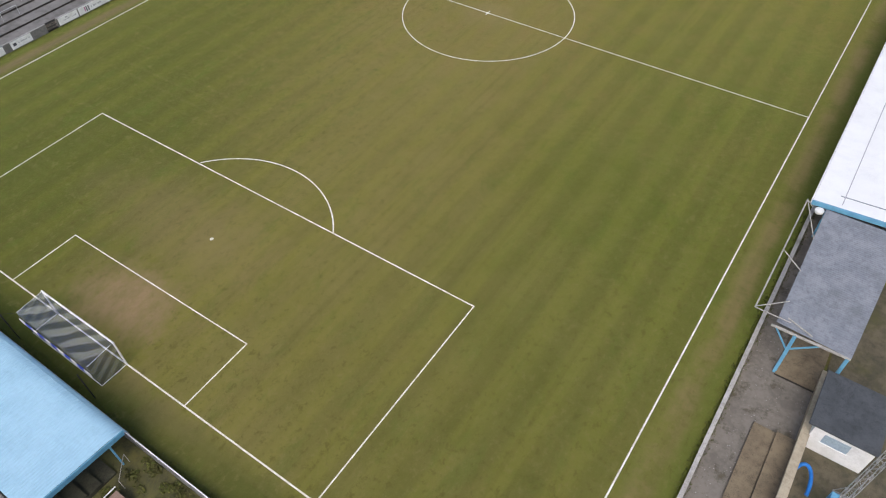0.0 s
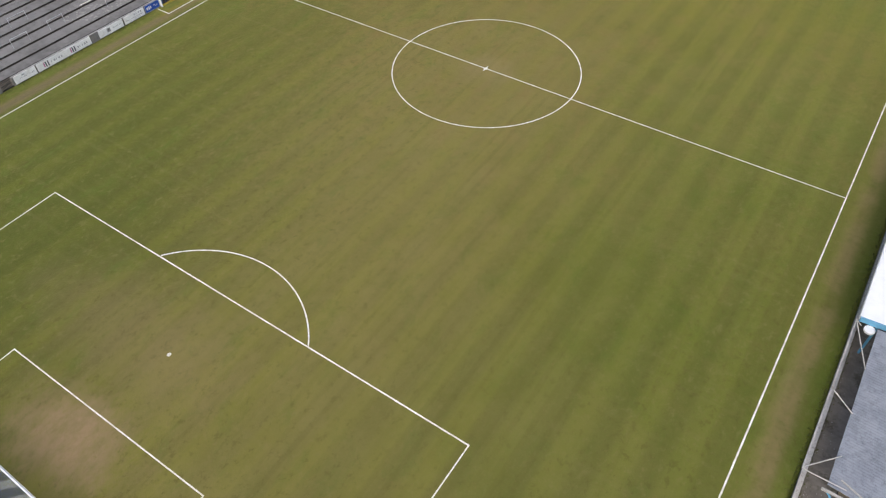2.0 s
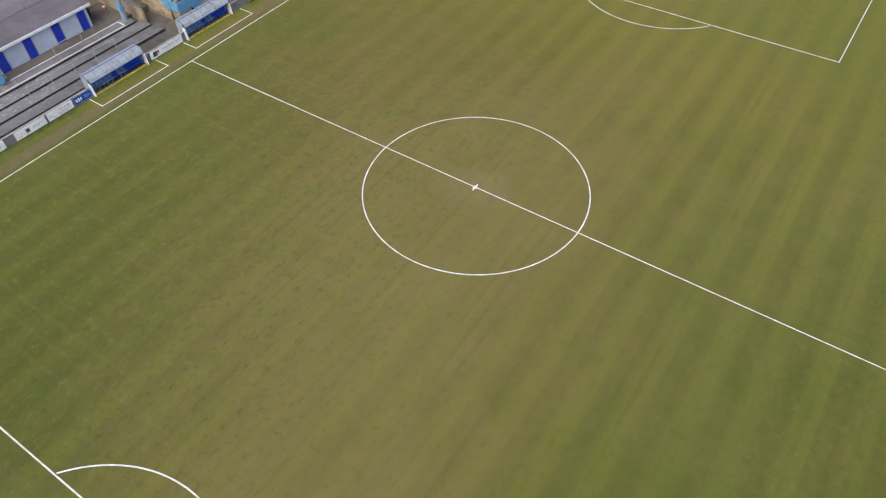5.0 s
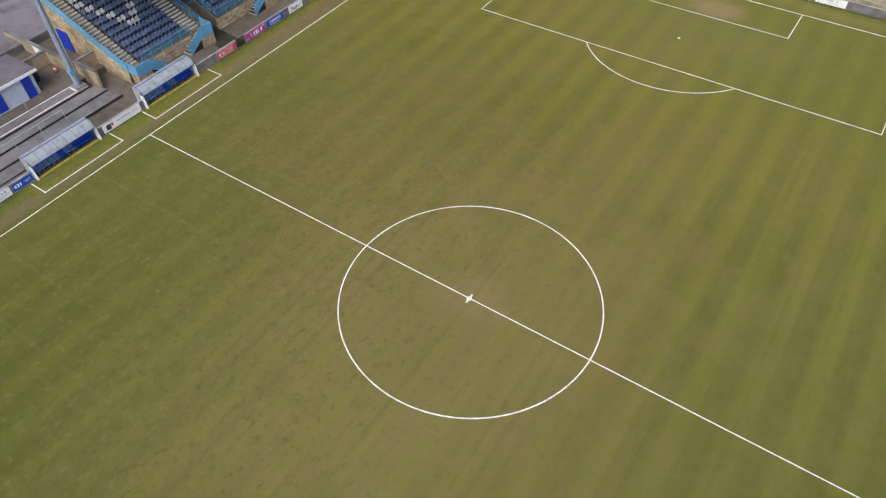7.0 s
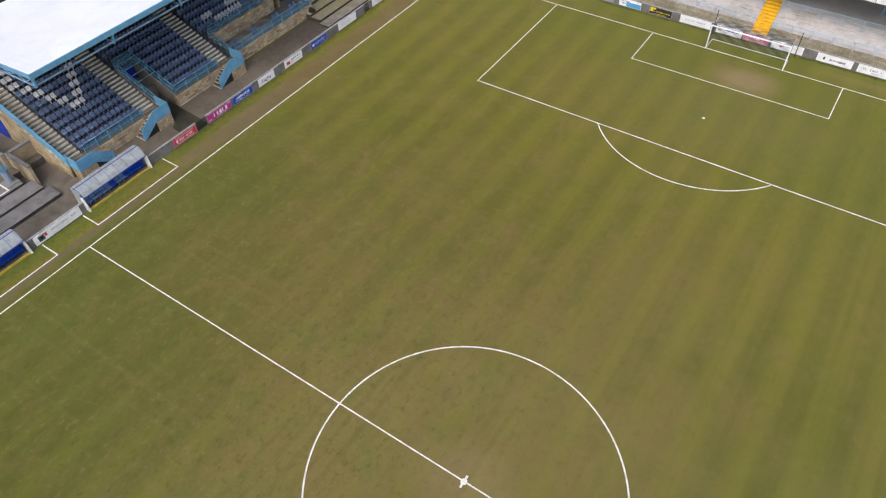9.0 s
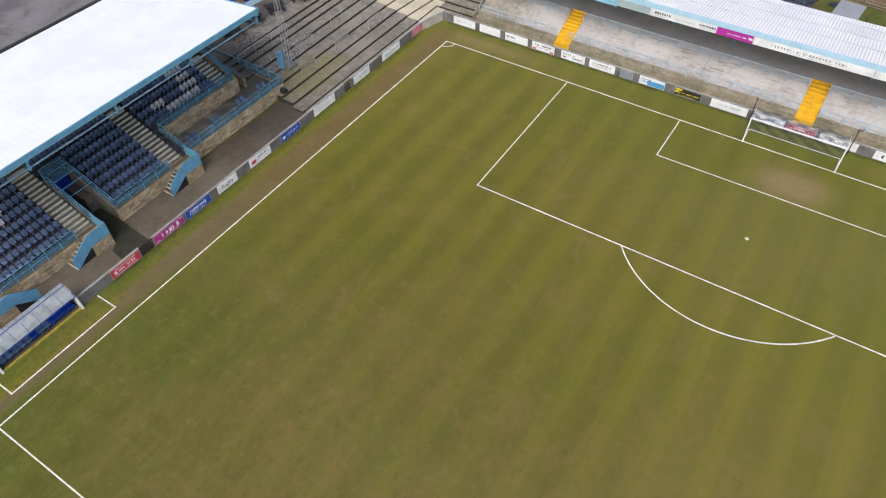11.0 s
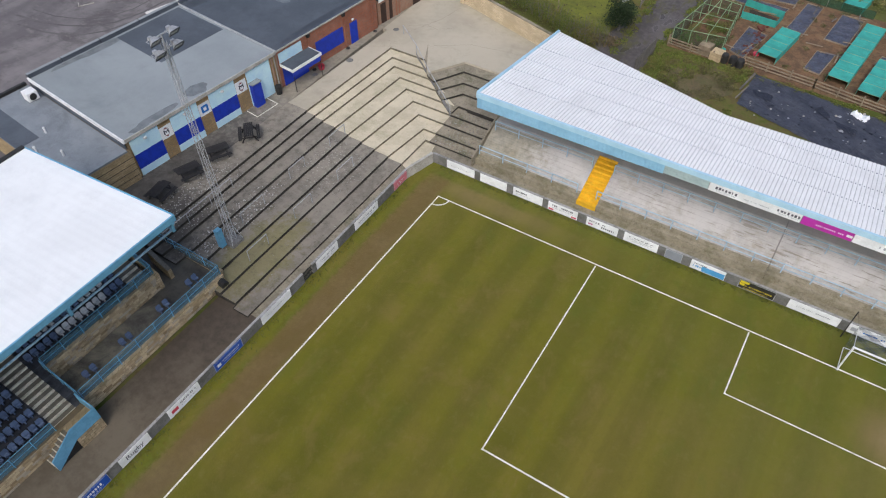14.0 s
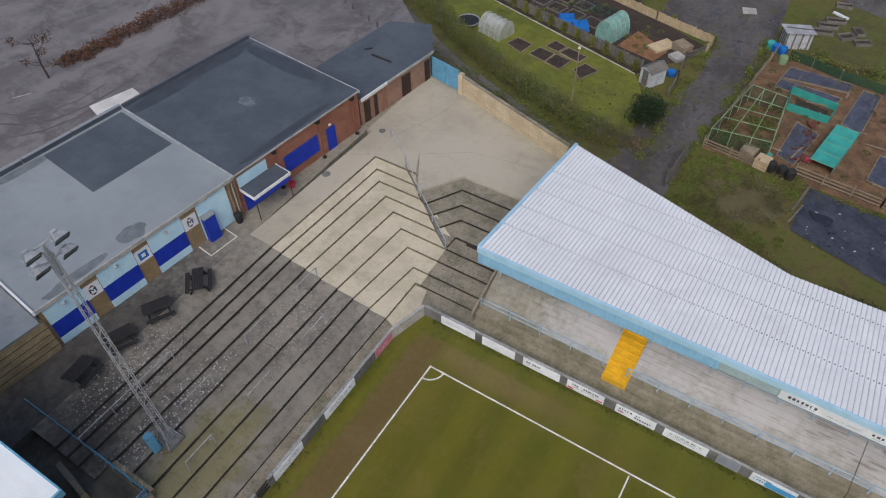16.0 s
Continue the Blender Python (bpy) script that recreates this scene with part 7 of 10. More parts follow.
ac = thing("air_conditioner", (*P2(-0.9, 11.5), 4.75), "white box air-conditioning unit on the annexe roof", "air conditioner")
part("casing", cbox(-1.5, -0.6, 11.0, 11.9, 4.8, 5.55), M_WHITE, ac, bevel=0.03)
f = part("fan_grille", G().lathe([(0.3, 0), (0.28, 0.03)], 0, 0, 16), M_BLACK, ac)
f.matrix_basis = Matrix.Translation((*P2(-1.05, 10.99), 5.17)) @ Matrix.Rotation(radians(90), 4, "Y")
f.matrix_parent_inverse = ac.matrix_basis.inverted()
part("back_parapet", cbox(-5.2, -0.3, 13.6, 13.9, 4.4, 5.0), M_BLACK, ra)


# picnic tables
def picnic_table(x, y, turn):
    t = thing("picnic_table", (0, 0, 0), "dark stained wooden picnic table with attached benches", "picnic table", "picnic tables")
    for k in range(5):
        part("top_board", G().box(-0.9, 0.9, -0.36 + k * 0.148, -0.36 + k * 0.148 + 0.135, 0.72, 0.76), M_TAR, t)
    for s in (-1, 1):
        for k in range(2):
            part("bench_board", G().box(-0.9, 0.9, s * 0.72 - 0.14 + k * 0.145, s * 0.72 - 0.14 + k * 0.145 + 0.13, 0.43, 0.47), M_TAR, t)
        part("crossbeam", G().box(s * 0.6 - 0.04, s * 0.6 + 0.04, -0.82, 0.82, 0.36, 0.43), M_TAR, t)
        for q in (-1, 1):
            part("leg", G().beam((s * 0.66, q * 0.62, 0.0), (s * 0.66, q * 0.25, 0.72), 0.04, 0.1), M_TAR, t)
    t.matrix_basis = pose(x, y, ZC, 0, 0, turn) @ Matrix.Scale(1.03, 4)
    return t


M_TAR = weathered("black_stained_timber", (0.030, 0.028, 0.027), (0.020, 0.019, 0.019), 3.0, 0.75, bump=0.2)
for x, y, a in ((-49.75, 97.4, -44), (-50.25, 94.3, 62), (-50.5, 91.4, 70), (-50.55, 88.6, 98)):
    picnic_table(x, y, a)

# gate and boundary wall
gate = thing("boundary_gate", (-48.0, 125.8, ZC), "pair of tall sky blue boarded gates, closed", "gate")
ga, gb = Vector((-49.7, 126.15)), Vector((-46.35, 125.45))
for k in range(2):
    a, b = ga.lerp(gb, k * 0.5 + 0.01), ga.lerp(gb, k * 0.5 + 0.49)
    lf = part("leaf", G().beam((*a, ZC + 1.15), (*b, ZC + 1.15), 0.05, 2.1), M_SKYBLUE, gate)
    for z in (0.2, 1.15, 2.1):
        part("ledge", G().beam((a.x + 0.02, a.y - 0.06, ZC + z), (b.x + 0.02, b.y - 0.06, ZC + z), 0.05, 0.12), M_SKYBLUE, lf)
wallb = thing("wall_boundary", (-40, 123.5, ZC), "tall honey-coloured brick boundary wall with a flat coping", "wall", kind="structure")
M_HONEY = masonry("honey_brick", (0.700, 0.590, 0.400), (0.590, 0.480, 0.310), (0.400, 0.335, 0.240), 0.44, 0.16, "both", 0.6, (0.46, 0.37, 0.235))
wa, wbv = Vector((-45.85, 125.25)), Vector((-34.2, 121.55))
nrm = Vector((0.303, 0.953)) * 0.23
part("wall_panel", G().prism([tuple(wa), tuple(wbv), tuple(wbv + nrm), tuple(wa + nrm)], 0.0, 3.55), M_HONEY, wallb)
part("coping", G().prism([tuple(wa - nrm * 0.15), tuple(wbv - nrm * 0.15), tuple(wbv + nrm * 1.15), tuple(wa + nrm * 1.15)], 3.553, 3.63), M_DIRTY, wallb)
part("pier", G().box(-46.3, -45.86, 125.1, 125.55, 0.5, 3.85), M_HONEY, wallb, bevel=0.02)

# ---- foliage helpers ----
def leaves(g, cx, cy, cz, rx, ry, rz, n, size, seed, shape=1.0):
    """A clump of small leaf blades scattered in an uneven ellipsoid."""
    q = random.Random(seed)
    for _ in range(n):
        while True:
            a, b, c = q.uniform(-1, 1), q.uniform(-1, 1), q.uniform(-1, 1)
            d = a * a + b * b + c * c
            if d < 1 and d > q.random() ** 2 * 0.8:
                break
        w = 1.0 + 0.35 * noise.noise(Vector((cx + a * 2, cy + b * 2, c * 2)))
        p = Vector((cx + a * rx * w, cy + b * ry * w, cz + c * rz * w))
        u = Vector((q.gauss(0, 1), q.gauss(0, 1), q.gauss(0, 0.6))).normalized()
        v = u.cross(Vector((q.gauss(0, 1), q.gauss(0, 1), q.gauss(0, 1)))).normalized()
        s = size * q.uniform(0.6, 1.4)
        g.face([p - u * s, p + v * s * 0.5, p + u * s, p - v * s * 0.5])
    return g


def leaf_material(name, a, b, c):
    m = Mat(name)
    col = m.mix(m.island, a, b)
    col = m.mix(m.noise(0.5, 4.0).above(0.45, 0.62) * 0.7, col, c)
    return m.done(col, 0.75, spec=0.2)


M_WEED = leaf_material("weed_leaves", (0.085, 0.105, 0.022), (0.150, 0.150, 0.036), (0.065, 0.060, 0.024))

# ---- north stand ----
M_NROOF = weathered("pale_corrugated_sheet", (0.895, 0.892, 0.880), (0.825, 0.822, 0.812), 0.35, 0.6, (0.670, 0.665, 0.650), 0.3, bump=0.1)
m = Mat("pale_terrace_concrete")
a, b, c = m.noise(0.4, 5.0, 0.6), m.noise(2.0, 6.0, 0.7), m.noise(10.0, 4.0, 0.7)
col = m.mix((a * 0.6 + b * 0.4).above(0.40, 0.62), (0.515, 0.497, 0.474), (0.424, 0.408, 0.387))
col = m.mix((m.noise(0.32, 6.0, 0.7) + b * 0.25).above(0.60, 0.80) * 0.6, col, (0.330, 0.290, 0.225))
# broken dark grooves along the step edges, crumbled spots, moss near the front and the west end
groove = m.noise(1.0, 4.0, 0.6, stretch=(0.55, 5.0, 5.0)).above(0.57, 0.64) * (m.noise(0.23, 4.0, 0.6) + c * 0.2).above(0.42, 0.66)
col = m.mix(groove * ((m.x + a * 8.0).above(-24.0, 2.0) * 0.42 + 0.2), col, (0.165, 0.135, 0.095))
col = m.mix((b * 0.5 + c * 0.5).above(0.60, 0.68) * 0.6, col, (0.20, 0.175, 0.14))
mossy = (m.y * -1.0 + a * 1.2 + b * 0.9).above(-105.9, -105.0).op("MAXIMUM", (m.x * -1.0 + a * 4.0 + b * 3.0).above(30.4, 34.0))
col = m.mix(mossy * 0.55, col, m.mix(b.above(0.4, 0.65), (0.270, 0.230, 0.130), (0.150, 0.138, 0.070)))
M_NTERR = m.done(col, 0.92, b * 0.5 + c * 0.5, 0.35, 0.0, 0.015, 0.25)
M_NFLOOR = weathered("grey_floor_screed", (0.470, 0.455, 0.440), (0.410, 0.396, 0.383), 0.5, 0.9, (0.33, 0.315, 0.30), 0.3, bump=0.1)
M_NLOW = weathered("mossy_terrace_front", (0.350, 0.310, 0.225), (0.240, 0.214, 0.145), 0.9, 0.95, (0.130, 0.124, 0.058), 0.5, bump=0.4)
M_YELLOW = weathered("yellow_step_paint", (0.837, 0.486, 0.014), (0.702, 0.405, 0.016), 1.5, 0.8, (0.472, 0.297, 0.068), 0.25, bump=0.1)
ns = thing("north_stand", (0, 111, 0), "covered terrace with pale corrugated roof and sky blue fascia", "grandstand")
NX0, NX1, NF = -33.2, 36.0, 106.0
part("walkway", G().box(-32.9, 36.5, 104.54, NF, -0.2, 0.05), M_NLOW, ns)
GAPS = [(-24.1, -22.5), (-0.85, 0.75), (22.0, 23.5)]
JOINT = (-9.72, -9.685)  # open expansion joint through all the steps
levels = [(NF + 0.36 * i, 0.60 + 0.185 * i) for i in range(10)]


def sloped_step(xa, xb, y, y1, z):
    """A shallow step; its front is sloped to soften the shade lines between steps."""
    k = [(y, -0.2), (y1, -0.2), (y1, z), (y + 0.31, z), (y + 0.02, z - 0.172), (y, z - 0.18)]
    g = G()
    g.v += [(xa, a, b) for a, b in k] + [(xb, a, b) for a, b in k]
    g.f += [tuple(range(6)), tuple(reversed(range(6, 12)))] + [(i, 6 + i, 6 + (i + 1) % 6, (i + 1) % 6) for i in range(6)]
    g.s += [0] * 8
    return g


for i, (y, z) in enumerate(levels):
    y1 = levels[i + 1][0] if i + 1 < len(levels) else 114.6
    xs = [NX0] + [v for gp in sorted(GAPS + [JOINT]) for v in gp] + [NX1]
    for xa, xb in zip(xs[::2], xs[1::2]):
        part("step", G().hexa([(xa, y, -0.2), (xb, y, -0.2), (xb, y1, -0.2), (xa, y1, -0.2), (xa, y + (0.24 if i > 1 else 0.05), z), (xb, y + (0.24 if i > 1 else 0.05), z), (xb, y1, z), (xa, y1, z)]) if i < 2 else sloped_step(xa, xb, y, y1, z), M_NFLOOR if i == 9 else M_NTERR if i > 1 else M_NLOW, ns)
for xa, xb in GAPS:
    sf = part("stair", G().box(xa + 0.03, xb - 0.03, NF + 0.5, NF + 0.9, -0.2, 0.3), M_YELLOW, ns, "bright yellow painted stair")
    for i in range(11):
        y = NF + 0.37 * i
        part("tread", G().box(xa + 0.004, xb - 0.004, y, y + 0.368 if i < 10 else 110.2, -0.2, 0.45 + 0.18 * i), M_YELLOW, sf)
    part("landing", G().box(xa + 0.004, xb - 0.004, 109.79, 114.6, -0.2, levels[-1][1]), M_NFLOOR, ns)


def north_rail(y, z, h, spans, gap):
    for a, b in spans:
        railing([(a, y, z), (b, y, z)], h, ns, None, gap, 0.045, M_NRAIL, True)


M_NRAIL = weathered("faded_pale_blue_paint", (0.40, 0.53, 0.62), (0.31, 0.43, 0.52), 1.5, 0.6, (0.22, 0.28, 0.31), 0.3, bump=0.05)
north_rail(NF + 0.5, 0.78, 0.88, ((-33.1, -24.35), (-22.75, -0.95), (0.8, 21.9)), 1.95)
north_rail(108.65, 1.89, 0.93, ((-32.85, -24.2), (-22.4, -0.95), (0.8, 21.9)), 1.95)
part("end_wall", G().hexa([(-33.35, 105.6, 0), (-33.21, 105.6, 0), (-33.21, 109.8, 0), (-33.35, 109.8, 0), (-33.35, 105.6, 0.95), (-33.21, 105.6, 0.95), (-33.21, 109.8, 2.6), (-33.35, 109.8, 2.6)]), M_DIRTY, ns)
part("end_wall", G().box(-33.35, -33.21, 109.8, 120.3, 0, 3.4), M_DIRTY, ns)
part("back_wall", G().prism([(-33.0, 120.1), (-16.7, 114.65), (36, 114.65), (36, 114.9), (-16.7, 114.9), (-33.0, 120.35)], 0.0, [4.4, 5.2, 5.2, 5.2, 5.2, 4.4]), M_CONC, ns)
part("back_floor", G().prism([(-33.0, 114.62), (-17.2, 114.62), (-33.0, 120.0)], -0.2, levels[-1][1] - 0.004), M_NFLOOR, ns)
zr = lambda y: 7.0 - 0.15 * (y - 106.1)
RY = 106.1
g = G()
n = int((NX1 + 33.15) / 0.27)
cols = []
for i in range(n):  # box ribs from front edge to skewed back edge; narrow valleys painted with shade
    x = -33.15 + 0.27 * i
    cols += [(x, 0.0, 1), (x + 0.05, 0.0, 1), (x + 0.075, 0.026, 0), (x + 0.245, 0.026, 0)]
for x, o, _ in cols:
    yb = 115.0 - (x + 16.7) * 0.337 if x < -16.7 else 115.0
    g.v += [(x, RY, zr(RY) + o), (x, yb, zr(yb) + o), (x, RY, zr(RY) + o - 0.02), (x, yb, zr(yb) + o - 0.02)]
for i in range(len(cols) - 1):
    k = 4 * i
    g.f += [(k, k + 4, k + 5, k + 1), (k + 2, k + 3, k + 7, k + 6), (k, k + 2, k + 6, k + 4), (k + 1, k + 5, k + 7, k + 3)]
    g.s += [1 if i % 4 == 0 else 0] * 4
M_VALLEY = weathered("shaded_roof_valley", (0.62, 0.62, 0.61), (0.50, 0.50, 0.49), 0.4, 0.8, bump=0.1)
nroof = part("roof_sheet", g, [M_NROOF, M_VALLEY], ns, "pale grey box-ribbed roof sheets with painted shade between the ribs")
for y, far in ((109.0, NX1), (111.3, NX1), (113.6, NX1), (116.2, -21.0)):
    gg = G()
    for i in range(int((far + 33.0) / 0.27)):
        gg.box(-33.15 + 0.27 * i + 0.12, -33.15 + 0.27 * i + 0.19, y - 0.035, y + 0.035, zr(y) + 0.03, zr(y) + 0.065)
    part("fixing_line", gg, M_HATCH, nroof, "line of roofing bolts", kind="stuff")
M_FASCIA = weathered("light_blue_sheet", (0.300, 0.540, 0.720), (0.245, 0.465, 0.640), 0.8, 0.5, (0.19, 0.36, 0.48), 0.25, bump=0.05)
M_EDGE = weathered("pale_blue_edge_sheet", (0.46, 0.67, 0.79), (0.39, 0.60, 0.73), 0.8, 0.5, (0.32, 0.50, 0.60), 0.25, bump=0.05)
part("verge", G().beam((-33.2, RY, zr(RY) + 0.02), (-33.2, 120.6, zr(120.6) + 0.02), 0.2, 0.2), M_EDGE, ns)
part("edge_trim", G().box(-33.25, NX1, RY - 0.14, RY + 0.03, 6.64, zr(RY) + 0.06), M_EDGE, ns)
part("fascia", G().sheet((-33.2, RY - 0.08, 5.72), (-18.4, RY - 0.08, 5.86), (-18.4, RY - 0.08, 6.68), (-33.2, RY - 0.08, 6.68), 0.28, 0.03), M_FASCIA, ns, "sky blue ribbed fascia")
part("fascia", G().box(-18.38, -15.3, RY - 0.1, RY - 0.05, 5.95, 6.66), weathered("pale_green_panel", (0.40, 0.50, 0.50), (0.34, 0.43, 0.43), 1.0, 0.6), ns, "faded pale green fascia panel")
part("fascia", G().box(22.0, NX1, RY - 0.1, RY - 0.05, 5.95, 6.66), M_SKYBLUE, ns)


def fascia_sign(x0, x1, base, prints, label):
    t = thing("fascia_sign", ((x0 + x1) / 2, RY - 0.12, 5.97), label, "sign", "fascia signs")
    part("panel", G().box(x0, x1, RY - 0.16, RY - 0.1, 5.97, 6.62), base, t)
    for mt, cx, wd, z, ht, n in prints:
        g = G()
        z, ht = 5.97 + (z - 5.08) * 0.74, ht * 0.8
        if n:
            letter_row(g, wd, ht, n, lambda gg, p, q, hh: gg.box(cx + p, cx + q, RY - 0.166, RY - 0.16, z - hh / 2, z + hh / 2))
        else:
            g.box(cx - wd / 2, cx + wd / 2, RY - 0.166, RY - 0.16, z - ht / 2, z + ht / 2)
        part("printing", g, mt, t, kind="stuff" if n else "")


M_MAGSIGN = weathered("magenta_sign_sheet", (0.46, 0.035, 0.36), (0.40, 0.03, 0.31), 1.5, 0.45, bump=0.02)
fascia_sign(-15.26, -9.34, M_BOARD, [(M_PRINT, -14.1, 1.5, 5.6, 0.27, 7), (M_PGREY, -14.1, 1.3, 5.3, 0.08, 14), (M_PGREY, -12.1, 1.6, 5.45, 0.1, 16), (M_PRINT, -10.1, 1.5, 5.6, 0.27, 7), (M_PGREY, -10.1, 1.3, 5.3, 0.08, 14)], "long white fascia sign with dark lettering")
fascia_sign(-9.3, -6.25, M_MAGSIGN, [(M_BOARD, -7.6, 1.7, 5.5, 0.13, 14), (M_BOARD, -6.45, 0.35, 5.55, 0.25, 0)], "magenta fascia sign with white lettering")
fascia_sign(-6.21, 3.2, M_BOARD, [(M_PGREY, -2.0, 6.5, 5.55, 0.26, 26), (M_PGREY, -1.5, 4.0, 5.25, 0.08, 34)], "long white fascia sign with grey lettering")
fascia_sign(3.25, 8.5, M_BOARD, [(M_PGREY, 6.0, 3.0, 5.5, 0.2, 14)], "white fascia sign with grey lettering")
fascia_sign(8.55, 14.0, M_BOARD, [(M_PRINT, 11.0, 3.0, 5.5, 0.22, 12)], "white fascia sign with dark lettering")
for x in (-32.5, -26.5, -20.5, -14.5, -8.5, -2.5, 3.5, 9.5, 15.5, 21.5, 27.5, 33.5):
    part("rafter", G().beam((x, RY, zr(RY) - 0.2), (x, 114.6, zr(114.6) - 0.2), 0.12, 0.28), M_SKYBLUE, ns)
    part("column", G().beam((x, 112.0, 2.2), (x, 112.0, zr(112) - 0.3), 0.16, 0.16), M_SKYBLUE, ns)

# ---- east side: white-roofed stand, grey lean-to, walkway, huts ----
es = thing("east_stand", (40, 55, 0), "side stand with a flat white roof and sky blue edge", "grandstand")
EX0, EX1, EY0, EY1 = 36.45, 44.5, 35.55, 76.0
part("roof_sheet", G().hexa([(EX0, EY0, 3.45), (EX1, EY0, 4.0), (EX1, EY1, 4.0), (EX0, EY1, 3.45), (EX0, EY0, 3.6), (EX1, EY0, 4.15), (EX1, EY1, 4.15), (EX0, EY1, 3.6)]), M_ROOFWHITE, es, "flat white roof", bevel=0.02)
part("edge_beam", G().beam((EX0, EY0 - 0.06, 3.45), (EX1, EY0 - 0.06, 4.0), 0.12, 0.36), M_SKYBLUE, es)
part("edge_beam", G().box(EX0 - 0.08, EX0 - 0.01, EY0, EY1, 3.3, 3.62), M_WHITE, es)
part("roof_seam", G().beam((38.3, EY0 + 0.4, 3.745), (38.3, EY1, 3.745), 0.06, 0.03), M_PGREY, es)
part("roof_seam", G().beam((38.0, EY0 + 1.3, 3.72), (EX1, EY0 + 1.3, 4.165), 0.08, 0.03), M_HATCH, es)
for y in range(36, 76, 6):
    part("post", G().beam((37.6, y, 0.0), (37.6, y, 3.5), 0.14, 0.14), M_SKYBLUE, es)
    part("post", G().beam((44.0, y, 0.0), (44.0, y, 3.9), 0.14, 0.14), M_SKYBLUE, es)
for k in range(6):
    part("step", G().box(38.6 + k, 39.6 + k, EY0, EY1, -0.1, 0.2 + 0.2 * k), M_CONC, es)
part("back_wall", G().box(44.3, 44.5, EY0, EY1, 0, 3.9), M_STONE, es)
dish = thing("roof_lamp", (37.0, 35.3, 3.3), "white round lamp under the corner of the white roof", "lamp")
part("bowl", G().lathe([(0.08, 0.0), (0.3, 0.12), (0.33, 0.3), (0.1, 0.34)], 37.15, 35.1, 14), M_WHITE, dish).location.z += 3.0

lean = thing("lean_to_roof", (39.6, 29, 0), "grey corrugated fibre-cement lean-to roof on sky blue posts", "shelter")
part("roof_sheet", G().sheet((37.5, 35.2, 3.5), (37.5, 23.55, 3.5), (41.9, 23.2, 3.55), (42.6, 35.2, 3.55), 0.18, 0.016), M_ROOFGREY, lean, "grey corrugated roof sheet")
part("roof_beam", G().box(37.3, 41.9, 23.15, 23.27, 3.38, 3.5), M_COPING, lean)
for x, y in ((38.75, 22.75), (41.75, 23.1)):
    part("post", G().beam((x, y, 0.0), (x, 23.2, 3.42), 0.2, 0.2), M_SKYBLUE, lean)
part("brace", G().beam((38.75, 22.95, 2.1), (37.6, 23.2, 3.42), 0.08, 0.08), M_SKYBLUE, lean)
part("brace", G().beam((38.75, 22.95, 2.3), (40.2, 23.2, 3.42), 0.08, 0.08), M_SKYBLUE, lean)
part("loose_strip", G().beam((38.0, 24.1, 3.62), (39.6, 23.5, 3.62), 0.08, 0.05), M_COPING, lean)
frame_ = thing("goalpost_frame", (36.1, 29, 0), "old white rail frame fixed along the front of the lean-to", "frame")
part("front_rail", G().tube([(36.05, 23.2, 4.3), (36.12, 34.5, 4.3)], 0.05, 8), M_COPING, frame_)
for a, b in (((36.05, 23.2, 4.3), (38.2, 23.25, 4.25)), ((36.08, 28.9, 4.3), (37.6, 28.4, 3.55)), ((36.05, 23.3, 4.3), (37.7, 25.5, 3.55)), ((36.12, 34.5, 4.3), (37.5, 31.8, 3.55)), ((36.12, 34.5, 4.3), (36.6, 34.9, 3.55))):
    part("stay", G().tube([a, b], 0.035, 6), M_COPING, frame_)
m = Mat("speckled_tarmac")
a, b, c = m.noise(0.5, 5.0, 0.6), m.noise(3.0, 6.0, 0.7), m.noise(14.0, 4.0, 0.7)
col = m.mix((a * 0.6 + b * 0.4).above(0.4, 0.62), (0.215, 0.193, 0.162), (0.150, 0.134, 0.112))
col = m.mix(m.cells(4.2).above(0.16, 0.10) * b.above(0.42, 0.6), col, (0.42, 0.40, 0.37))
col = m.mix((m.noise(0.9, 6.0, 0.7) + c * 0.2).above(0.62, 0.76) * 0.7, col, (0.072, 0.066, 0.036))
M_SPECK = m.done(col, 0.93, b * 0.5 + c * 0.5, 0.45, 0.0, 0.02, 0.3)
solid("pavement_east", G().box(36.98, 41.2, -3.2, 104.3, -0.2, 0.03), M_SPECK, "dark tarmac walkway along the side of the pitch", "pavement")
eterr = thing("terrace_east", (40, 10, 0), "low worn concrete terrace steps beside the walkway", "terrace", kind="structure")
M_EARTHY = weathered("earthy_concrete", (0.225, 0.18, 0.115), (0.165, 0.13, 0.085), 0.7, 0.95, (0.09, 0.075, 0.05), 0.5, bump=0.35)
for k in range(4):
    y0, y1 = -3.0 + k * 5.36, -3.0 + (k + 1) * 5.36
    part("step", G().box(38.8, 40.1, y0 + 0.004, y1 - 0.004, -0.1, 0.2, 0, 1), [M_RISER, M_EARTHY], eterr)
    part("step", G().box(40.104, 41.2, y0 + 0.004, y1 - 0.004, -0.1, 0.38, 0, 1), [M_RISER, M_EARTHY], eterr)
part("step", G().box(38.8, 41.3, 22.5, 35.3, -0.1, 0.2, 0, 1), [M_RISER, M_EARTHY], eterr)
wall_er = thing("wall_east_rear", (41.3, 15, 0), "weathered buff stone wall behind the side terrace", "wall", kind="structure")
part("wall_panel", G().box(41.2, 41.5, -3.2, 23.5, -0.1, 1.15), M_RENDER, wall_er)
part("coping", G().box(41.1, 41.6, -3.2, 23.5, 1.153, 1.28), weathered("buff_coping", (0.46, 0.40, 0.29), (0.36, 0.31, 0.22), 0.8, 0.9, (0.22, 0.19, 0.13), 0.4, bump=0.25), wall_er)
shed = thing("white_hut", (43, 20.5, 0), "white rendered hut with dark felt roof and one small window", "hut")
part("wall", G().box(41.55, 44.75, 18.6, 22.4, 0.0, 2.5), M_WHITE, shed, bevel=0.03)
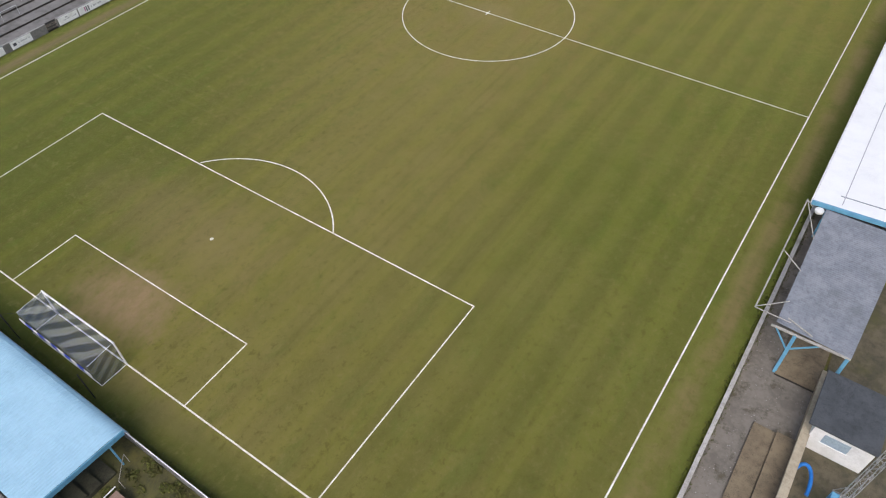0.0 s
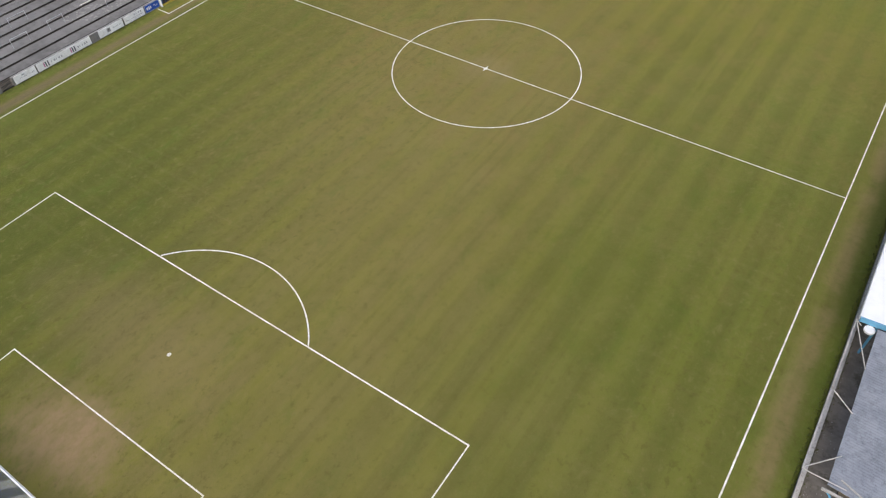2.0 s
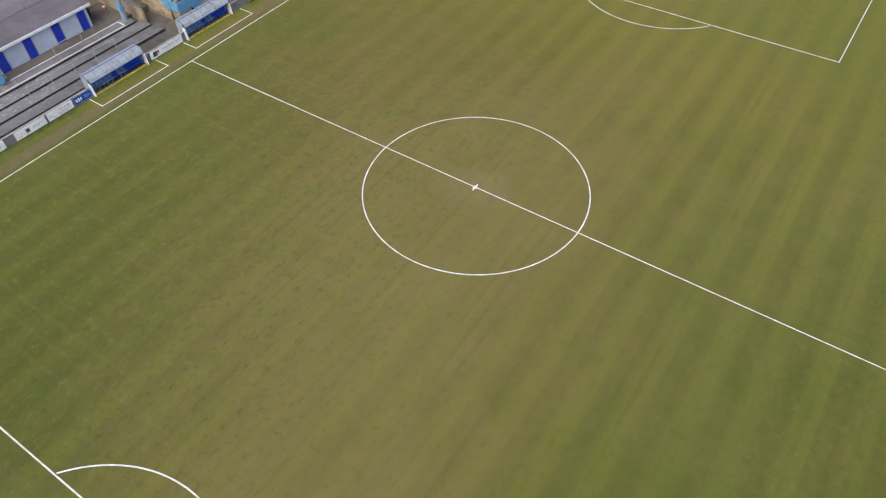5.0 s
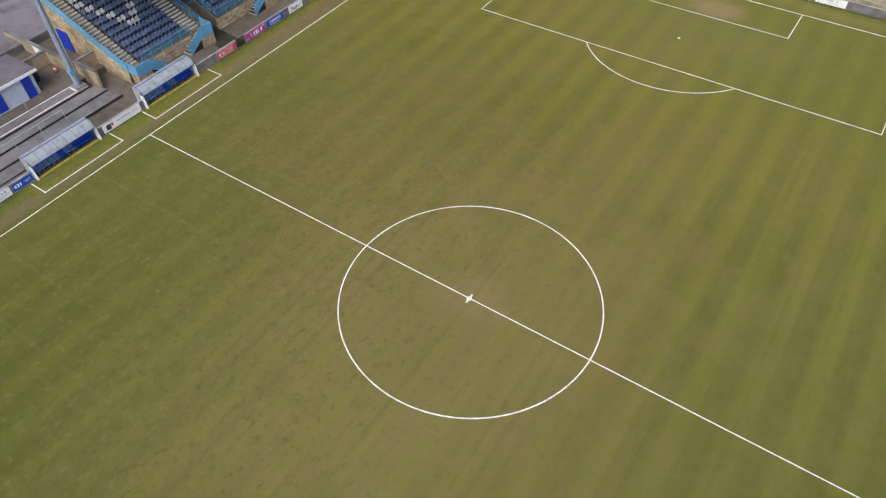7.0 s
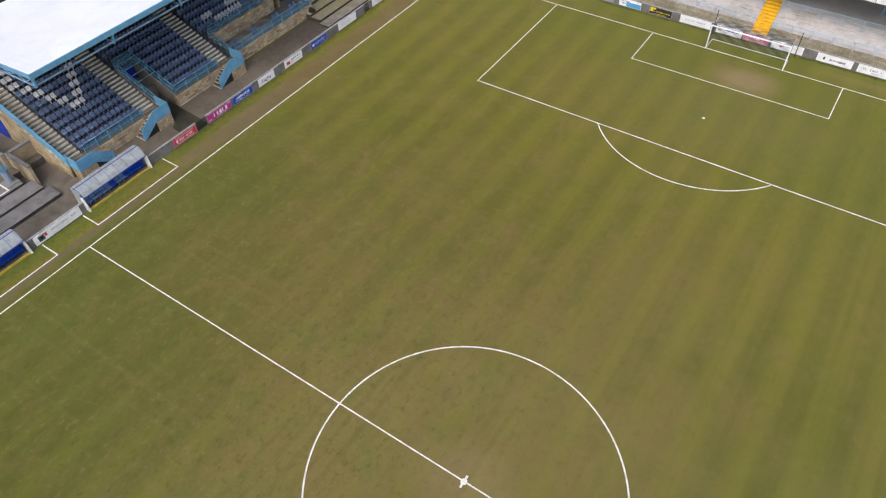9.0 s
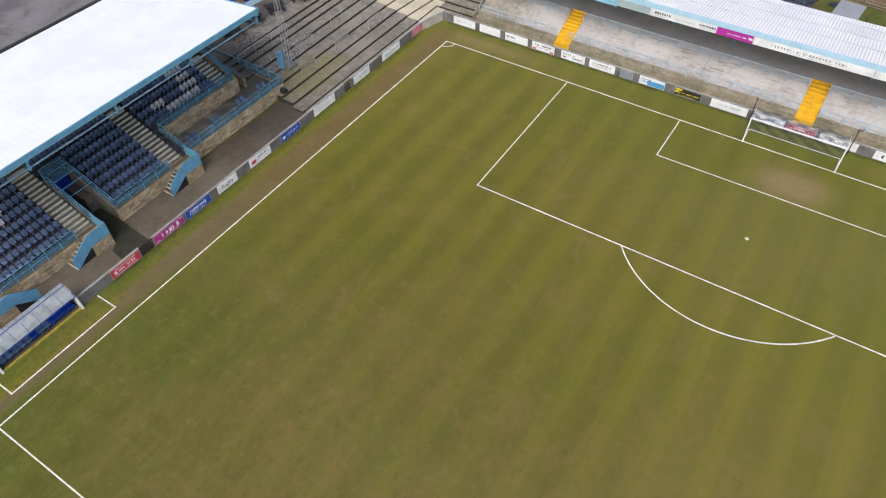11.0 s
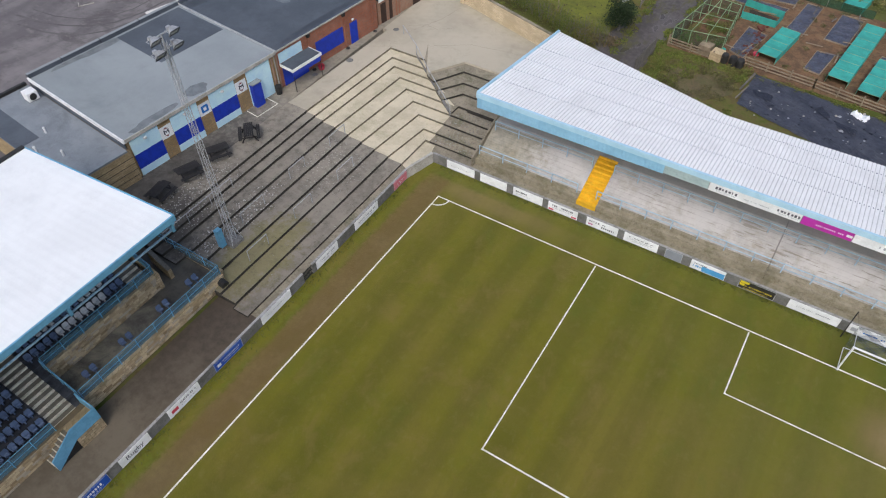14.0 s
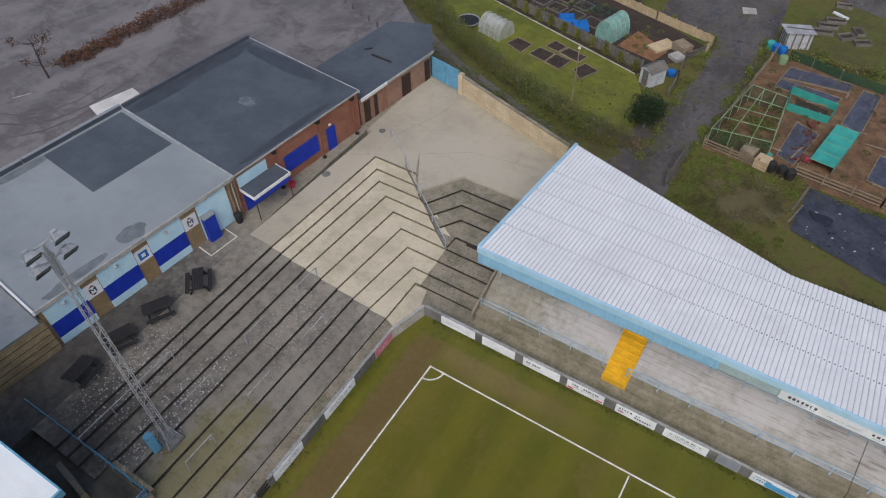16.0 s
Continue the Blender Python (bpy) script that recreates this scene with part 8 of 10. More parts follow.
M_ROOFDK = weathered("wrinkled_felt", (0.085, 0.092, 0.098), (0.062, 0.068, 0.073), 0.7, 0.8, (0.04, 0.043, 0.047), 0.45, bump=0.3)
part("roof", G().hexa([(41.15, 18.4, 2.5), (44.85, 18.4, 2.45), (44.85, 22.55, 2.45), (41.15, 22.55, 2.5), (41.15, 18.4, 2.62), (44.85, 18.4, 2.57), (44.85, 22.55, 2.57), (41.15, 22.55, 2.62)]), M_ROOFDK, shed, "dark grey felt roof with wrinkles", bevel=0.02)
wd = part("window", G().box(42.2, 43.6, 18.56, 18.6, 1.2, 2.0), weathered("blue_grey_board", (0.36, 0.45, 0.52), (0.31, 0.39, 0.45), 2.0, 0.4), shed, "blue-grey boarded window")
part("window_sill", G().box(42.12, 43.68, 18.5, 18.575, 1.12, 1.196), M_WHITE, wd)
hose = thing("blue_pipe", (42.3, 16.5, 0), "coil of thick bright blue water pipe lying on the ground", "pipe")
part("pipe", G().tube([(42.0 + 0.55 * math.cos(a), 15.6 + 1.3 * math.sin(a), 0.6 + 0.35 * math.sin(a)) for a in [0.15 * k - 0.2 for k in range(20)]], 0.11, 10), M_BCYAN, hose)
yard2 = solid("ground_yard", G().box(41.5, 60, -3.2, 34, -0.2, 0.0), weathered("stony_earth", (0.135, 0.115, 0.075), (0.075, 0.068, 0.045), 0.6, 0.95, (0.085, 0.085, 0.03), 0.5, bump=0.6), "stony earth yard behind the side wall", "ground")
lattice_mast(44.3, 16.3, 0.0, 15.5, False, (-0.7, -0.9), "slim galvanised lattice mast standing in the yard behind the hut")

# ---- south end ----
M_MOSSY = weathered("dark_mossy_step", (0.062, 0.060, 0.038), (0.042, 0.040, 0.027), 0.8, 0.9, (0.028, 0.03, 0.018), 0.5, bump=0.4)
ss = thing("south_stand", (0, -7, 0), "low stand behind the goal with a pale blue corrugated roof", "grandstand")
SX0, SX1 = -20.0, 9.35
g = G()
curve = [(-9.5, 3.2), (-4.6, 2.86), (-4.1, 2.79), (-3.75, 2.64), (-3.52, 2.42), (-3.44, 2.15)]  # the sheets bend down along the front
ribs = int((SX1 - SX0) / 0.1)
for i in range(ribs + 1):
    lift = 0.035 * (i % 2)
    g.v += [(SX0 + (SX1 - SX0) * i / ribs, y + lift * (0.0 if y < -4.3 else 0.7), z + lift) for y, z in curve]
k = len(curve)
for i in range(ribs):
    for j in range(k - 1):
        g.f.append((i * k + j, (i + 1) * k + j, (i + 1) * k + j + 1, i * k + j + 1))
        g.s.append(0)
part("roof_sheet", g, weathered("pale_blue_sheet", (0.40, 0.62, 0.75), (0.36, 0.57, 0.70), 0.6, 0.5, (0.28, 0.46, 0.57), 0.2, bump=0.05), ss, "pale blue corrugated roof, bent down along its front")
for k in range(24):
    part("verge_bracket", G().box(SX1 + 0.062, SX1 + 0.09, -9.4 + k * 0.24, -9.34 + k * 0.24, 2.86 - 0.07 * k * 0.24, 3.18 - 0.07 * k * 0.24), M_SKYBLUE, ss)
part("verge", G().beam((SX1 + 0.03, -3.6, 2.58), (SX1 + 0.03, -9.5, 3.03), 0.06, 0.4), M_SKYBLUE, ss)
part("front_edge", G().box(SX0, SX1 + 0.06, -3.46, -3.40, 2.08, 2.17), M_COPING, ss)
for x in (SX1 - 0.15, 4.0, -1.5, -7.0, -12.5, -18):
    part("post", G().beam((x, -4.6, 0.0), (x, -4.6, 2.6), 0.1, 0.1), M_SKYBLUE, ss)
    part("post", G().beam((x, -9.2, 0.0), (x, -9.2, 3.0), 0.1, 0.1), M_SKYBLUE, ss)
for k in range(5):
    part("step", G().box(SX0, SX1, -5.2 - 0.9 * (k + 1), -5.2 - 0.9 * k, -0.1, 0.2 + 0.18 * k), M_MOSSY, ss)
part("back_wall", G().box(SX0, SX1, -9.8, -9.6, 0, 3.0), M_CONC, ss)
railing([(10.5, -5.5, 0.05), (9.4, -4.3, 0.05)], 1.0, ss, None, 1.6, 0.022, M_COPING, False)
solid("pavement_south", G().box(-37, 41, -12, -3.41, -0.2, 0.02), weathered("dank_mossy_ground", (0.105, 0.100, 0.034), (0.052, 0.050, 0.026), 0.5, 0.9, (0.150, 0.135, 0.034), 0.5, grain=8.0, bump=0.6), "dank mossy concrete and weeds behind the south wall", "pavement")
wg = G()
for k in range(60):
    leaves(wg, rnd.uniform(9.8, 17.0), rnd.uniform(-6.8, -3.7), 0.12, rnd.uniform(0.25, 0.6), rnd.uniform(0.2, 0.4), 0.22, 70, 0.08, 2000 + k)
solid("corner_weeds", wg, M_WEED, "mossy green weeds on the dank ground behind the wall", "weeds", kind="stuff")
bk = thing("brick_base", (11.3, -6.6, 0), "low red brick base with a white rail on top", "wall")
part("bricks", G().box(10.6, 11.9, -8.0, -5.9, 0.0, 0.7), M_BRICKR, bk)
part("rail", G().tube([(10.5, -5.8, 0.9), (10.5, -8.1, 0.9)], 0.04, 6), M_WHITE, bk)

# ---- beyond the ground: car park, lane, gardens ----
CP = G().prism([(-110, 40), (-54.2, 40), (-54.2, 84), (-65.5, 104), (-63.5, 119), (-56.5, 119), (-55.8, 128.4), (-52.2, 129.9), (-70, 145), (-110, 160)], -0.2, 1.5)
solid("car_park", CP, M_ASPH2, "patchy worn tarmac car park behind the club house", "car park")
strip = thing("concrete_apron", (-68, 105.5, 1.5), "pale concrete apron against the back of the club house", "paving", kind="structure")
part("slab", G().prism([(-73.4, 107.0), (-66.6, 105.0), (-66.0, 109.6), (-72.3, 110.9)], 1.4, 1.58), weathered("pale_new_concrete", (0.66, 0.64, 0.60), (0.54, 0.52, 0.49), 0.8, 0.9, bump=0.2, mottle=0.1), strip)


M_HEDGE = leaf_material("hedge_leaves", (0.085, 0.115, 0.026), (0.185, 0.200, 0.050), (0.175, 0.135, 0.055))
M_CON = leaf_material("golden_conifer_leaves", (0.150, 0.160, 0.024), (0.210, 0.190, 0.036), (0.110, 0.130, 0.022))
M_TUFT = leaf_material("rough_grass_blades", (0.105, 0.150, 0.022), (0.185, 0.195, 0.045), (0.140, 0.110, 0.048))
M_SCRUB = leaf_material("dry_scrub", (0.104, 0.099, 0.037), (0.177, 0.151, 0.068), (0.062, 0.068, 0.021))
M_REDSHRUB = leaf_material("red_brown_twigs", (0.169, 0.075, 0.044), (0.111, 0.055, 0.036), (0.130, 0.086, 0.052))
M_EVERG = leaf_material("evergreen_leaves", (0.020, 0.036, 0.016), (0.040, 0.060, 0.024), (0.028, 0.040, 0.018))
M_LAWN = weathered("mossy_lawn", (0.172, 0.182, 0.024), (0.116, 0.130, 0.020), 0.3, 0.95, (0.092, 0.084, 0.030), 0.4, grain=9.0, bump=0.5)
M_SOIL = weathered("garden_soil", (0.060, 0.046, 0.036), (0.040, 0.031, 0.025), 0.8, 0.95, (0.085, 0.060, 0.038), 0.4, grain=9.0, bump=0.6)
M_BARK = weathered("brown_bark_mulch", (0.195, 0.112, 0.058), (0.110, 0.066, 0.038), 0.8, 0.95, (0.250, 0.175, 0.090), 0.4, grain=9.0, bump=0.6)
M_MULCH = weathered("orange_bark_mulch", (0.285, 0.145, 0.066), (0.190, 0.098, 0.048), 0.8, 0.95, (0.13, 0.075, 0.042), 0.4, grain=9.0, bump=0.6)
M_PLASTIC = weathered("black_plastic_sheeting", (0.064, 0.068, 0.088), (0.036, 0.039, 0.053), 0.7, 0.45, (0.110, 0.114, 0.132), 0.4, grain=5.0, bump=0.7, mottle=0.5)
M_SHEET = weathered("dark_ground_sheet", (0.094, 0.101, 0.136), (0.056, 0.062, 0.088), 0.9, 0.5, (0.082, 0.074, 0.066), 0.45, grain=5.0, bump=0.6, mottle=0.5)
M_WOOD = weathered("weathered_timber", (0.351, 0.275, 0.182), (0.257, 0.199, 0.135), 1.4, 0.85, (0.164, 0.129, 0.094), 0.4, bump=0.3, vary=0.35)
M_WOODP = weathered("pale_new_timber", (0.598, 0.468, 0.280), (0.494, 0.377, 0.221), 1.4, 0.85, bump=0.25, vary=0.3)
M_WOODG = weathered("grey_timber", (0.232, 0.210, 0.183), (0.166, 0.150, 0.133), 1.6, 0.9, (0.099, 0.094, 0.083), 0.4, bump=0.3, vary=0.4)
M_TEAL = weathered("teal_netting", (0.063, 0.378, 0.315), (0.049, 0.301, 0.252), 0.9, 0.8, bump=0.1)
M_GNET = weathered("green_netting_frame", (0.27, 0.36, 0.20), (0.20, 0.28, 0.15), 1.0, 0.8, bump=0.1)
M_SHEETD = weathered("black_plastic_scrap", (0.030, 0.033, 0.048), (0.022, 0.024, 0.034), 1.5, 0.5, bump=0.3)
m = Mat("wet_gravel_lane")
a, b, c = m.noise(0.35, 6.0, 0.65, stretch=(1.0, 0.45, 1.0)), m.noise(2.0, 6.0, 0.7), m.noise(9.0, 4.0, 0.7)
col = m.mix((a * 0.6 + b * 0.4).above(0.40, 0.60), (0.128, 0.114, 0.108), (0.070, 0.062, 0.060))
col = m.mix((m.noise(0.5, 6.0, 0.7, stretch=(1.2, 0.5, 1.0)) + c * 0.15).above(0.60, 0.74) * 0.8, col, (0.092, 0.090, 0.030))
col = m.mix(c.above(0.5, 0.75) * 0.25, col, (0.035, 0.032, 0.033))
puddle = (m.noise(0.55, 3.0, 0.5, stretch=(1.0, 0.5, 1.0)) + b * 0.1).above(0.66, 0.70)
M_LANE = m.done(col, puddle * -0.7 + 0.92, (b * 0.5 + c * 0.5) * (puddle * -1.0 + 1.0), 0.6, 0.0, 0.03, 0.3)

M_VERGE = weathered("rough_verge_grass", (0.108, 0.116, 0.025), (0.084, 0.078, 0.025), 0.5, 0.95, (0.085, 0.068, 0.034), 0.5, grain=7.0, bump=0.7)
m = Mat("green_plastic_mesh")
m.done((0.035, 0.10, 0.055), 0.8)
tr = m.t.nodes.new("ShaderNodeBsdfTransparent")
mx = m.t.nodes.new("ShaderNodeMixShader")
mx.inputs[0].default_value = 0.55
m.t.links.new(m.b.outputs[0], mx.inputs[1])
m.t.links.new(tr.outputs[0], mx.inputs[2])
m.t.links.new(mx.outputs[0], m.t.nodes["Material Output"].inputs[0])
M_MESHGREEN = m.m
# hedge and verge along the boundary
lane_line = [(-65.5, 142.2), (-57.6, 137.4), (-51.6, 133.9), (-45.7, 131.1), (-39.8, 128.9), (-35, 127.2), (-31.5, 127.2)]
M_PATH = weathered("mossy_tarmac_path", (0.150, 0.140, 0.128), (0.105, 0.098, 0.088), 0.6, 0.92, (0.080, 0.080, 0.048), 0.45, grain=12.0, bump=0.3)
solid("lane_path", G().prism([(-70, 139.5), (-56, 131.2), (-50, 127.6), (-44, 126.0), (-33.5, 122.6), (-34.0, 126.0), (-38.3, 127.6), (-42.1, 129.0), (-46.2, 130.6), (-49.9, 132.0), (-54.0, 134.2), (-68.0, 142.6)], -0.2, 0.02), M_PATH, "narrow tarmac path between the boundary wall and the hedge", "path")
hedge = thing("hedge", (-48, 132, 0), "long unkempt green and brown hedge beside the boundary path", "hedge")
g = G()
for k, ((xa, ya), (xb, yb)) in enumerate(zip(lane_line, lane_line[1:])):
    n = int(math.hypot(xb - xa, yb - ya) / 0.8)
    for i in range(n):
        f = i / n
        x, y = xa + (xb - xa) * f, ya + (yb - ya) * f
        h = 1.4 + 0.35 * noise.noise(Vector((x * 0.6, y * 0.6, 3)))
        leaves(g, x + 0.25, y + 0.75, h * 0.7, 1.2, 1.15, h, 620, 0.085, 1000 + 40 * k + i)
part("foliage", g, M_HEDGE, hedge)
g = G()
rh = random.Random(5)
for k, ((xa, ya), (xb, yb)) in enumerate(zip(lane_line, lane_line[1:])):
    for i in range(26):
        f = rh.random()
        x, y = xa + (xb - xa) * f + 0.3 + rh.uniform(-0.5, 0.5), ya + (yb - ya) * f + 0.9 + rh.uniform(-0.5, 0.5)
        for q in range(3):
            g.tube([(x, y, 0), (x + rh.uniform(-0.4, 0.4), y + rh.uniform(-0.4, 0.4), rh.uniform(1.5, 2.5))], 0.03, 4, r2=0.01)
part("undergrowth", g, M_WOODG, hedge, "bare grey twigs standing out of the hedge", kind="stuff")


def scrub(name, label, spots, mat_, size=0.12, n=80, kind="stuff", cat="scrub"):
    g = G()
    for i, (x, y, z, rx, ry, rz) in enumerate(spots):
        leaves(g, x, y, z, rx, ry, rz, int(n * rx * ry + 30), size, 300 + i * 7 + int(abs(x)))
    return solid(name, g, mat_, label, cat, kind=kind)


rs = random.Random(11)
scrub("bramble_scrub", "tangled dry brambles and weeds behind the north stand", [(x, (121.9 - (x + 33) * 0.235 if x < -16 else 117.9) + rs.uniform(0.4, 2.6), 0.25, rs.uniform(0.5, 1.1), rs.uniform(0.5, 0.9), rs.uniform(0.2, 0.55)) for x in [rs.uniform(-32, -8) for _ in range(150)]], M_SCRUB, 0.09, 150)
scrub("verge_weeds", "straggling weeds along the foot of the boundary path", [(x, y, 0.15, 0.6, 0.5, 0.25) for x, y in [(-56 + k * 0.62, 131.5 - k * 0.24 + rs.uniform(-0.5, 0.5) + (1.9 if k > 8 else 1.5)) for k in range(36)]], M_HEDGE, 0.1)
scrub("red_shrub_bed", "bare red-brown shrubs in a bed across the car park", [(-80.9 + k * 0.06 + rs.uniform(-0.5, 0.5), 110.3 + k * 0.5, 1.8, 0.95, 0.8, 0.4 + 0.03 * k) for k in range(34)], M_REDSHRUB, 0.12, 170, cat="shrubs")
bed = thing("planter_kerb", (-80.4, 104.5, 1.5), "white kerb round the end of the shrub bed", "kerb", kind="structure")
part("kerb", G().tube([(-79.6, 105.6, 1.55), (-80.4, 104.2, 1.55), (-81.0, 104.7, 1.55)], 0.045, 6), M_COPING, bed)

M_BRANCH = weathered("dark_bark", (0.075, 0.055, 0.045), (0.05, 0.038, 0.032), 2.0, 0.9, bump=0.4)
tree = thing("small_tree", (-80.4, 108.0, 1.5), "small nearly bare tree with a few brown leaves", "tree")
g = G()
g.tube([(-80.4, 108.0, 1.4), (-80.45, 107.95, 2.9), (-80.5, 108.05, 4.2), (-80.4, 108.0, 5.6)], 0.11, 7, r2=0.03)
part("trunk", g, M_BRANCH, tree)
gl = G()
rt = random.Random(3)
for k in range(13):
    a, z = rt.uniform(0, math.tau), rt.uniform(2.6, 5.2)
    e = Vector((-80.45 + math.cos(a) * rt.uniform(0.7, 1.5), 108.0 + math.sin(a) * rt.uniform(0.7, 1.5), z + rt.uniform(0.5, 1.1)))
    g = G().tube([(-80.45, 108.0, z), tuple((e + Vector((-80.45, 108.0, z - 0.2))) / 2), tuple(e)], 0.035, 5, r2=0.01)
    part("limb", g, M_BRANCH, tree)
    leaves(gl, *e, 0.45, 0.45, 0.35, 34, 0.09, 70 + k)
part("crown", gl, leaf_material("brown_leaves", (0.10, 0.05, 0.028), (0.06, 0.038, 0.024), (0.08, 0.05, 0.03)), tree)
tyre = G()
for track, w in (([(-84.6, 99.8), (-81.3, 100.1), (-78.6, 101.0), (-76.4, 102.2), (-74.6, 104.1), (-73.7, 106.9), (-73.5, 110.3), (-73.7, 112.8)], 0.13), ([(-82.9, 98.7), (-79.5, 99.1), (-77.1, 99.8), (-75.5, 100.8), (-74.0, 102.6), (-73.1, 105.3), (-72.9, 108.3)], 0.11), ([(-84.0, 101.4), (-81.0, 101.7), (-78.2, 102.7), (-76.2, 104.2), (-75.1, 107.0), (-75.0, 110.0)], 0.08)):
    P = [Vector(p) for p in track]
    edge = []
    for i, p in enumerate(P):
        d = (P[min(i + 1, len(P) - 1)] - P[max(i - 1, 0)]).normalized()
        edge.append((p + Vector((-d.y, d.x)) * w, p - Vector((-d.y, d.x)) * w))
    for (a, b), (c, d) in zip(edge, edge[1:]):
        tyre.prism([tuple(b), tuple(d), tuple(c), tuple(a)], 1.49, 1.506)
solid("tyre_marks", tyre, weathered("dark_rubber_marks", (0.105, 0.098, 0.098), (0.135, 0.125, 0.124), 0.8, 0.95, bump=0.3), "dark curved tyre marks on the tarmac", "marks")
post_row = thing("post_fence", (-62, 133, 1.5), "row of short dark timber posts edging the car park", "fence")
for k in range(7):
    x, y = -59.4 - k * 1.45, 131.0 + k * 0.55
    part("post", G().box(x - 0.08, x + 0.08, y - 0.08, y + 0.08, 0.6, 2.2), M_WOODG, post_row, bevel=0.01)


def evergreen(x, y, r, h):
    t = thing("evergreen_bush", (x, y, 0), "dense dark green evergreen bush by the lane", "bush")
    part("trunk", G().tube([(x, y, 0), (x, y, h * 0.6)], 0.12, 7, r2=0.05), M_WOODG, t)
    for k in range(7):
        a = k * 0.9
        part("limb", G().tube([(x, y, h * 0.2), (x + math.cos(a) * r * 0.6, y + math.sin(a) * r * 0.6, h * 0.55)], 0.05, 5, r2=0.015), M_WOODG, t)
    g = G()
    q = random.Random(4)
    for k in range(26):
        a, rr, z = q.uniform(0, math.tau), r * q.uniform(0.1, 0.75), h * q.uniform(0.25, 0.85)
        leaves(g, x + rr * math.cos(a), y + rr * math.sin(a), z, r * 0.42, r * 0.42, r * 0.42, 210, 0.09, 500 + k)
    part("crown", g, M_EVERG, t)


evergreen(-31.2, 131.5, 1.75, 3.8)
scrub("twig_heap", "heap of pale brown cut twigs at the end of the hedge", [(-32.6 + 0.5 * k, 128.8 + rs.uniform(-0.5, 0.6), 0.4, 0.7, 0.6, 0.5) for k in range(5)], leaf_material("cut_twigs", (0.21, 0.165, 0.095), (0.13, 0.10, 0.06), (0.17, 0.13, 0.08)), 0.14, 260, cat="twigs")
solid("verge", G().prism([(-33.2, 124.02), (-31.5, 127.2), (-33.4, 128.4), (-39.6, 130.2), (-51.4, 135.0), (-57.4, 138.4), (-67, 144), (-68.0, 142.62), (-54.0, 134.22), (-49.9, 132.02), (-46.2, 130.62), (-42.1, 129.02), (-38.3, 127.62), (-34.0, 126.02)], -0.2, 0.017), M_VERGE, "rough grass verge between the path and the hedge", "verge")
rg = random.Random(21)
scrub("verge_grass", "coarse tufts of grass along the verge", [(-36 - 0.48 * k, 126.3 + 0.215 * k + 0.0022 * k * k + rg.uniform(-0.5, 0.7), 0.05, 0.5, 0.4, 0.14) for k in range(44)], M_TUFT, 0.09, 150, cat="grass")

# lawn garden
solid("lawn", G().prism([(-70, 146.5), (-57, 138.2), (-50, 134.0), (-43, 130.8), (-36, 128.6), (-31.9, 130.0), (-32.3, 134.8), (-35.0, 139.0), (-54.5, 147.0)], -0.2, 0.015), M_LAWN, "mossy yellow-green garden lawn", "lawn")
solid("lane_road", G().prism([(-33.0, 121.5), (-26.6, 121.5), (-26.6, 130.0), (-26.3, 134.5), (-25.6, 140.0), (-25.0, 150.0), (-26.5, 170), (-37.5, 170), (-36.9, 150.5), (-30.1, 148.4), (-29.6, 141.5), (-31.0, 134.0), (-32.5, 128)], -0.2, 0.012), M_LANE, "dark wet gravel lane with grassy patches", "road")
solid("allotment_soil", G().prism([(-26.0, 131.4), (-4.6, 130.6), (-4.3, 152), (-24.0, 152), (-25.4, 140)], -0.2, 0.016), M_BARK, "brown soil and bark paths between the allotment beds", "soil")
solid("far_lawn", G().prism([(-22.6, 149.2), (-18.2, 148.0), (-5.0, 146.9), (-5.0, 158), (-20.8, 163), (-24.6, 154)], -0.2, 0.019), M_VERGE, "rough olive and brown grass beyond the beds", "lawn")
solid("far_plot_soil", G().prism([(-54.0, 147.4), (-34.6, 139.6), (-32.5, 142.5), (-30.4, 146.8), (-36.8, 149.6), (-47, 160), (-60, 160)], -0.2, 0.017), M_SOIL, "dark dug soil of the allotment behind the fence", "soil")
solid("mulch_plot", G().prism([(-38.3, 142.6), (-34.2, 141.7), (-33.6, 144.0), (-37.5, 146.3)], -0.1, 0.03), M_MULCH, "orange-brown bark mulch bed", "soil")

# weed-proof sheets and beds
def wrinkled(a, b, c, d, nx, ny, z, amp, seed):
    """A sheet laid loosely over four corners, with folds and ragged edges."""
    g = G()
    a, b, c, d = (Vector((*p, 0)) for p in (a, b, c, d))
    for i in range(nx + 1):
        for j in range(ny + 1):
            p = a.lerp(b, i / nx).lerp(d.lerp(c, i / nx), j / ny)
            hgt = amp * (0.6 + noise.noise(Vector((p.x * 1.3, p.y * 1.3, seed))) + 0.6 * noise.noise(Vector((p.x * 3.7, p.y * 3.7, seed))))
            if i in (0, nx) or j in (0, ny):
                hgt, p = 0.0, p + Vector((rs.uniform(-0.07, 0.07), rs.uniform(-0.07, 0.07), 0))
            g.v.append((p.x, p.y, z + max(0.0, hgt)))
    for i in range(nx):
        for j in range(ny):
            k = i * (ny + 1) + j
            g.f.append((k, k + ny + 1, k + ny + 2, k + 1))
            g.s.append(0)
    return g


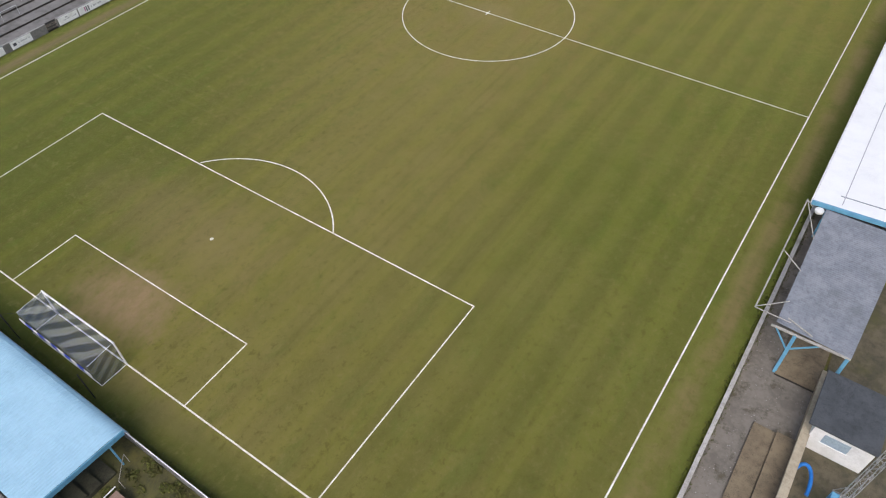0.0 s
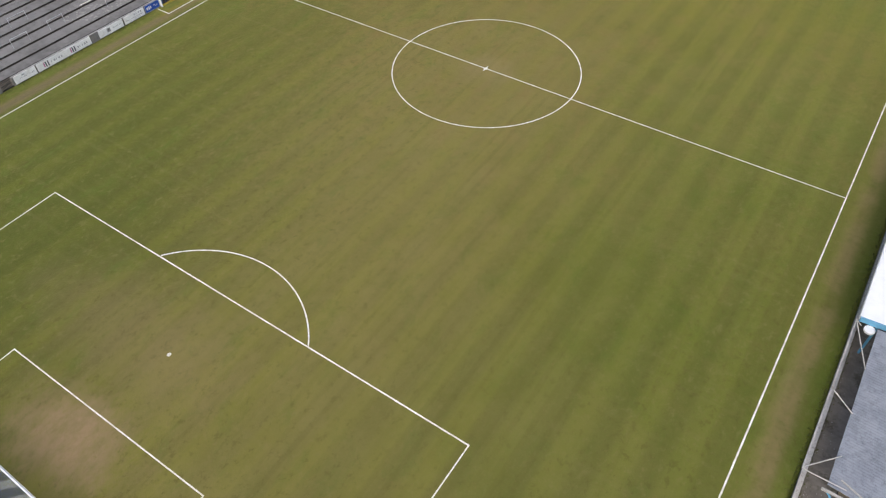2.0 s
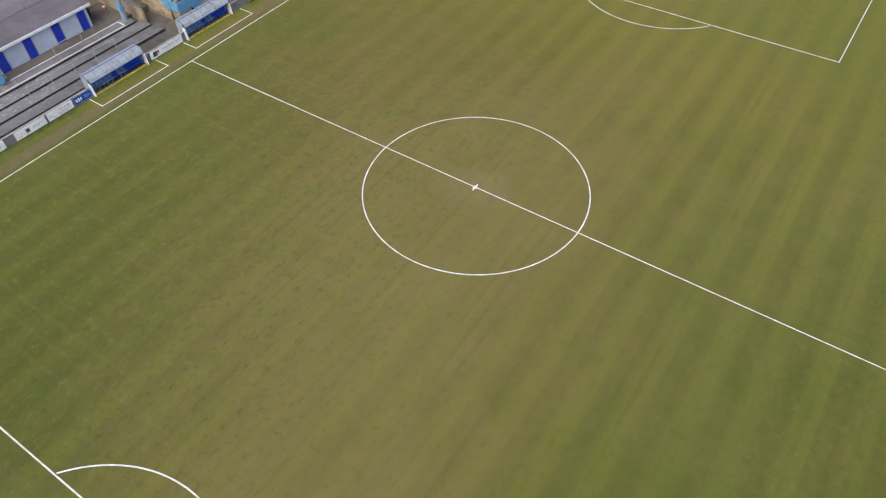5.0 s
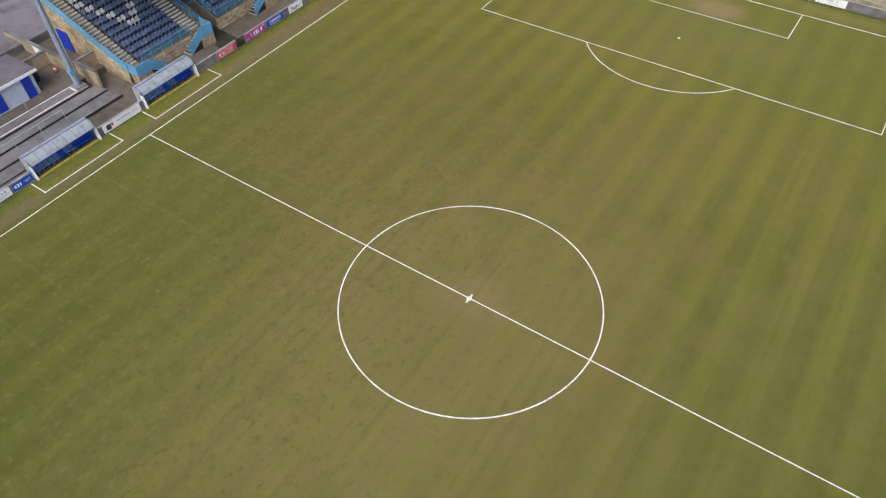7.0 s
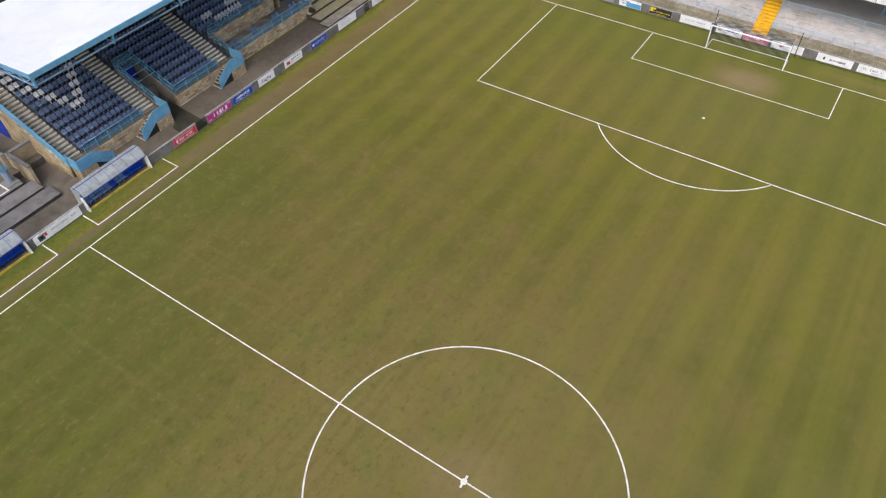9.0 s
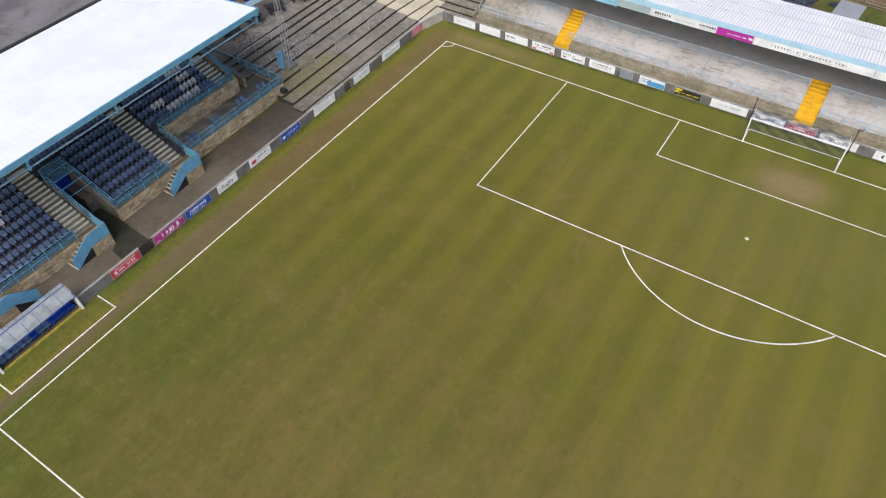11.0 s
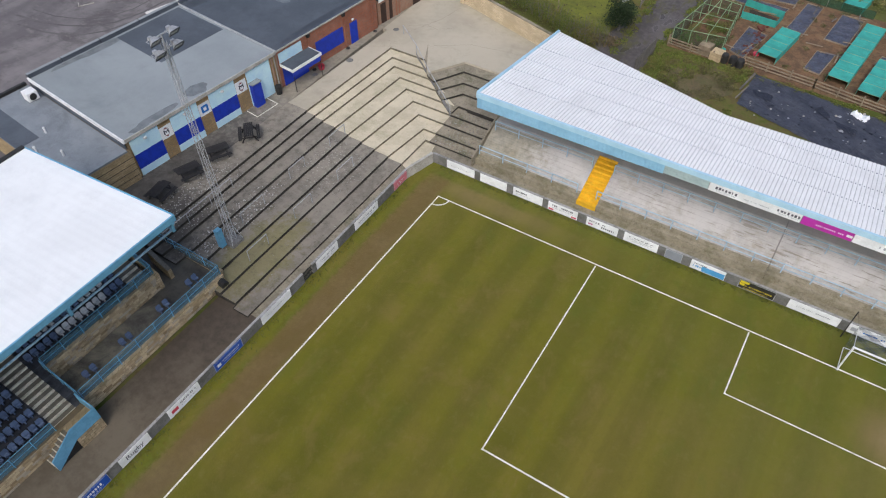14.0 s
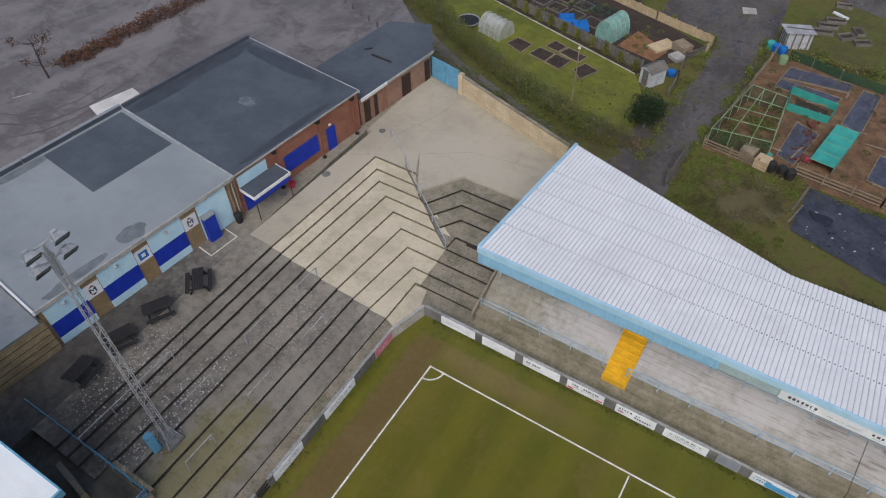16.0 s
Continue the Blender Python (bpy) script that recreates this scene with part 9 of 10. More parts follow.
def bed_sheet(poly, label="dark blue-grey weed sheet pegged over a vegetable bed", mat_=None, z=0.05, edge=True, name="bed_cover"):
    t = thing(name, (poly[0][0], poly[0][1], 0), label, "garden bed", "allotment beds")
    if mat_ is None:
        part("sheet", wrinkled(*poly[:4], 26, 34, z, 0.11, len(name) + poly[0][0]), M_PLASTIC if name == "ground_sheet" else M_SHEET, t)
    else:
        part("soil", wrinkled(*poly[:4], 10, 10, z, 0.06, poly[0][0]), mat_, t)
    if edge:
        for a, b in zip(poly, poly[1:] + poly[:1]):
            part("edge_board", G().beam((*a, 0.07), (*b, 0.07), 0.07, 0.16), M_WOOD, t)
    return t


for poly in ([(-20.4, 133.6), (-18.9, 132.9), (-18.0, 138.2), (-20.0, 139.0)], [(-16.7, 140.6), (-15.0, 139.9), (-14.4, 146.8), (-16.0, 146.9)],
             [(-22.9, 145.3), (-17.1, 145.8), (-16.95, 147.4), (-22.6, 147.4)], [(-23.1, 143.4), (-17.7, 143.3), (-17.4, 144.6), (-22.9, 145.0)],
             [(-13.5, 134.1), (-12.0, 133.8), (-11.4, 138.0), (-13.1, 137.9)], [(-13.0, 140.5), (-10.8, 140.2), (-10.2, 146.0), (-12.4, 146.4)], [(-7.9, 138.4), (-5.95, 138.0), (-5.65, 139.7), (-7.5, 140.1)]):
    bed_sheet(poly)
g = bed_sheet([(-17.1, 130.9), (-17.3, 125.4), (-4.6, 121.6), (-4.1, 129.3)], "large dark plastic sheet weighted with stones on a cleared plot", edge=False, name="ground_sheet")
st = G()
for k in range(7):
    x, y, s = rs.uniform(-16.5, -6), rs.uniform(124.4, 129.6), rs.uniform(0.05, 0.13)
    st.lathe([(s, 0.05), (s * 0.9, 0.12 + s * 0.6), (s * 0.3, 0.12 + s)], x, y, 6)
part("stones", st, M_COPING, g, "stones that hold the sheet down", kind="stuff")
for k in range(70):
    x, y, s = rs.uniform(-16.6, -5.0), rs.uniform(124.2, 128.9), rs.uniform(0.04, 0.1) * (1.8 if k % 7 == 0 else 1.0)
    scrap = G().prism([(x - s, y - s * 0.4), (x + s * 0.3, y - s * 0.6), (x + s, y + s * 0.3), (x, y + s * 0.6)], 0.1, 0.15 + s * 0.3)
    part("scrap", scrap, rs.choice((M_SHEETD, M_SHEETD, M_SHEETD, M_SHEETD, M_SHEETD, M_PGREY, M_COPING)), g)
for k, q in enumerate(([(-11.2, 128.0), (-9.8, 126.9), (-9.7, 127.6), (-10.7, 128.8)], [(-16.7, 128.2), (-16.2, 127.3), (-14.7, 127.1), (-14.9, 128.2)], [(-9.2, 127.1), (-8.8, 126.2), (-7.3, 125.8), (-7.3, 126.8)], [(-5.0, 127.3), (-4.9, 126.4), (-3.95, 128.3), (-4.6, 128.9)])):
    part("patch_sheet", wrinkled(*q, 8, 8, 0.15, 0.10, 4.0 + k), M_SHEETD, g, "black patch laid over the sheet")
part("edge_log", G().beam((-17.17, 130.9, 0.1), (-17.65, 127.6, 0.1), 0.16, 0.14), M_WOODG, g, "grey timber baulk along the sheet's edge")
part("edge_log", G().beam((-17.1, 128.4, 0.22), (-17.6, 126.1, 0.12), 0.1, 0.1), M_WOODG, g)
part("crumpled_cover", wrinkled((-8.4, 128.9), (-7.0, 128.3), (-6.7, 129.2), (-8.0, 129.6), 12, 8, 0.12, 0.3, 3.0), M_BOARD, g, "crumpled white plastic")
for poly in ([(-47.9, 137.2), (-45.9, 136.35), (-45.6, 138.3), (-47.4, 138.7)], [(-45.1, 136.6), (-43.2, 136.15), (-42.9, 137.9), (-44.7, 138.2)], [(-43.1, 136.1), (-41.4, 135.65), (-41.0, 137.6), (-42.8, 137.9)],
             [(-44.3, 138.7), (-42.8, 138.4), (-42.4, 139.6), (-43.9, 140.1)], [(-42.6, 138.3), (-40.3, 137.7), (-39.9, 139.0), (-42.2, 139.6)], [(-39.0, 135.2), (-38.0, 137.3), (-39.6, 137.9), (-40.2, 136.3)]):
    bed_sheet(poly, "raised bed of dark soil with timber edging on the lawn", M_SOIL, 0.1)


def net_tunnel(x0, y0, x1, y1, w, label, hoops=5, h=0.75):
    """A low square tunnel of teal netting over a bed."""
    t = thing("net_tunnel", ((x0 + x1) / 2, (y0 + y1) / 2, 0), label, "net tunnel", "net tunnels")
    a, b = Vector((x0, y0, 0)), Vector((x1, y1, 0))
    d = (b - a).normalized()
    s = Vector((-d.y, d.x, 0)) * (w / 2)
    up = Vector((0, 0, h))
    for k in range(hoops - 1):
        p, q = a.lerp(b, k / (hoops - 1)), a.lerp(b, (k + 1) / (hoops - 1))
        mid = (p + q) / 2 - Vector((0, 0, 0.05))
        g = G()
        g.face([p + s + up, p - s + up, mid - s + up, mid + s + up]).face([mid + s + up, mid - s + up, q - s + up, q + s + up])
        g.face([p + s, p + s + up, mid + s + up, q + s + up, q + s]).face([p - s, q - s, q - s + up, mid - s + up, p - s + up])
        part("net_panel", g, M_TEAL, t)
    for k in range(hoops):
        p = a.lerp(b, k / (hoops - 1))
        part("hoop", G().tube([p + s, p + s + up, p - s + up, p - s], 0.025, 5), M_GNET, t)


net_tunnel(-17.0, 133.5, -16.1, 139.3, 1.9, "teal netting stretched over a long vegetable bed", 5)
net_tunnel(-10.4, 132.9, -9.0, 144.4, 1.9, "teal netting stretched over a long vegetable bed", 8)
net_tunnel(-7.6, 131.9, -6.75, 138.2, 1.95, "teal netting stretched over a long vegetable bed", 5)
net_tunnel(-6.4, 141.5, -5.8, 146.0, 1.8, "teal netting stretched over a short vegetable bed", 3)
net_tunnel(-11.8, 147.4, -11.2, 150.6, 2.0, "teal netting stretched over a short vegetable bed", 3)
t = thing("net_enclosure", (-19.6, 141.8, 0), "open rectangular enclosure of teal netting round a bed", "net tunnel")
q = [(-21.6, 143.2), (-17.5, 142.5), (-17.75, 140.2), (-21.3, 140.4)]
for (xa, ya), (xb, yb) in zip(q, q[1:] + q[:1]):
    part("net_panel", G().beam((xa, ya, 0.4), (xb, yb, 0.4), 0.03, 0.75), M_TEAL, t)
part("soil", G().prism(list(reversed([(-20.9, 142.7), (-18.0, 142.1), (-18.1, 140.7), (-20.7, 140.8)])), 0.0, 0.06), M_SOIL, t)

# fruit cage
cage = thing("fruit_cage", (-23.2, 136, 0), "square fruit cage of green netting on pale timber bars", "fruit cage")
c0, c1, c2, c3 = (Vector(p) for p in ((-25.8, 132.0, 0), (-21.0, 132.7, 0), (-21.45, 139.6, 0), (-24.6, 140.0, 0)))
up = Vector((0, 0, 1.75))
for i in range(4):
    for j in range(5):
        a, b = c0.lerp(c1, i / 3), c3.lerp(c2, i / 3)
        p = a.lerp(b, j / 4)
        if i in (0, 3) or j in (0, 4):
            part("post", G().beam(p, p + up, 0.07), M_GNET, cage)
for i in range(4):
    part("roof_bar", G().beam(c0.lerp(c1, i / 3) + up, c3.lerp(c2, i / 3) + up, 0.055), M_GNET, cage)
for j in range(5):
    part("roof_bar", G().beam(c0.lerp(c3, j / 4) + up, c1.lerp(c2, j / 4) + up, 0.055), M_GNET, cage)
m = Mat("fine_green_net")
m.done((0.035, 0.085, 0.045), 0.9)
tr = m.t.nodes.new("ShaderNodeBsdfTransparent")
mx = m.t.nodes.new("ShaderNodeMixShader")
mx.inputs[0].default_value = 0.6
m.t.links.new(m.b.outputs[0], mx.inputs[1])
m.t.links.new(tr.outputs[0], mx.inputs[2])
m.t.links.new(mx.outputs[0], m.t.nodes["Material Output"].inputs[0])
for k, (a, b) in enumerate(((c0, c1), (c1, c2), (c2, c3), (c3, c0))):
    part("netting", G().face([a, b, b + up, a + up]), m.m, cage)
g = G()
for i in range(46):
    p = c0.lerp(c1, rs.random()).lerp(c3.lerp(c2, rs.random()), rs.random())
    leaves(g, p.x, p.y, 0.3, 0.45, 0.45, 0.3, 60, 0.09, 900 + i)
part("fruit_bushes", g, M_HEDGE, cage, kind="stuff")


def plank_fence(pts, h, mat_, label, rails=3, gap=1.9, boards=False, name="timber_fence"):
    t = thing(name, (*pts[0], 0), label, "fence", "garden fences")
    for (xa, ya), (xb, yb) in zip(pts, pts[1:]):
        a, b = Vector((xa, ya, 0)), Vector((xb, yb, 0))
        n = max(1, int((b - a).length / gap))
        for i in range(n + 1):
            p = a.lerp(b, i / n)
            part("post", G().box(p.x - 0.06, p.x + 0.06, p.y - 0.06, p.y + 0.06, 0, h + 0.12), mat_, t)
        if boards:
            k = int((b - a).length / 0.19)
            for i in range(k):
                p, q = a.lerp(b, (i + 0.06) / k), a.lerp(b, (i + 0.94) / k)
                z = h + rs.uniform(-0.05, 0.05)
                part("board", G().beam((p.x, p.y, z / 2 + 0.03), (q.x, q.y, z / 2 + 0.03), 0.03, z), mat_, t)
        else:
            for k in range(rails):
                z = h * (k + 0.6) / rails
                part("rail", G().beam((xa, ya, z), (xb, yb, z + rs.uniform(-0.03, 0.03)), 0.04, 0.13), mat_, t)
    return t


plank_fence([(-26.0, 131.7), (-21.4, 131.2)], 0.85, M_WOOD, "low weathered rail fence round the allotment")
plank_fence([(-18.6, 132.0), (-12.0, 131.4), (-5.65, 130.5), (-1.8, 130.0), (2.4, 129.5)], 0.95, M_WOOD, "low weathered rail fence round the allotment")
plank_fence([(-5.6, 130.7), (-4.5, 139.7)], 0.9, M_WOOD, "low weathered rail fence between two allotments", 2)
plank_fence([(-26.0, 131.8), (-25.1, 141.0), (-24.4, 149.6)], 0.9, M_WOOD, "low weathered fence along the gravel lane", 4)
plank_fence([(-43.2, 151.2), (-36.7, 149.3), (-30.2, 147.6), (-30.3, 145.8)], 0.95, M_WOODP, "pale pallet-board fence round an allotment", 2, 2.0, True)
plank_fence([(-54.5, 145.4), (-34.6, 139.7)], 1.05, M_WOODG, "grey boarded fence beside the garden lawn", 2, 2.2, True)
plank_fence([(-31.0, 137.0), (-31.2, 140.0), (-31.6, 143.4), (-30.4, 145.8)], 0.9, M_WOODG, "ramshackle grey timber fence beside the lane")
plank_fence([(-26.7, 129.6), (-27.0, 125.2)], 1.5, M_WOODG, "leaning grey palings at the end of the lane", 2, 1.2, True)
# rough ground between the stand, the lane and the allotment
rr = random.Random(31)
rough_spots = lambda n, y0, y1: [(rr.uniform(-26.3, -17.6), rr.uniform(y0, y1), 0.1, rr.uniform(0.4, 0.9), rr.uniform(0.4, 0.9), rr.uniform(0.12, 0.4)) for _ in range(n)]
scrub("rough_grass", "coarse yellow-green grass and weeds beside the lane", [(x, y, 0.06, rx, ry, rz * 0.6) for x, y, _, rx, ry, rz in rough_spots(95, 122.6, 131.2) if x < -22.2 or y > 128.6 or y < 124.0], M_TUFT, 0.09, 190, cat="grass")
scrub("bramble_patch", "brown tangled brambles in the rough grass", [(rr.uniform(-24.5, -18.2), rr.uniform(123.6, 129.6), 0.3, rr.uniform(0.5, 1.0), rr.uniform(0.4, 0.8), rr.uniform(0.06, 0.16)) for _ in range(20)], M_SCRUB, 0.08, 150)
scrub("lane_edge_weeds", "dry brown and green weeds along both edges of the lane", [(-30.3 + rr.uniform(-0.5, 0.5), y, 0.1, 0.5, 0.6, 0.22) for y in [rr.uniform(127.5, 149) for _ in range(46)]] +
      [(-26.5 + (y - 130) * 0.05 + rr.uniform(-0.5, 0.3), y, 0.1, 0.4, 0.6, 0.22) for y in [rr.uniform(127, 151) for _ in range(46)]], M_TUFT, 0.1, 150, cat="weeds")
clods = G()
for k in range(26):
    x, y, s = rr.gauss(-36.6, 1.8), rr.gauss(133.6, 1.4), rr.uniform(0.05, 0.13)
    clods.lathe([(s, 0.0), (s * 0.8, s * 0.5), (s * 0.2, s * 0.7)], x, y, 5)
solid("worm_casts", clods, M_SOIL, "dark clods of earth scattered over the lawn", "soil", kind="stuff")
bare_pts = [(-24.8, 129.3), (-24.4, 125.4), (-20.4, 123.9), (-18.0, 126.6), (-18.4, 128.4), (-20.8, 130.9), (-22.6, 130.2)]
solid("bare_plot", G().prism(bare_pts, -0.1, 0.012), weathered("trampled_earth", (0.150, 0.116, 0.060), (0.105, 0.100, 0.040), 0.9, 0.95, (0.085, 0.066, 0.040), 0.5, grain=6.0, bump=0.7), "trampled brown earth between rough grass and the fence", "soil")
# bushes and long grass close behind the north stand
edge_y = lambda x: 121.6 - (x + 31.0) * 0.30
scrub("stand_scrub", "tangled green and brown bushes behind the north stand", [(x, edge_y(x) + rr.uniform(0.6, 4.2), 0.3, rr.uniform(0.45, 0.95), rr.uniform(0.4, 0.8), rr.uniform(0.3, 0.75)) for x in [rr.uniform(-27.0, -17.5) for _ in range(46)]], M_HEDGE, 0.08, 130)
scrub("long_grass_clumps", "clumps of long rough grass between the stand and the allotment fence", [(x, 130.6 - (x + 18.0) * 0.06 + rr.uniform(-0.5, 0.5), 0.08, rr.uniform(0.25, 0.6), rr.uniform(0.2, 0.4), rr.uniform(0.10, 0.22)) for x in [rr.uniform(-19.0, -4.6) for _ in range(40)]], M_TUFT, 0.07, 90)
# green mesh fence behind the beds
mf = thing("mesh_fence", (-23.0, 148.8, 0), "low green plastic mesh fence on thin posts behind the beds", "fence", "garden fences")
mpts = [(-23.2, 149.0), (-20.9, 148.5), (-18.2, 147.8), (-14.2, 147.3), (-9.5, 147.0)]
for (xa, ya), (xb, yb) in zip(mpts, mpts[1:]):
    part("mesh_panel", G().beam((xa, ya, 0.48), (xb, yb, 0.48), 0.02, 0.9), M_MESHGREEN, mf)
    part("post", G().tube([(xa, ya, 0), (xa, ya, 1.05)], 0.04, 5), M_WOODG, mf)
# heap of broken pots and bricks between two covered beds
pots = G()
for k in range(46):
    x, y, s = -18.75 + rr.gauss(0, 0.22), rr.uniform(132.8, 140.2), rr.uniform(0.08, 0.17)
    pots.lathe([(s * 0.7, 0.0), (s, s * 1.4), (s * 0.8, s * 1.5)], x, y, 7)
solid("broken_pots", pots, weathered("terracotta", (0.17, 0.06, 0.04), (0.11, 0.04, 0.03), 2.0, 0.85, bump=0.2), "row of red clay pots and broken bricks between beds", "pots", kind="stuff")
planks = thing("loose_planks", (-18, 141, 0), "loose weathered planks lying over the bed sheets", "planks", "loose planks")
for k in range(20):
    x, y, a, ln = rr.uniform(-23.5, -7.5), rr.uniform(132.8, 147.6), rr.choice((0.1, 1.5, 1.7, 0.0)) + rr.uniform(-0.2, 0.2), rr.uniform(0.8, 2.6)
    part("plank", G().beam((x, y, 0.17), (x + math.cos(a) * ln, y + math.sin(a) * ln, 0.17), 0.14, 0.05), rr.choice((M_WOOD, M_WOODG, M_WOODG)), planks)
# beds in the plot behind the boarded fence
for k in range(9):
    x, y = -52.0 + 2.15 * (k % 5) + rr.uniform(-0.2, 0.2), 146.9 + 2.3 * (k // 5) + rr.uniform(-0.2, 0.2) - 0.55 * (k % 5)
    t = thing("plot_bed", (x, y, 0), "timber-edged bed of dark soil in the allotment", "garden bed", "allotment beds")
    q = [(x, y), (x + 1.7, y - 0.45), (x + 2.1, y + 1.1), (x + 0.4, y + 1.55)]
    part("soil", wrinkled(*q, 8, 8, 0.1, 0.06, k), M_SOIL, t)
    for p, o in zip(q, q[1:] + q[:1]):
        part("edge_board", G().beam((*p, 0.1), (*o, 0.1), 0.07, 0.2), M_WOODG, t)
scrub("plot_weeds", "low green weeds and crops in the dug plots", [(rr.uniform(-52, -35), rr.uniform(142.5, 152), 0.08, 0.4, 0.35, 0.14) for _ in range(60)], M_HEDGE, 0.09, 150, cat="vegetables")
part("edging", G().beam((-34.9, 138.75, 0.05), (-54.4, 144.55, 0.05), 0.1, 0.1), M_COPING, thing("bed_edging", (-44, 141.6, 0), "thin pale edging along the flower bed", "edging", kind="structure"))
# small conifers by the lawn fence
for k in range(10):
    x, y = -35.2 - k * 1.75, 139.4 + k * 0.53
    t = thing("dwarf_conifer", (x, y, 0), "small golden-green conifer beside the boarded fence", "shrub", "dwarf conifers")
    part("trunk", G().tube([(x, y, 0), (x, y, 0.4)], 0.05, 5), M_WOODG, t)
    g = G()
    for j in range(4):
        leaves(g, x, y, 0.3 + 0.25 * j, 0.42 - 0.08 * j, 0.42 - 0.08 * j, 0.26, 90, 0.08, 40 * k + j)
    part("foliage", g, M_CON, t)
solid("flower_bed", G().prism([(-34.6, 139.4), (-34.8, 138.9), (-54.3, 144.7), (-54.1, 145.2)], -0.1, 0.05), M_SOIL, "narrow soil border along the boarded fence", "flower bed")


M_ROOFGREY2 = weathered("patched_sheet_roof", (0.52, 0.53, 0.54), (0.36, 0.37, 0.38), 1.2, 0.6, (0.30, 0.17, 0.12), 0.4, bump=0.1)


M_WCAPW = weathered("weathered_white_boards", (0.60, 0.62, 0.62), (0.45, 0.46, 0.46), 1.2, 0.7, (0.26, 0.27, 0.24), 0.4, bump=0.2)


def garden_shed(x, y, w, d, h, turn, wall, roof, label):
    t = thing("garden_shed", (0, 0, 0), label, "shed", "garden sheds")
    part("wall", G().box(-w / 2, w / 2, -d / 2, d / 2, 0, h), wall, t)
    for s in (-1, 1):
        part("gable", G().face([(-w / 2, s * d / 2, h), (w / 2, s * d / 2, h), (0, s * d / 2, h + w * 0.3)]), wall, t)
        part("roof_slope", G().hexa([(s * (w / 2 + 0.12), -d / 2 - 0.1, h - 0.07), (0, -d / 2 - 0.1, h + w * 0.3), (0, d / 2 + 0.1, h + w * 0.3), (s * (w / 2 + 0.12), d / 2 + 0.1, h - 0.07),
                                     (s * (w / 2 + 0.12), -d / 2 - 0.1, h - 0.02), (0, -d / 2 - 0.1, h + w * 0.3 + 0.05), (0, d / 2 + 0.1, h + w * 0.3 + 0.05), (s * (w / 2 + 0.12), d / 2 + 0.1, h - 0.02)]), roof, t)
    part("door", G().box(-0.35, 0.35, -d / 2 - 0.03, -d / 2, 0.05, min(h, 1.75)), roof, t)
    t.matrix_basis = pose(x, y, 0, 0, 0, turn)


garden_shed(-33.1, 138.3, 1.35, 1.9, 1.6, -28, M_WCAPW, M_WOODG, "small white-walled garden shed with a felt roof")
sh = thing("garden_shed", (0, 0, 0), "low grey shed patched together under rusty pale roof sheets", "shed", "garden sheds")
for k in range(12):  # upright boards round three sides, the front the tallest
    for s in (-1, 1):
        part("board", G().box(s * 1.2 - 0.02, s * 1.2 + 0.02, -1.0 + k * 0.167, -1.0 + k * 0.167 + 0.15, 0.0, 1.72 - 0.022 * k), M_WOODG if k % 3 else M_WCAPW, sh)
for k in range(14):
    part("board", G().box(-1.2 + k * 0.17, -1.2 + k * 0.17 + 0.155, -1.03, -0.99, 0.0, 1.7 + 0.03 * (k % 2)), M_WCAPW if k % 4 else M_WOODG, sh)
part("back_wall", G().box(-1.2, 1.2, 0.97, 1.01, 0.0, 1.42), M_WOODG, sh)
for k in range(4):
    xa = -1.42 + k * 0.7
    part("roof_sheet", G().sheet((xa, -1.25, 1.80 + 0.02 * (k % 2)), (xa + 0.74, -1.25, 1.80 + 0.02 * (k % 2)), (xa + 0.72, 1.2, 1.45), (xa, 1.2, 1.45), 0.12, 0.02), M_ROOFGREY2, sh, "rusty pale roof sheet")
part("loose_batten", G().beam((-1.2, 0.1, 1.74), (1.3, -0.25, 1.76), 0.09, 0.06), M_WOODG, sh)
sh.matrix_basis = pose(-23.4, 151.9, 0, 0, 0, 24)


def raised_bed(x, y, w, d, turn):
    """An open timber frame standing on the grass, with a little soil in it."""
    t = thing("raised_bed", (0, 0, 0), "open grey timber raised bed standing on rough grass", "garden bed", "open raised beds")
    for x0, x1, y0, y1 in ((-w / 2, w / 2, -d / 2, -d / 2 + 0.06), (-w / 2, w / 2, d / 2 - 0.06, d / 2), (-w / 2, -w / 2 + 0.06, -d / 2 + 0.06, d / 2 - 0.06), (w / 2 - 0.06, w / 2, -d / 2 + 0.06, d / 2 - 0.06)):
        part("board", G().box(x0, x1, y0, y1, 0.0, 0.34), M_WOODG, t)
    part("soil", G().box(-w / 2 + 0.07, w / 2 - 0.07, -d / 2 + 0.07, d / 2 - 0.07, 0.0, 0.16), M_SOIL, t)
    t.matrix_basis = pose(x, y, 0.02, 0, 0, turn)


for x, y, w, d, turn in ((-21.4, 155.4, 1.9, 0.9, 18), (-21.2, 156.9, 1.9, 0.9, 18), (-20.7, 158.3, 1.9, 0.9, 18), (-19.2, 155.6, 1.5, 1.0, 40), (-18.3, 157.2, 0.9, 1.4, 30), (-17.6, 155.2, 1.6, 0.9, 30), (-20.6, 162.0, 1.6, 0.8, 10)):
    raised_bed(x, y, w, d, turn)


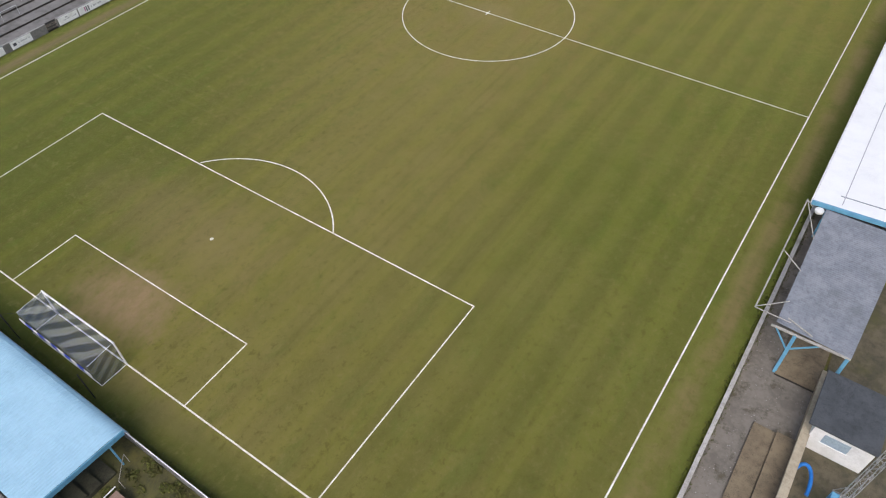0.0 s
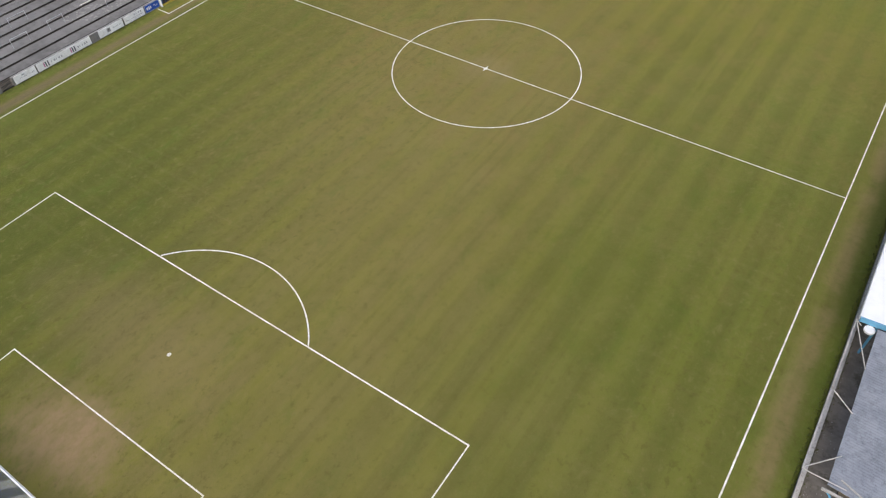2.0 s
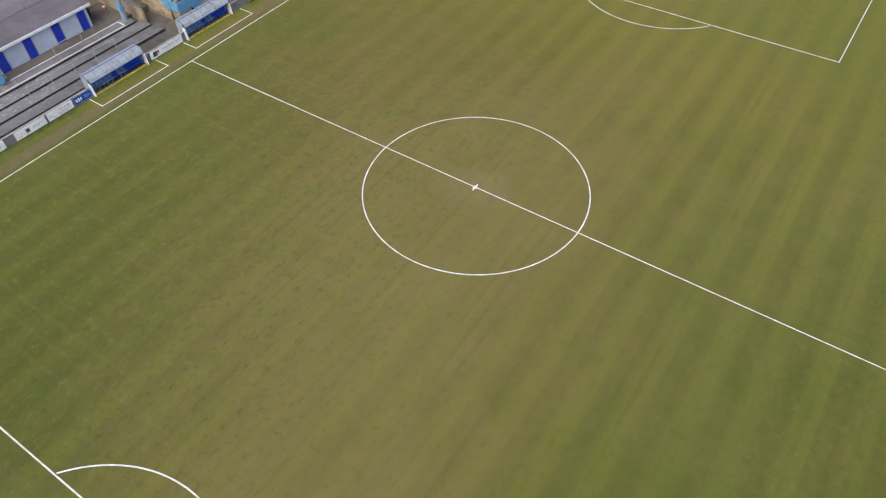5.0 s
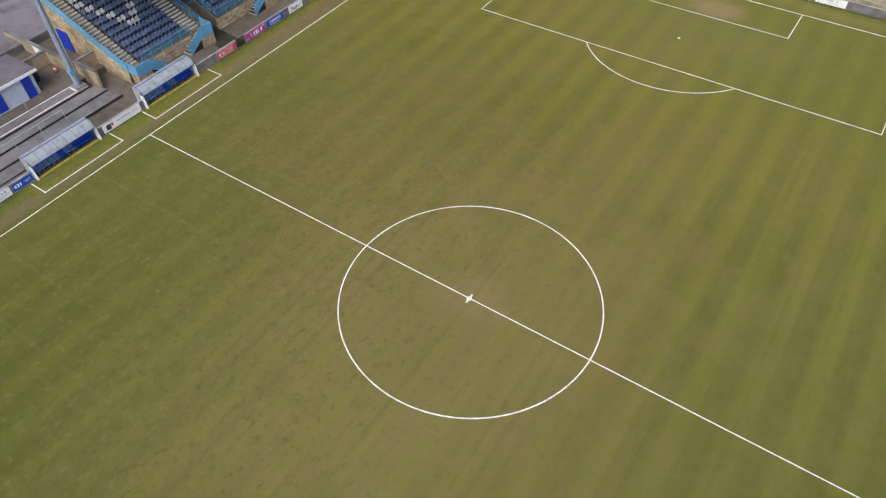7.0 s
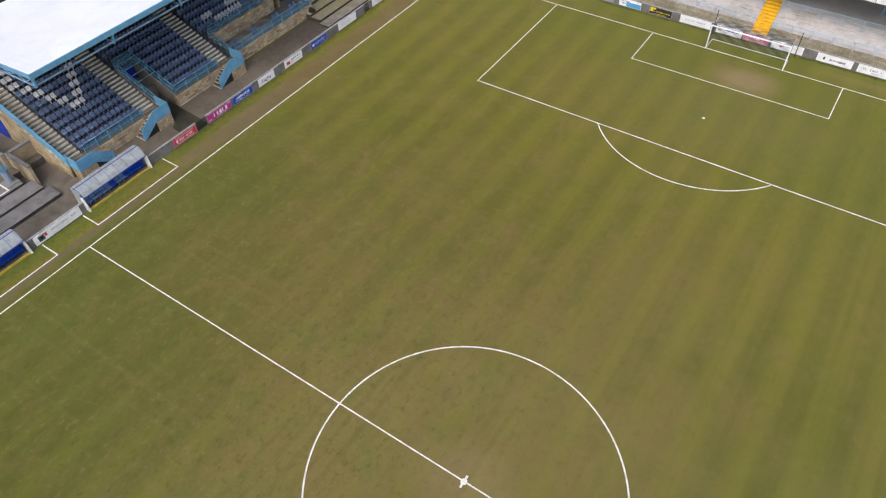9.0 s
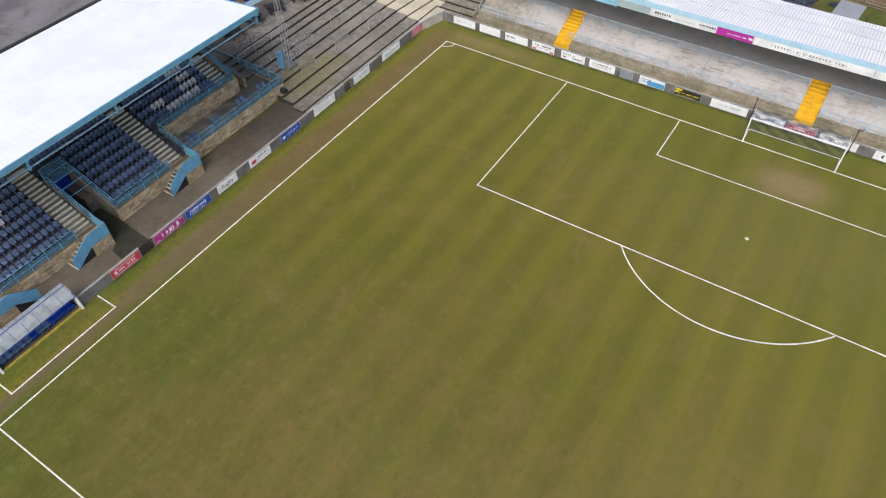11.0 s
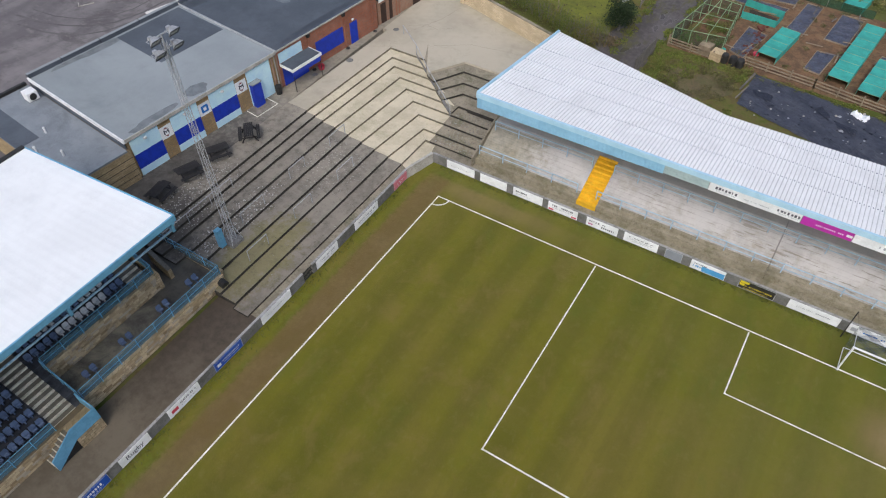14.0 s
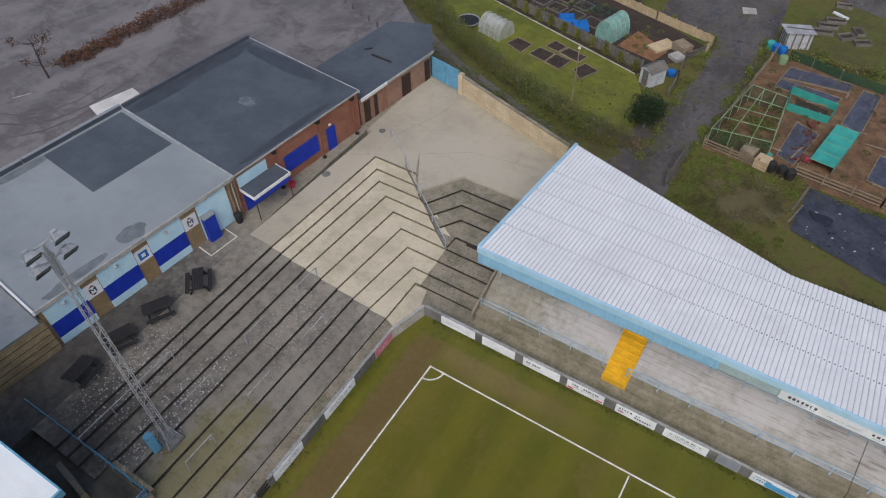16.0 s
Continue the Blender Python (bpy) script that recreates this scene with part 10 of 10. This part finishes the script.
def poly_tunnel(xa, ya, xb, yb, r, h, mat_, label):
    t = thing("poly_tunnel", ((xa + xb) / 2, (ya + yb) / 2, 0), label, "polytunnel", "polytunnels")
    a, b = Vector((xa, ya, 0)), Vector((xb, yb, 0))
    d = (b - a).normalized()
    s = Vector((-d.y, d.x, 0))
    arch = lambda p, q: p + s * (r * math.cos(q)) + Vector((0, 0, h * math.sin(q) ** 0.75 if 0 < q < math.pi else 0))
    g = G()
    for k in range(4):
        p, q = a.lerp(b, k / 4), a.lerp(b, (k + 1) / 4)
        for i in range(10):
            u, v = math.pi * i / 10, math.pi * (i + 1) / 10
            g.face([arch(p, u), arch(q, u), arch(q, v), arch(p, v)])
    for p in (a, b):
        g.face([arch(p, math.pi * i / 10) for i in range(11)])
    part("cover", g, mat_, t)
    for k in range(5):
        p = a.lerp(b, k / 4)
        part("hoop", G().tube([arch(p, math.pi * i / 10) for i in range(11)], 0.03, 5), M_COPING, t)


m = Mat("milky_film")
m.done(m.mix(m.noise(1.2, 5.0).above(0.4, 0.65), (0.72, 0.74, 0.74), (0.56, 0.59, 0.57)), 0.15)
tr = m.t.nodes.new("ShaderNodeBsdfTransparent")
mx = m.t.nodes.new("ShaderNodeMixShader")
mx.inputs[0].default_value = 0.6
m.t.links.new(m.b.outputs[0], mx.inputs[1])
m.t.links.new(tr.outputs[0], mx.inputs[2])
m.t.links.new(mx.outputs[0], m.t.nodes["Material Output"].inputs[0])
poly_tunnel(-51.3, 138.9, -48.5, 138.2, 1.15, 1.75, m.m, "milky clear polytunnel on the lawn")
poly_tunnel(-39.9, 142.8, -39.2, 145.6, 1.05, 2.1, weathered("green_cover", (0.26, 0.45, 0.38), (0.17, 0.34, 0.28), 1.6, 0.5, bump=0.3), "green covered polytunnel in the allotment")
t = thing("trampoline", (-53.3, 138.6, 0), "round black garden trampoline at the corner of the lawn", "trampoline")
part("mat", G().lathe([(1.15, 0.38), (1.1, 0.4)], -53.3, 138.6, 20), M_BLACK, t)
part("rim", G().tube([(-53.3 + 1.2 * math.cos(k * math.tau / 24), 138.6 + 1.2 * math.sin(k * math.tau / 24), 0.40) for k in range(25)], 0.07, 6), M_HATCH, t)
for k in range(6):
    a = k * math.tau / 6
    part("leg", G().tube([(-53.3 + 1.2 * math.cos(a), 138.6 + 1.2 * math.sin(a), 0), (-53.3 + 1.2 * math.cos(a), 138.6 + 1.2 * math.sin(a), 0.36)], 0.03, 5), M_STEEL, t)
for x, y, a in ((-44.7, 144.4, 25), (-42.9, 143.9, 28)):
    t = thing("blue_cover", (0, 0, 0), "bright blue tarpaulin tied over a raised bed", "tarpaulin", "blue tarpaulins")
    me = G().hexa([(-0.9, -0.9, 0), (0.9, -0.9, 0), (0.9, 0.9, 0), (-0.9, 0.9, 0), (-0.75, -0.75, 0.45), (0.75, -0.8, 0.4), (0.7, 0.75, 0.5), (-0.8, 0.75, 0.42)]).hexa([(-0.3, -0.3, 0.42), (0.35, -0.3, 0.42), (0.3, 0.4, 0.42), (-0.3, 0.3, 0.42), (-0.2, -0.2, 0.7), (0.2, -0.2, 0.72), (0.2, 0.2, 0.68), (-0.2, 0.2, 0.7)])
    part("sheet", me, M_BCYAN, t, bevel=0.06)
    t.matrix_basis = pose(x, y, 0.02, 0, 0, a)
scrub("leek_rows", "rows of blue-green vegetables in dark soil", [(-45.5 + i * 0.75 + j * 0.2, 147.6 + j * 0.8 - i * 0.1, 0.15, 0.3, 0.3, 0.2) for i in range(8) for j in range(3)], leaf_material("blue_green_leaves", (0.04, 0.075, 0.06), (0.07, 0.105, 0.085), (0.05, 0.08, 0.05)), 0.1, 160, cat="vegetables")
lp = thing("street_lamp", (-38.05, 131.4, 0), "slim brown timber lamp post with a small white head", "lamp post")
part("pole", G().tube([(-38.05, 131.4, 0), (-38.05, 131.4, 5.6)], 0.075, 8, r2=0.05), M_WOOD, lp)
part("head", G().lathe([(0.05, 5.58), (0.12, 5.64), (0.12, 5.76), (0.04, 5.82)], -38.05, 131.4, 10), M_WHITE, lp)




def crate(x, y, w, d, h, mat_, label, name="crate", cat="crate", turn=0.0):
    t = thing(name, (x, y, 0), label, cat, cat + "s in the allotments", turn=0)
    c, s = math.cos(radians(turn)), math.sin(radians(turn))
    P = lambda a, b: (x + a * c - b * s, y + a * s + b * c)
    for k in range(5):
        z = h * k / 5
        part("slat", G().prism([P(-w / 2, -d / 2), P(w / 2, -d / 2), P(w / 2, d / 2), P(-w / 2, d / 2)], z + 0.01, z + h / 5 - 0.012), mat_, t)
    return t


crate(-22.4, 132.2, 1.2, 1.1, 0.9, M_WOOD, "square weathered timber compost bin", "compost_bin", "compost bin", -10)
crate(-21.1, 131.6, 1.1, 1.1, 0.85, M_WOODP, "square pale timber compost bin", "compost_bin", "compost bin", -10)
crate(-34.4, 144.6, 1.5, 2.6, 0.25, M_WOODP, "pale stack of boards lying on the soil", "board_stack", "board stack", -30)
crate(-32.5, 145.0, 1.6, 1.3, 0.8, M_WOOD, "open timber crate of boards", "board_stack", "board stack", -30)
crate(-32.4, 143.4, 1.3, 1.2, 0.35, M_COPING, "pale pallet lying flat", "board_stack", "board stack", -30)
crate(-28.9, 156.0, 1.4, 1.3, 0.12, M_COPING, "pale flat pallet lying on the lane", "board_stack", "board stack", 20)
for x, y, r, h, mt, lb in ((-20.3, 131.4, 0.35, 0.9, M_BLACK, "black plastic compost drum"), (-19.5, 131.3, 0.38, 0.9, M_BLACK, "black plastic compost drum"), (-18.8, 131.2, 0.38, 0.9, M_BLACK, "black plastic compost drum"),
                           (-31.9, 140.4, 0.45, 0.5, M_BCYAN, "round bright blue plastic tub"), (-20.9, 132.9, 0.25, 0.5, M_TEAL, "small teal plastic pot"), (-24.6, 149.6, 0.4, 0.8, M_BCYAN, "blue plastic water drum by the shed"),
                           (-23.9, 149.4, 0.4, 0.8, M_BCYAN, "blue plastic water drum by the shed"), (-25.2, 149.9, 0.4, 0.75, M_TEAL, "teal plastic water drum"), (-23.5, 147.8, 0.42, 0.8, M_GNET, "green plastic water butt"), (-4.2, 136.2, 0.4, 0.9, M_BCYAN, "tall bright blue plastic barrel"), (-4.85, 132.5, 0.38, 0.9, M_BCYAN, "tall bright blue plastic barrel"), (-5.35, 138.8, 0.25, 0.35, M_BYEL, "small yellow plastic bucket"), (-33.3, 141.6, 0.4, 0.25, M_BRED, "shallow red plastic garden tray"), (-18.0, 134.2, 0.3, 0.3, M_BRED, "red plastic garden bucket")):
    t = thing("plastic_drum", (x, y, 0), lb, "drum", "drums in the allotments")
    part("drum", G().lathe([(r * 0.9, 0.0), (r, h * 0.3), (r, h * 0.85), (r * 0.85, h), (r * 0.6, h * 1.02)], x, y, 12), mt, t)
scrub("allotment_weeds", "dry weeds and stalks among the allotment beds", [(rs.uniform(-25, -6), rs.uniform(131.8, 150), 0.12, 0.4, 0.35, 0.18) for _ in range(60)], M_SCRUB, 0.09)
scrub("far_hedge", "scrubby bushes at the edge of the far plots", [(-19 + rs.uniform(-4, 12), 149.6 + rs.uniform(-0.8, 0.9), 0.4, 0.7, 0.6, 0.5) for _ in range(30)] + [(-14 + rs.uniform(-2, 4), 153.5 + rs.uniform(-1, 1), 0.5, 0.8, 0.8, 0.6) for _ in range(8)], M_HEDGE)

# the corner plot behind the north stand: a flat-roofed store, an old window leaning on the fence, heaps
solid("corner_plot_soil", G().prism([(-4.2, 131.2), (2.6, 130.2), (9.0, 129.4), (9.0, 142.0), (-3.9, 142.0)], -0.1, 0.014), weathered("dry_trodden_soil", (0.190, 0.130, 0.068), (0.130, 0.100, 0.050), 0.6, 0.95, (0.090, 0.086, 0.036), 0.5, grain=7.0, bump=0.6), "dry trodden soil of the corner allotment", "soil")
sh = thing("store_shed", (0, 0, 0), "low store with a plain flat grey roof behind the stand", "shed", "garden sheds")
part("wall", G().box(-1.1, 1.1, -1.75, 1.75, 0.0, 2.1), M_WOODG, sh)
part("roof", G().hexa([(-1.22, -1.9, 2.12), (1.22, -1.9, 2.12), (1.22, 1.9, 2.2), (-1.22, 1.9, 2.2), (-1.22, -1.9, 2.19), (1.22, -1.9, 2.19), (1.22, 1.9, 2.27), (-1.22, 1.9, 2.27)]), weathered("plain_grey_roof_sheet", (0.33, 0.34, 0.35), (0.28, 0.29, 0.30), 0.5, 0.6, (0.22, 0.225, 0.23), 0.3, bump=0.05), sh, "flat mid-grey roof sheet", bevel=0.01)
part("edge_board", G().box(-1.22, 1.22, 1.905, 1.94, 2.14, 2.3), M_COPING, sh)
sh.matrix_basis = pose(-0.75, 123.2, 0, 0, 0, -5)
wf = thing("window_frame", (0, 0, 0), "old white two-pane window frame leaning on the fence", "window")
for x0, x1, z0, z1 in ((-0.74, 0.74, 0.0, 0.1), (-0.74, 0.74, 1.0, 1.1), (-0.74, -0.63, 0.1, 1.0), (0.63, 0.74, 0.1, 1.0), (-0.07, 0.07, 0.1, 1.0), (-0.63, -0.07, 0.66, 0.72), (0.07, 0.63, 0.66, 0.72)):
    part("bar", G().box(x0, x1, -0.035, 0.035, z0, z1), M_WHITE, wf)
for x in (-0.35, 0.35):
    part("pane", G().box(x - 0.275, x + 0.275, -0.006, 0.006, 0.1, 1.0), M_FELTD, wf, "dark glass pane")
wf.matrix_basis = pose(-3.6, 129.75, 0.0, -10, 0, -2)
t = thing("weed_sheet", (-2.3, 128.5, 0), "small piece of black weed sheet on the grass", "ground sheet")
part("sheet", wrinkled((-2.9, 128.6), (-2.85, 128.0), (-1.75, 128.0), (-1.85, 129.5), 8, 8, 0.05, 0.08, 9.0), M_SHEETD, t)
t = thing("junk_heap", (-3.6, 133.4, 0), "heap of grey sheeting, boards and sacks by the fence", "heap")
part("sheeting", wrinkled((-4.5, 132.2), (-3.0, 132.0), (-2.6, 133.6), (-4.2, 134.3), 14, 14, 0.35, 0.7, 21.0), M_PGREY, t, "crumpled grey sheeting")
part("sack", wrinkled((-3.6, 132.1), (-2.9, 131.9), (-2.6, 132.6), (-3.4, 132.8), 8, 8, 0.62, 0.4, 5.0), M_BOARD, t, "white plastic sack")
for k in range(5):
    part("board", G().beam((-3.0 + 0.3 * k, 132.4 + 0.2 * k, 0.25 + 0.05 * k), (-1.6 + 0.22 * k, 133.8 - 0.25 * k, 0.2 + 0.04 * k), 0.14, 0.04), M_WOODG, t)
scrub("plot_scrub", "dark twiggy scrub beside the junk heap", [(-1.9 + rs.uniform(-0.6, 0.8), 133.2 + rs.uniform(-0.5, 0.6), 0.25, 0.45, 0.4, 0.3) for _ in range(9)] + [(-3.9 + rs.uniform(-0.3, 0.3), 140.6 + rs.uniform(-0.5, 0.5), 0.4, 0.5, 0.5, 0.5) for _ in range(5)], M_SCRUB, 0.1)
t = thing("wire_fence", (0.95, 123.0, 0), "dark leaning mesh fence panel beside the store", "fence", "garden fences")
for k in range(12):
    part("bar", G().beam((0.95, 121.2 + 0.33 * k, -0.05), (1.15, 121.2 + 0.33 * k, 1.6), 0.03, 0.03), M_BLACK, t)
for z in (0.15, 0.8, 1.5):
    part("rail", G().beam((0.96 + z * 0.12, 121.1, z), (0.96 + z * 0.12, 125.0, z), 0.05, 0.05), M_BLACK, t)

# far end of the allotments
t = thing("fallen_gutter", (-20.5, 159.9, 0), "length of white plastic gutter lying on the grass", "gutter")
part("gutter", G().beam((-21.3, 160.2, 0.1), (-19.7, 159.5, 0.1), 0.3, 0.15), M_BOARD, t)
solid("lane_far", G().prism([(-21.0, 163.2), (-10.0, 157.5), (-10.0, 164.0), (-20.5, 169.0)], -0.2, 0.014), M_LANE, "dark track beyond the allotments", "road")
# ragged grass and weeds along the foot of the perimeter walls
g = G()
for k in range(12000):
    side = rs.random()
    if side < 0.30:
        x, y = 36.75 - abs(rs.gauss(0, 0.16)), rs.uniform(0, 70)
    elif side < 0.42:
        x, y = 37.0 + abs(rs.gauss(0, 0.12)), rs.uniform(0, 50)
    elif side < 0.66:
        x, y = -36.9 + abs(rs.gauss(0, 0.3)), rs.uniform(14, 101)
    elif side < 0.9:
        x, y = rs.uniform(-35.5, 18), 104.3 - abs(rs.gauss(0, 0.2))
    else:
        x, y = rs.uniform(-8, 30), -3.2 + abs(rs.gauss(0, 0.2))
    if x < 0 and 40 < y < 62:
        continue
    a, s, h = rs.uniform(0, math.tau), rs.uniform(0.02, 0.05), rs.uniform(0.06, 0.2)
    lx, ly = rs.uniform(-0.08, 0.08), rs.uniform(-0.08, 0.08)
    g.face([(x - s * math.cos(a), y - s * math.sin(a), 0), (x + s * math.cos(a), y + s * math.sin(a), 0), (x + lx, y + ly, h)])
solid("edge_grass", g, leaf_material("long_grass", (0.085, 0.105, 0.020), (0.14, 0.135, 0.04), (0.07, 0.088, 0.016)), "ragged longer grass along the perimeter walls", "grass", kind="stuff")
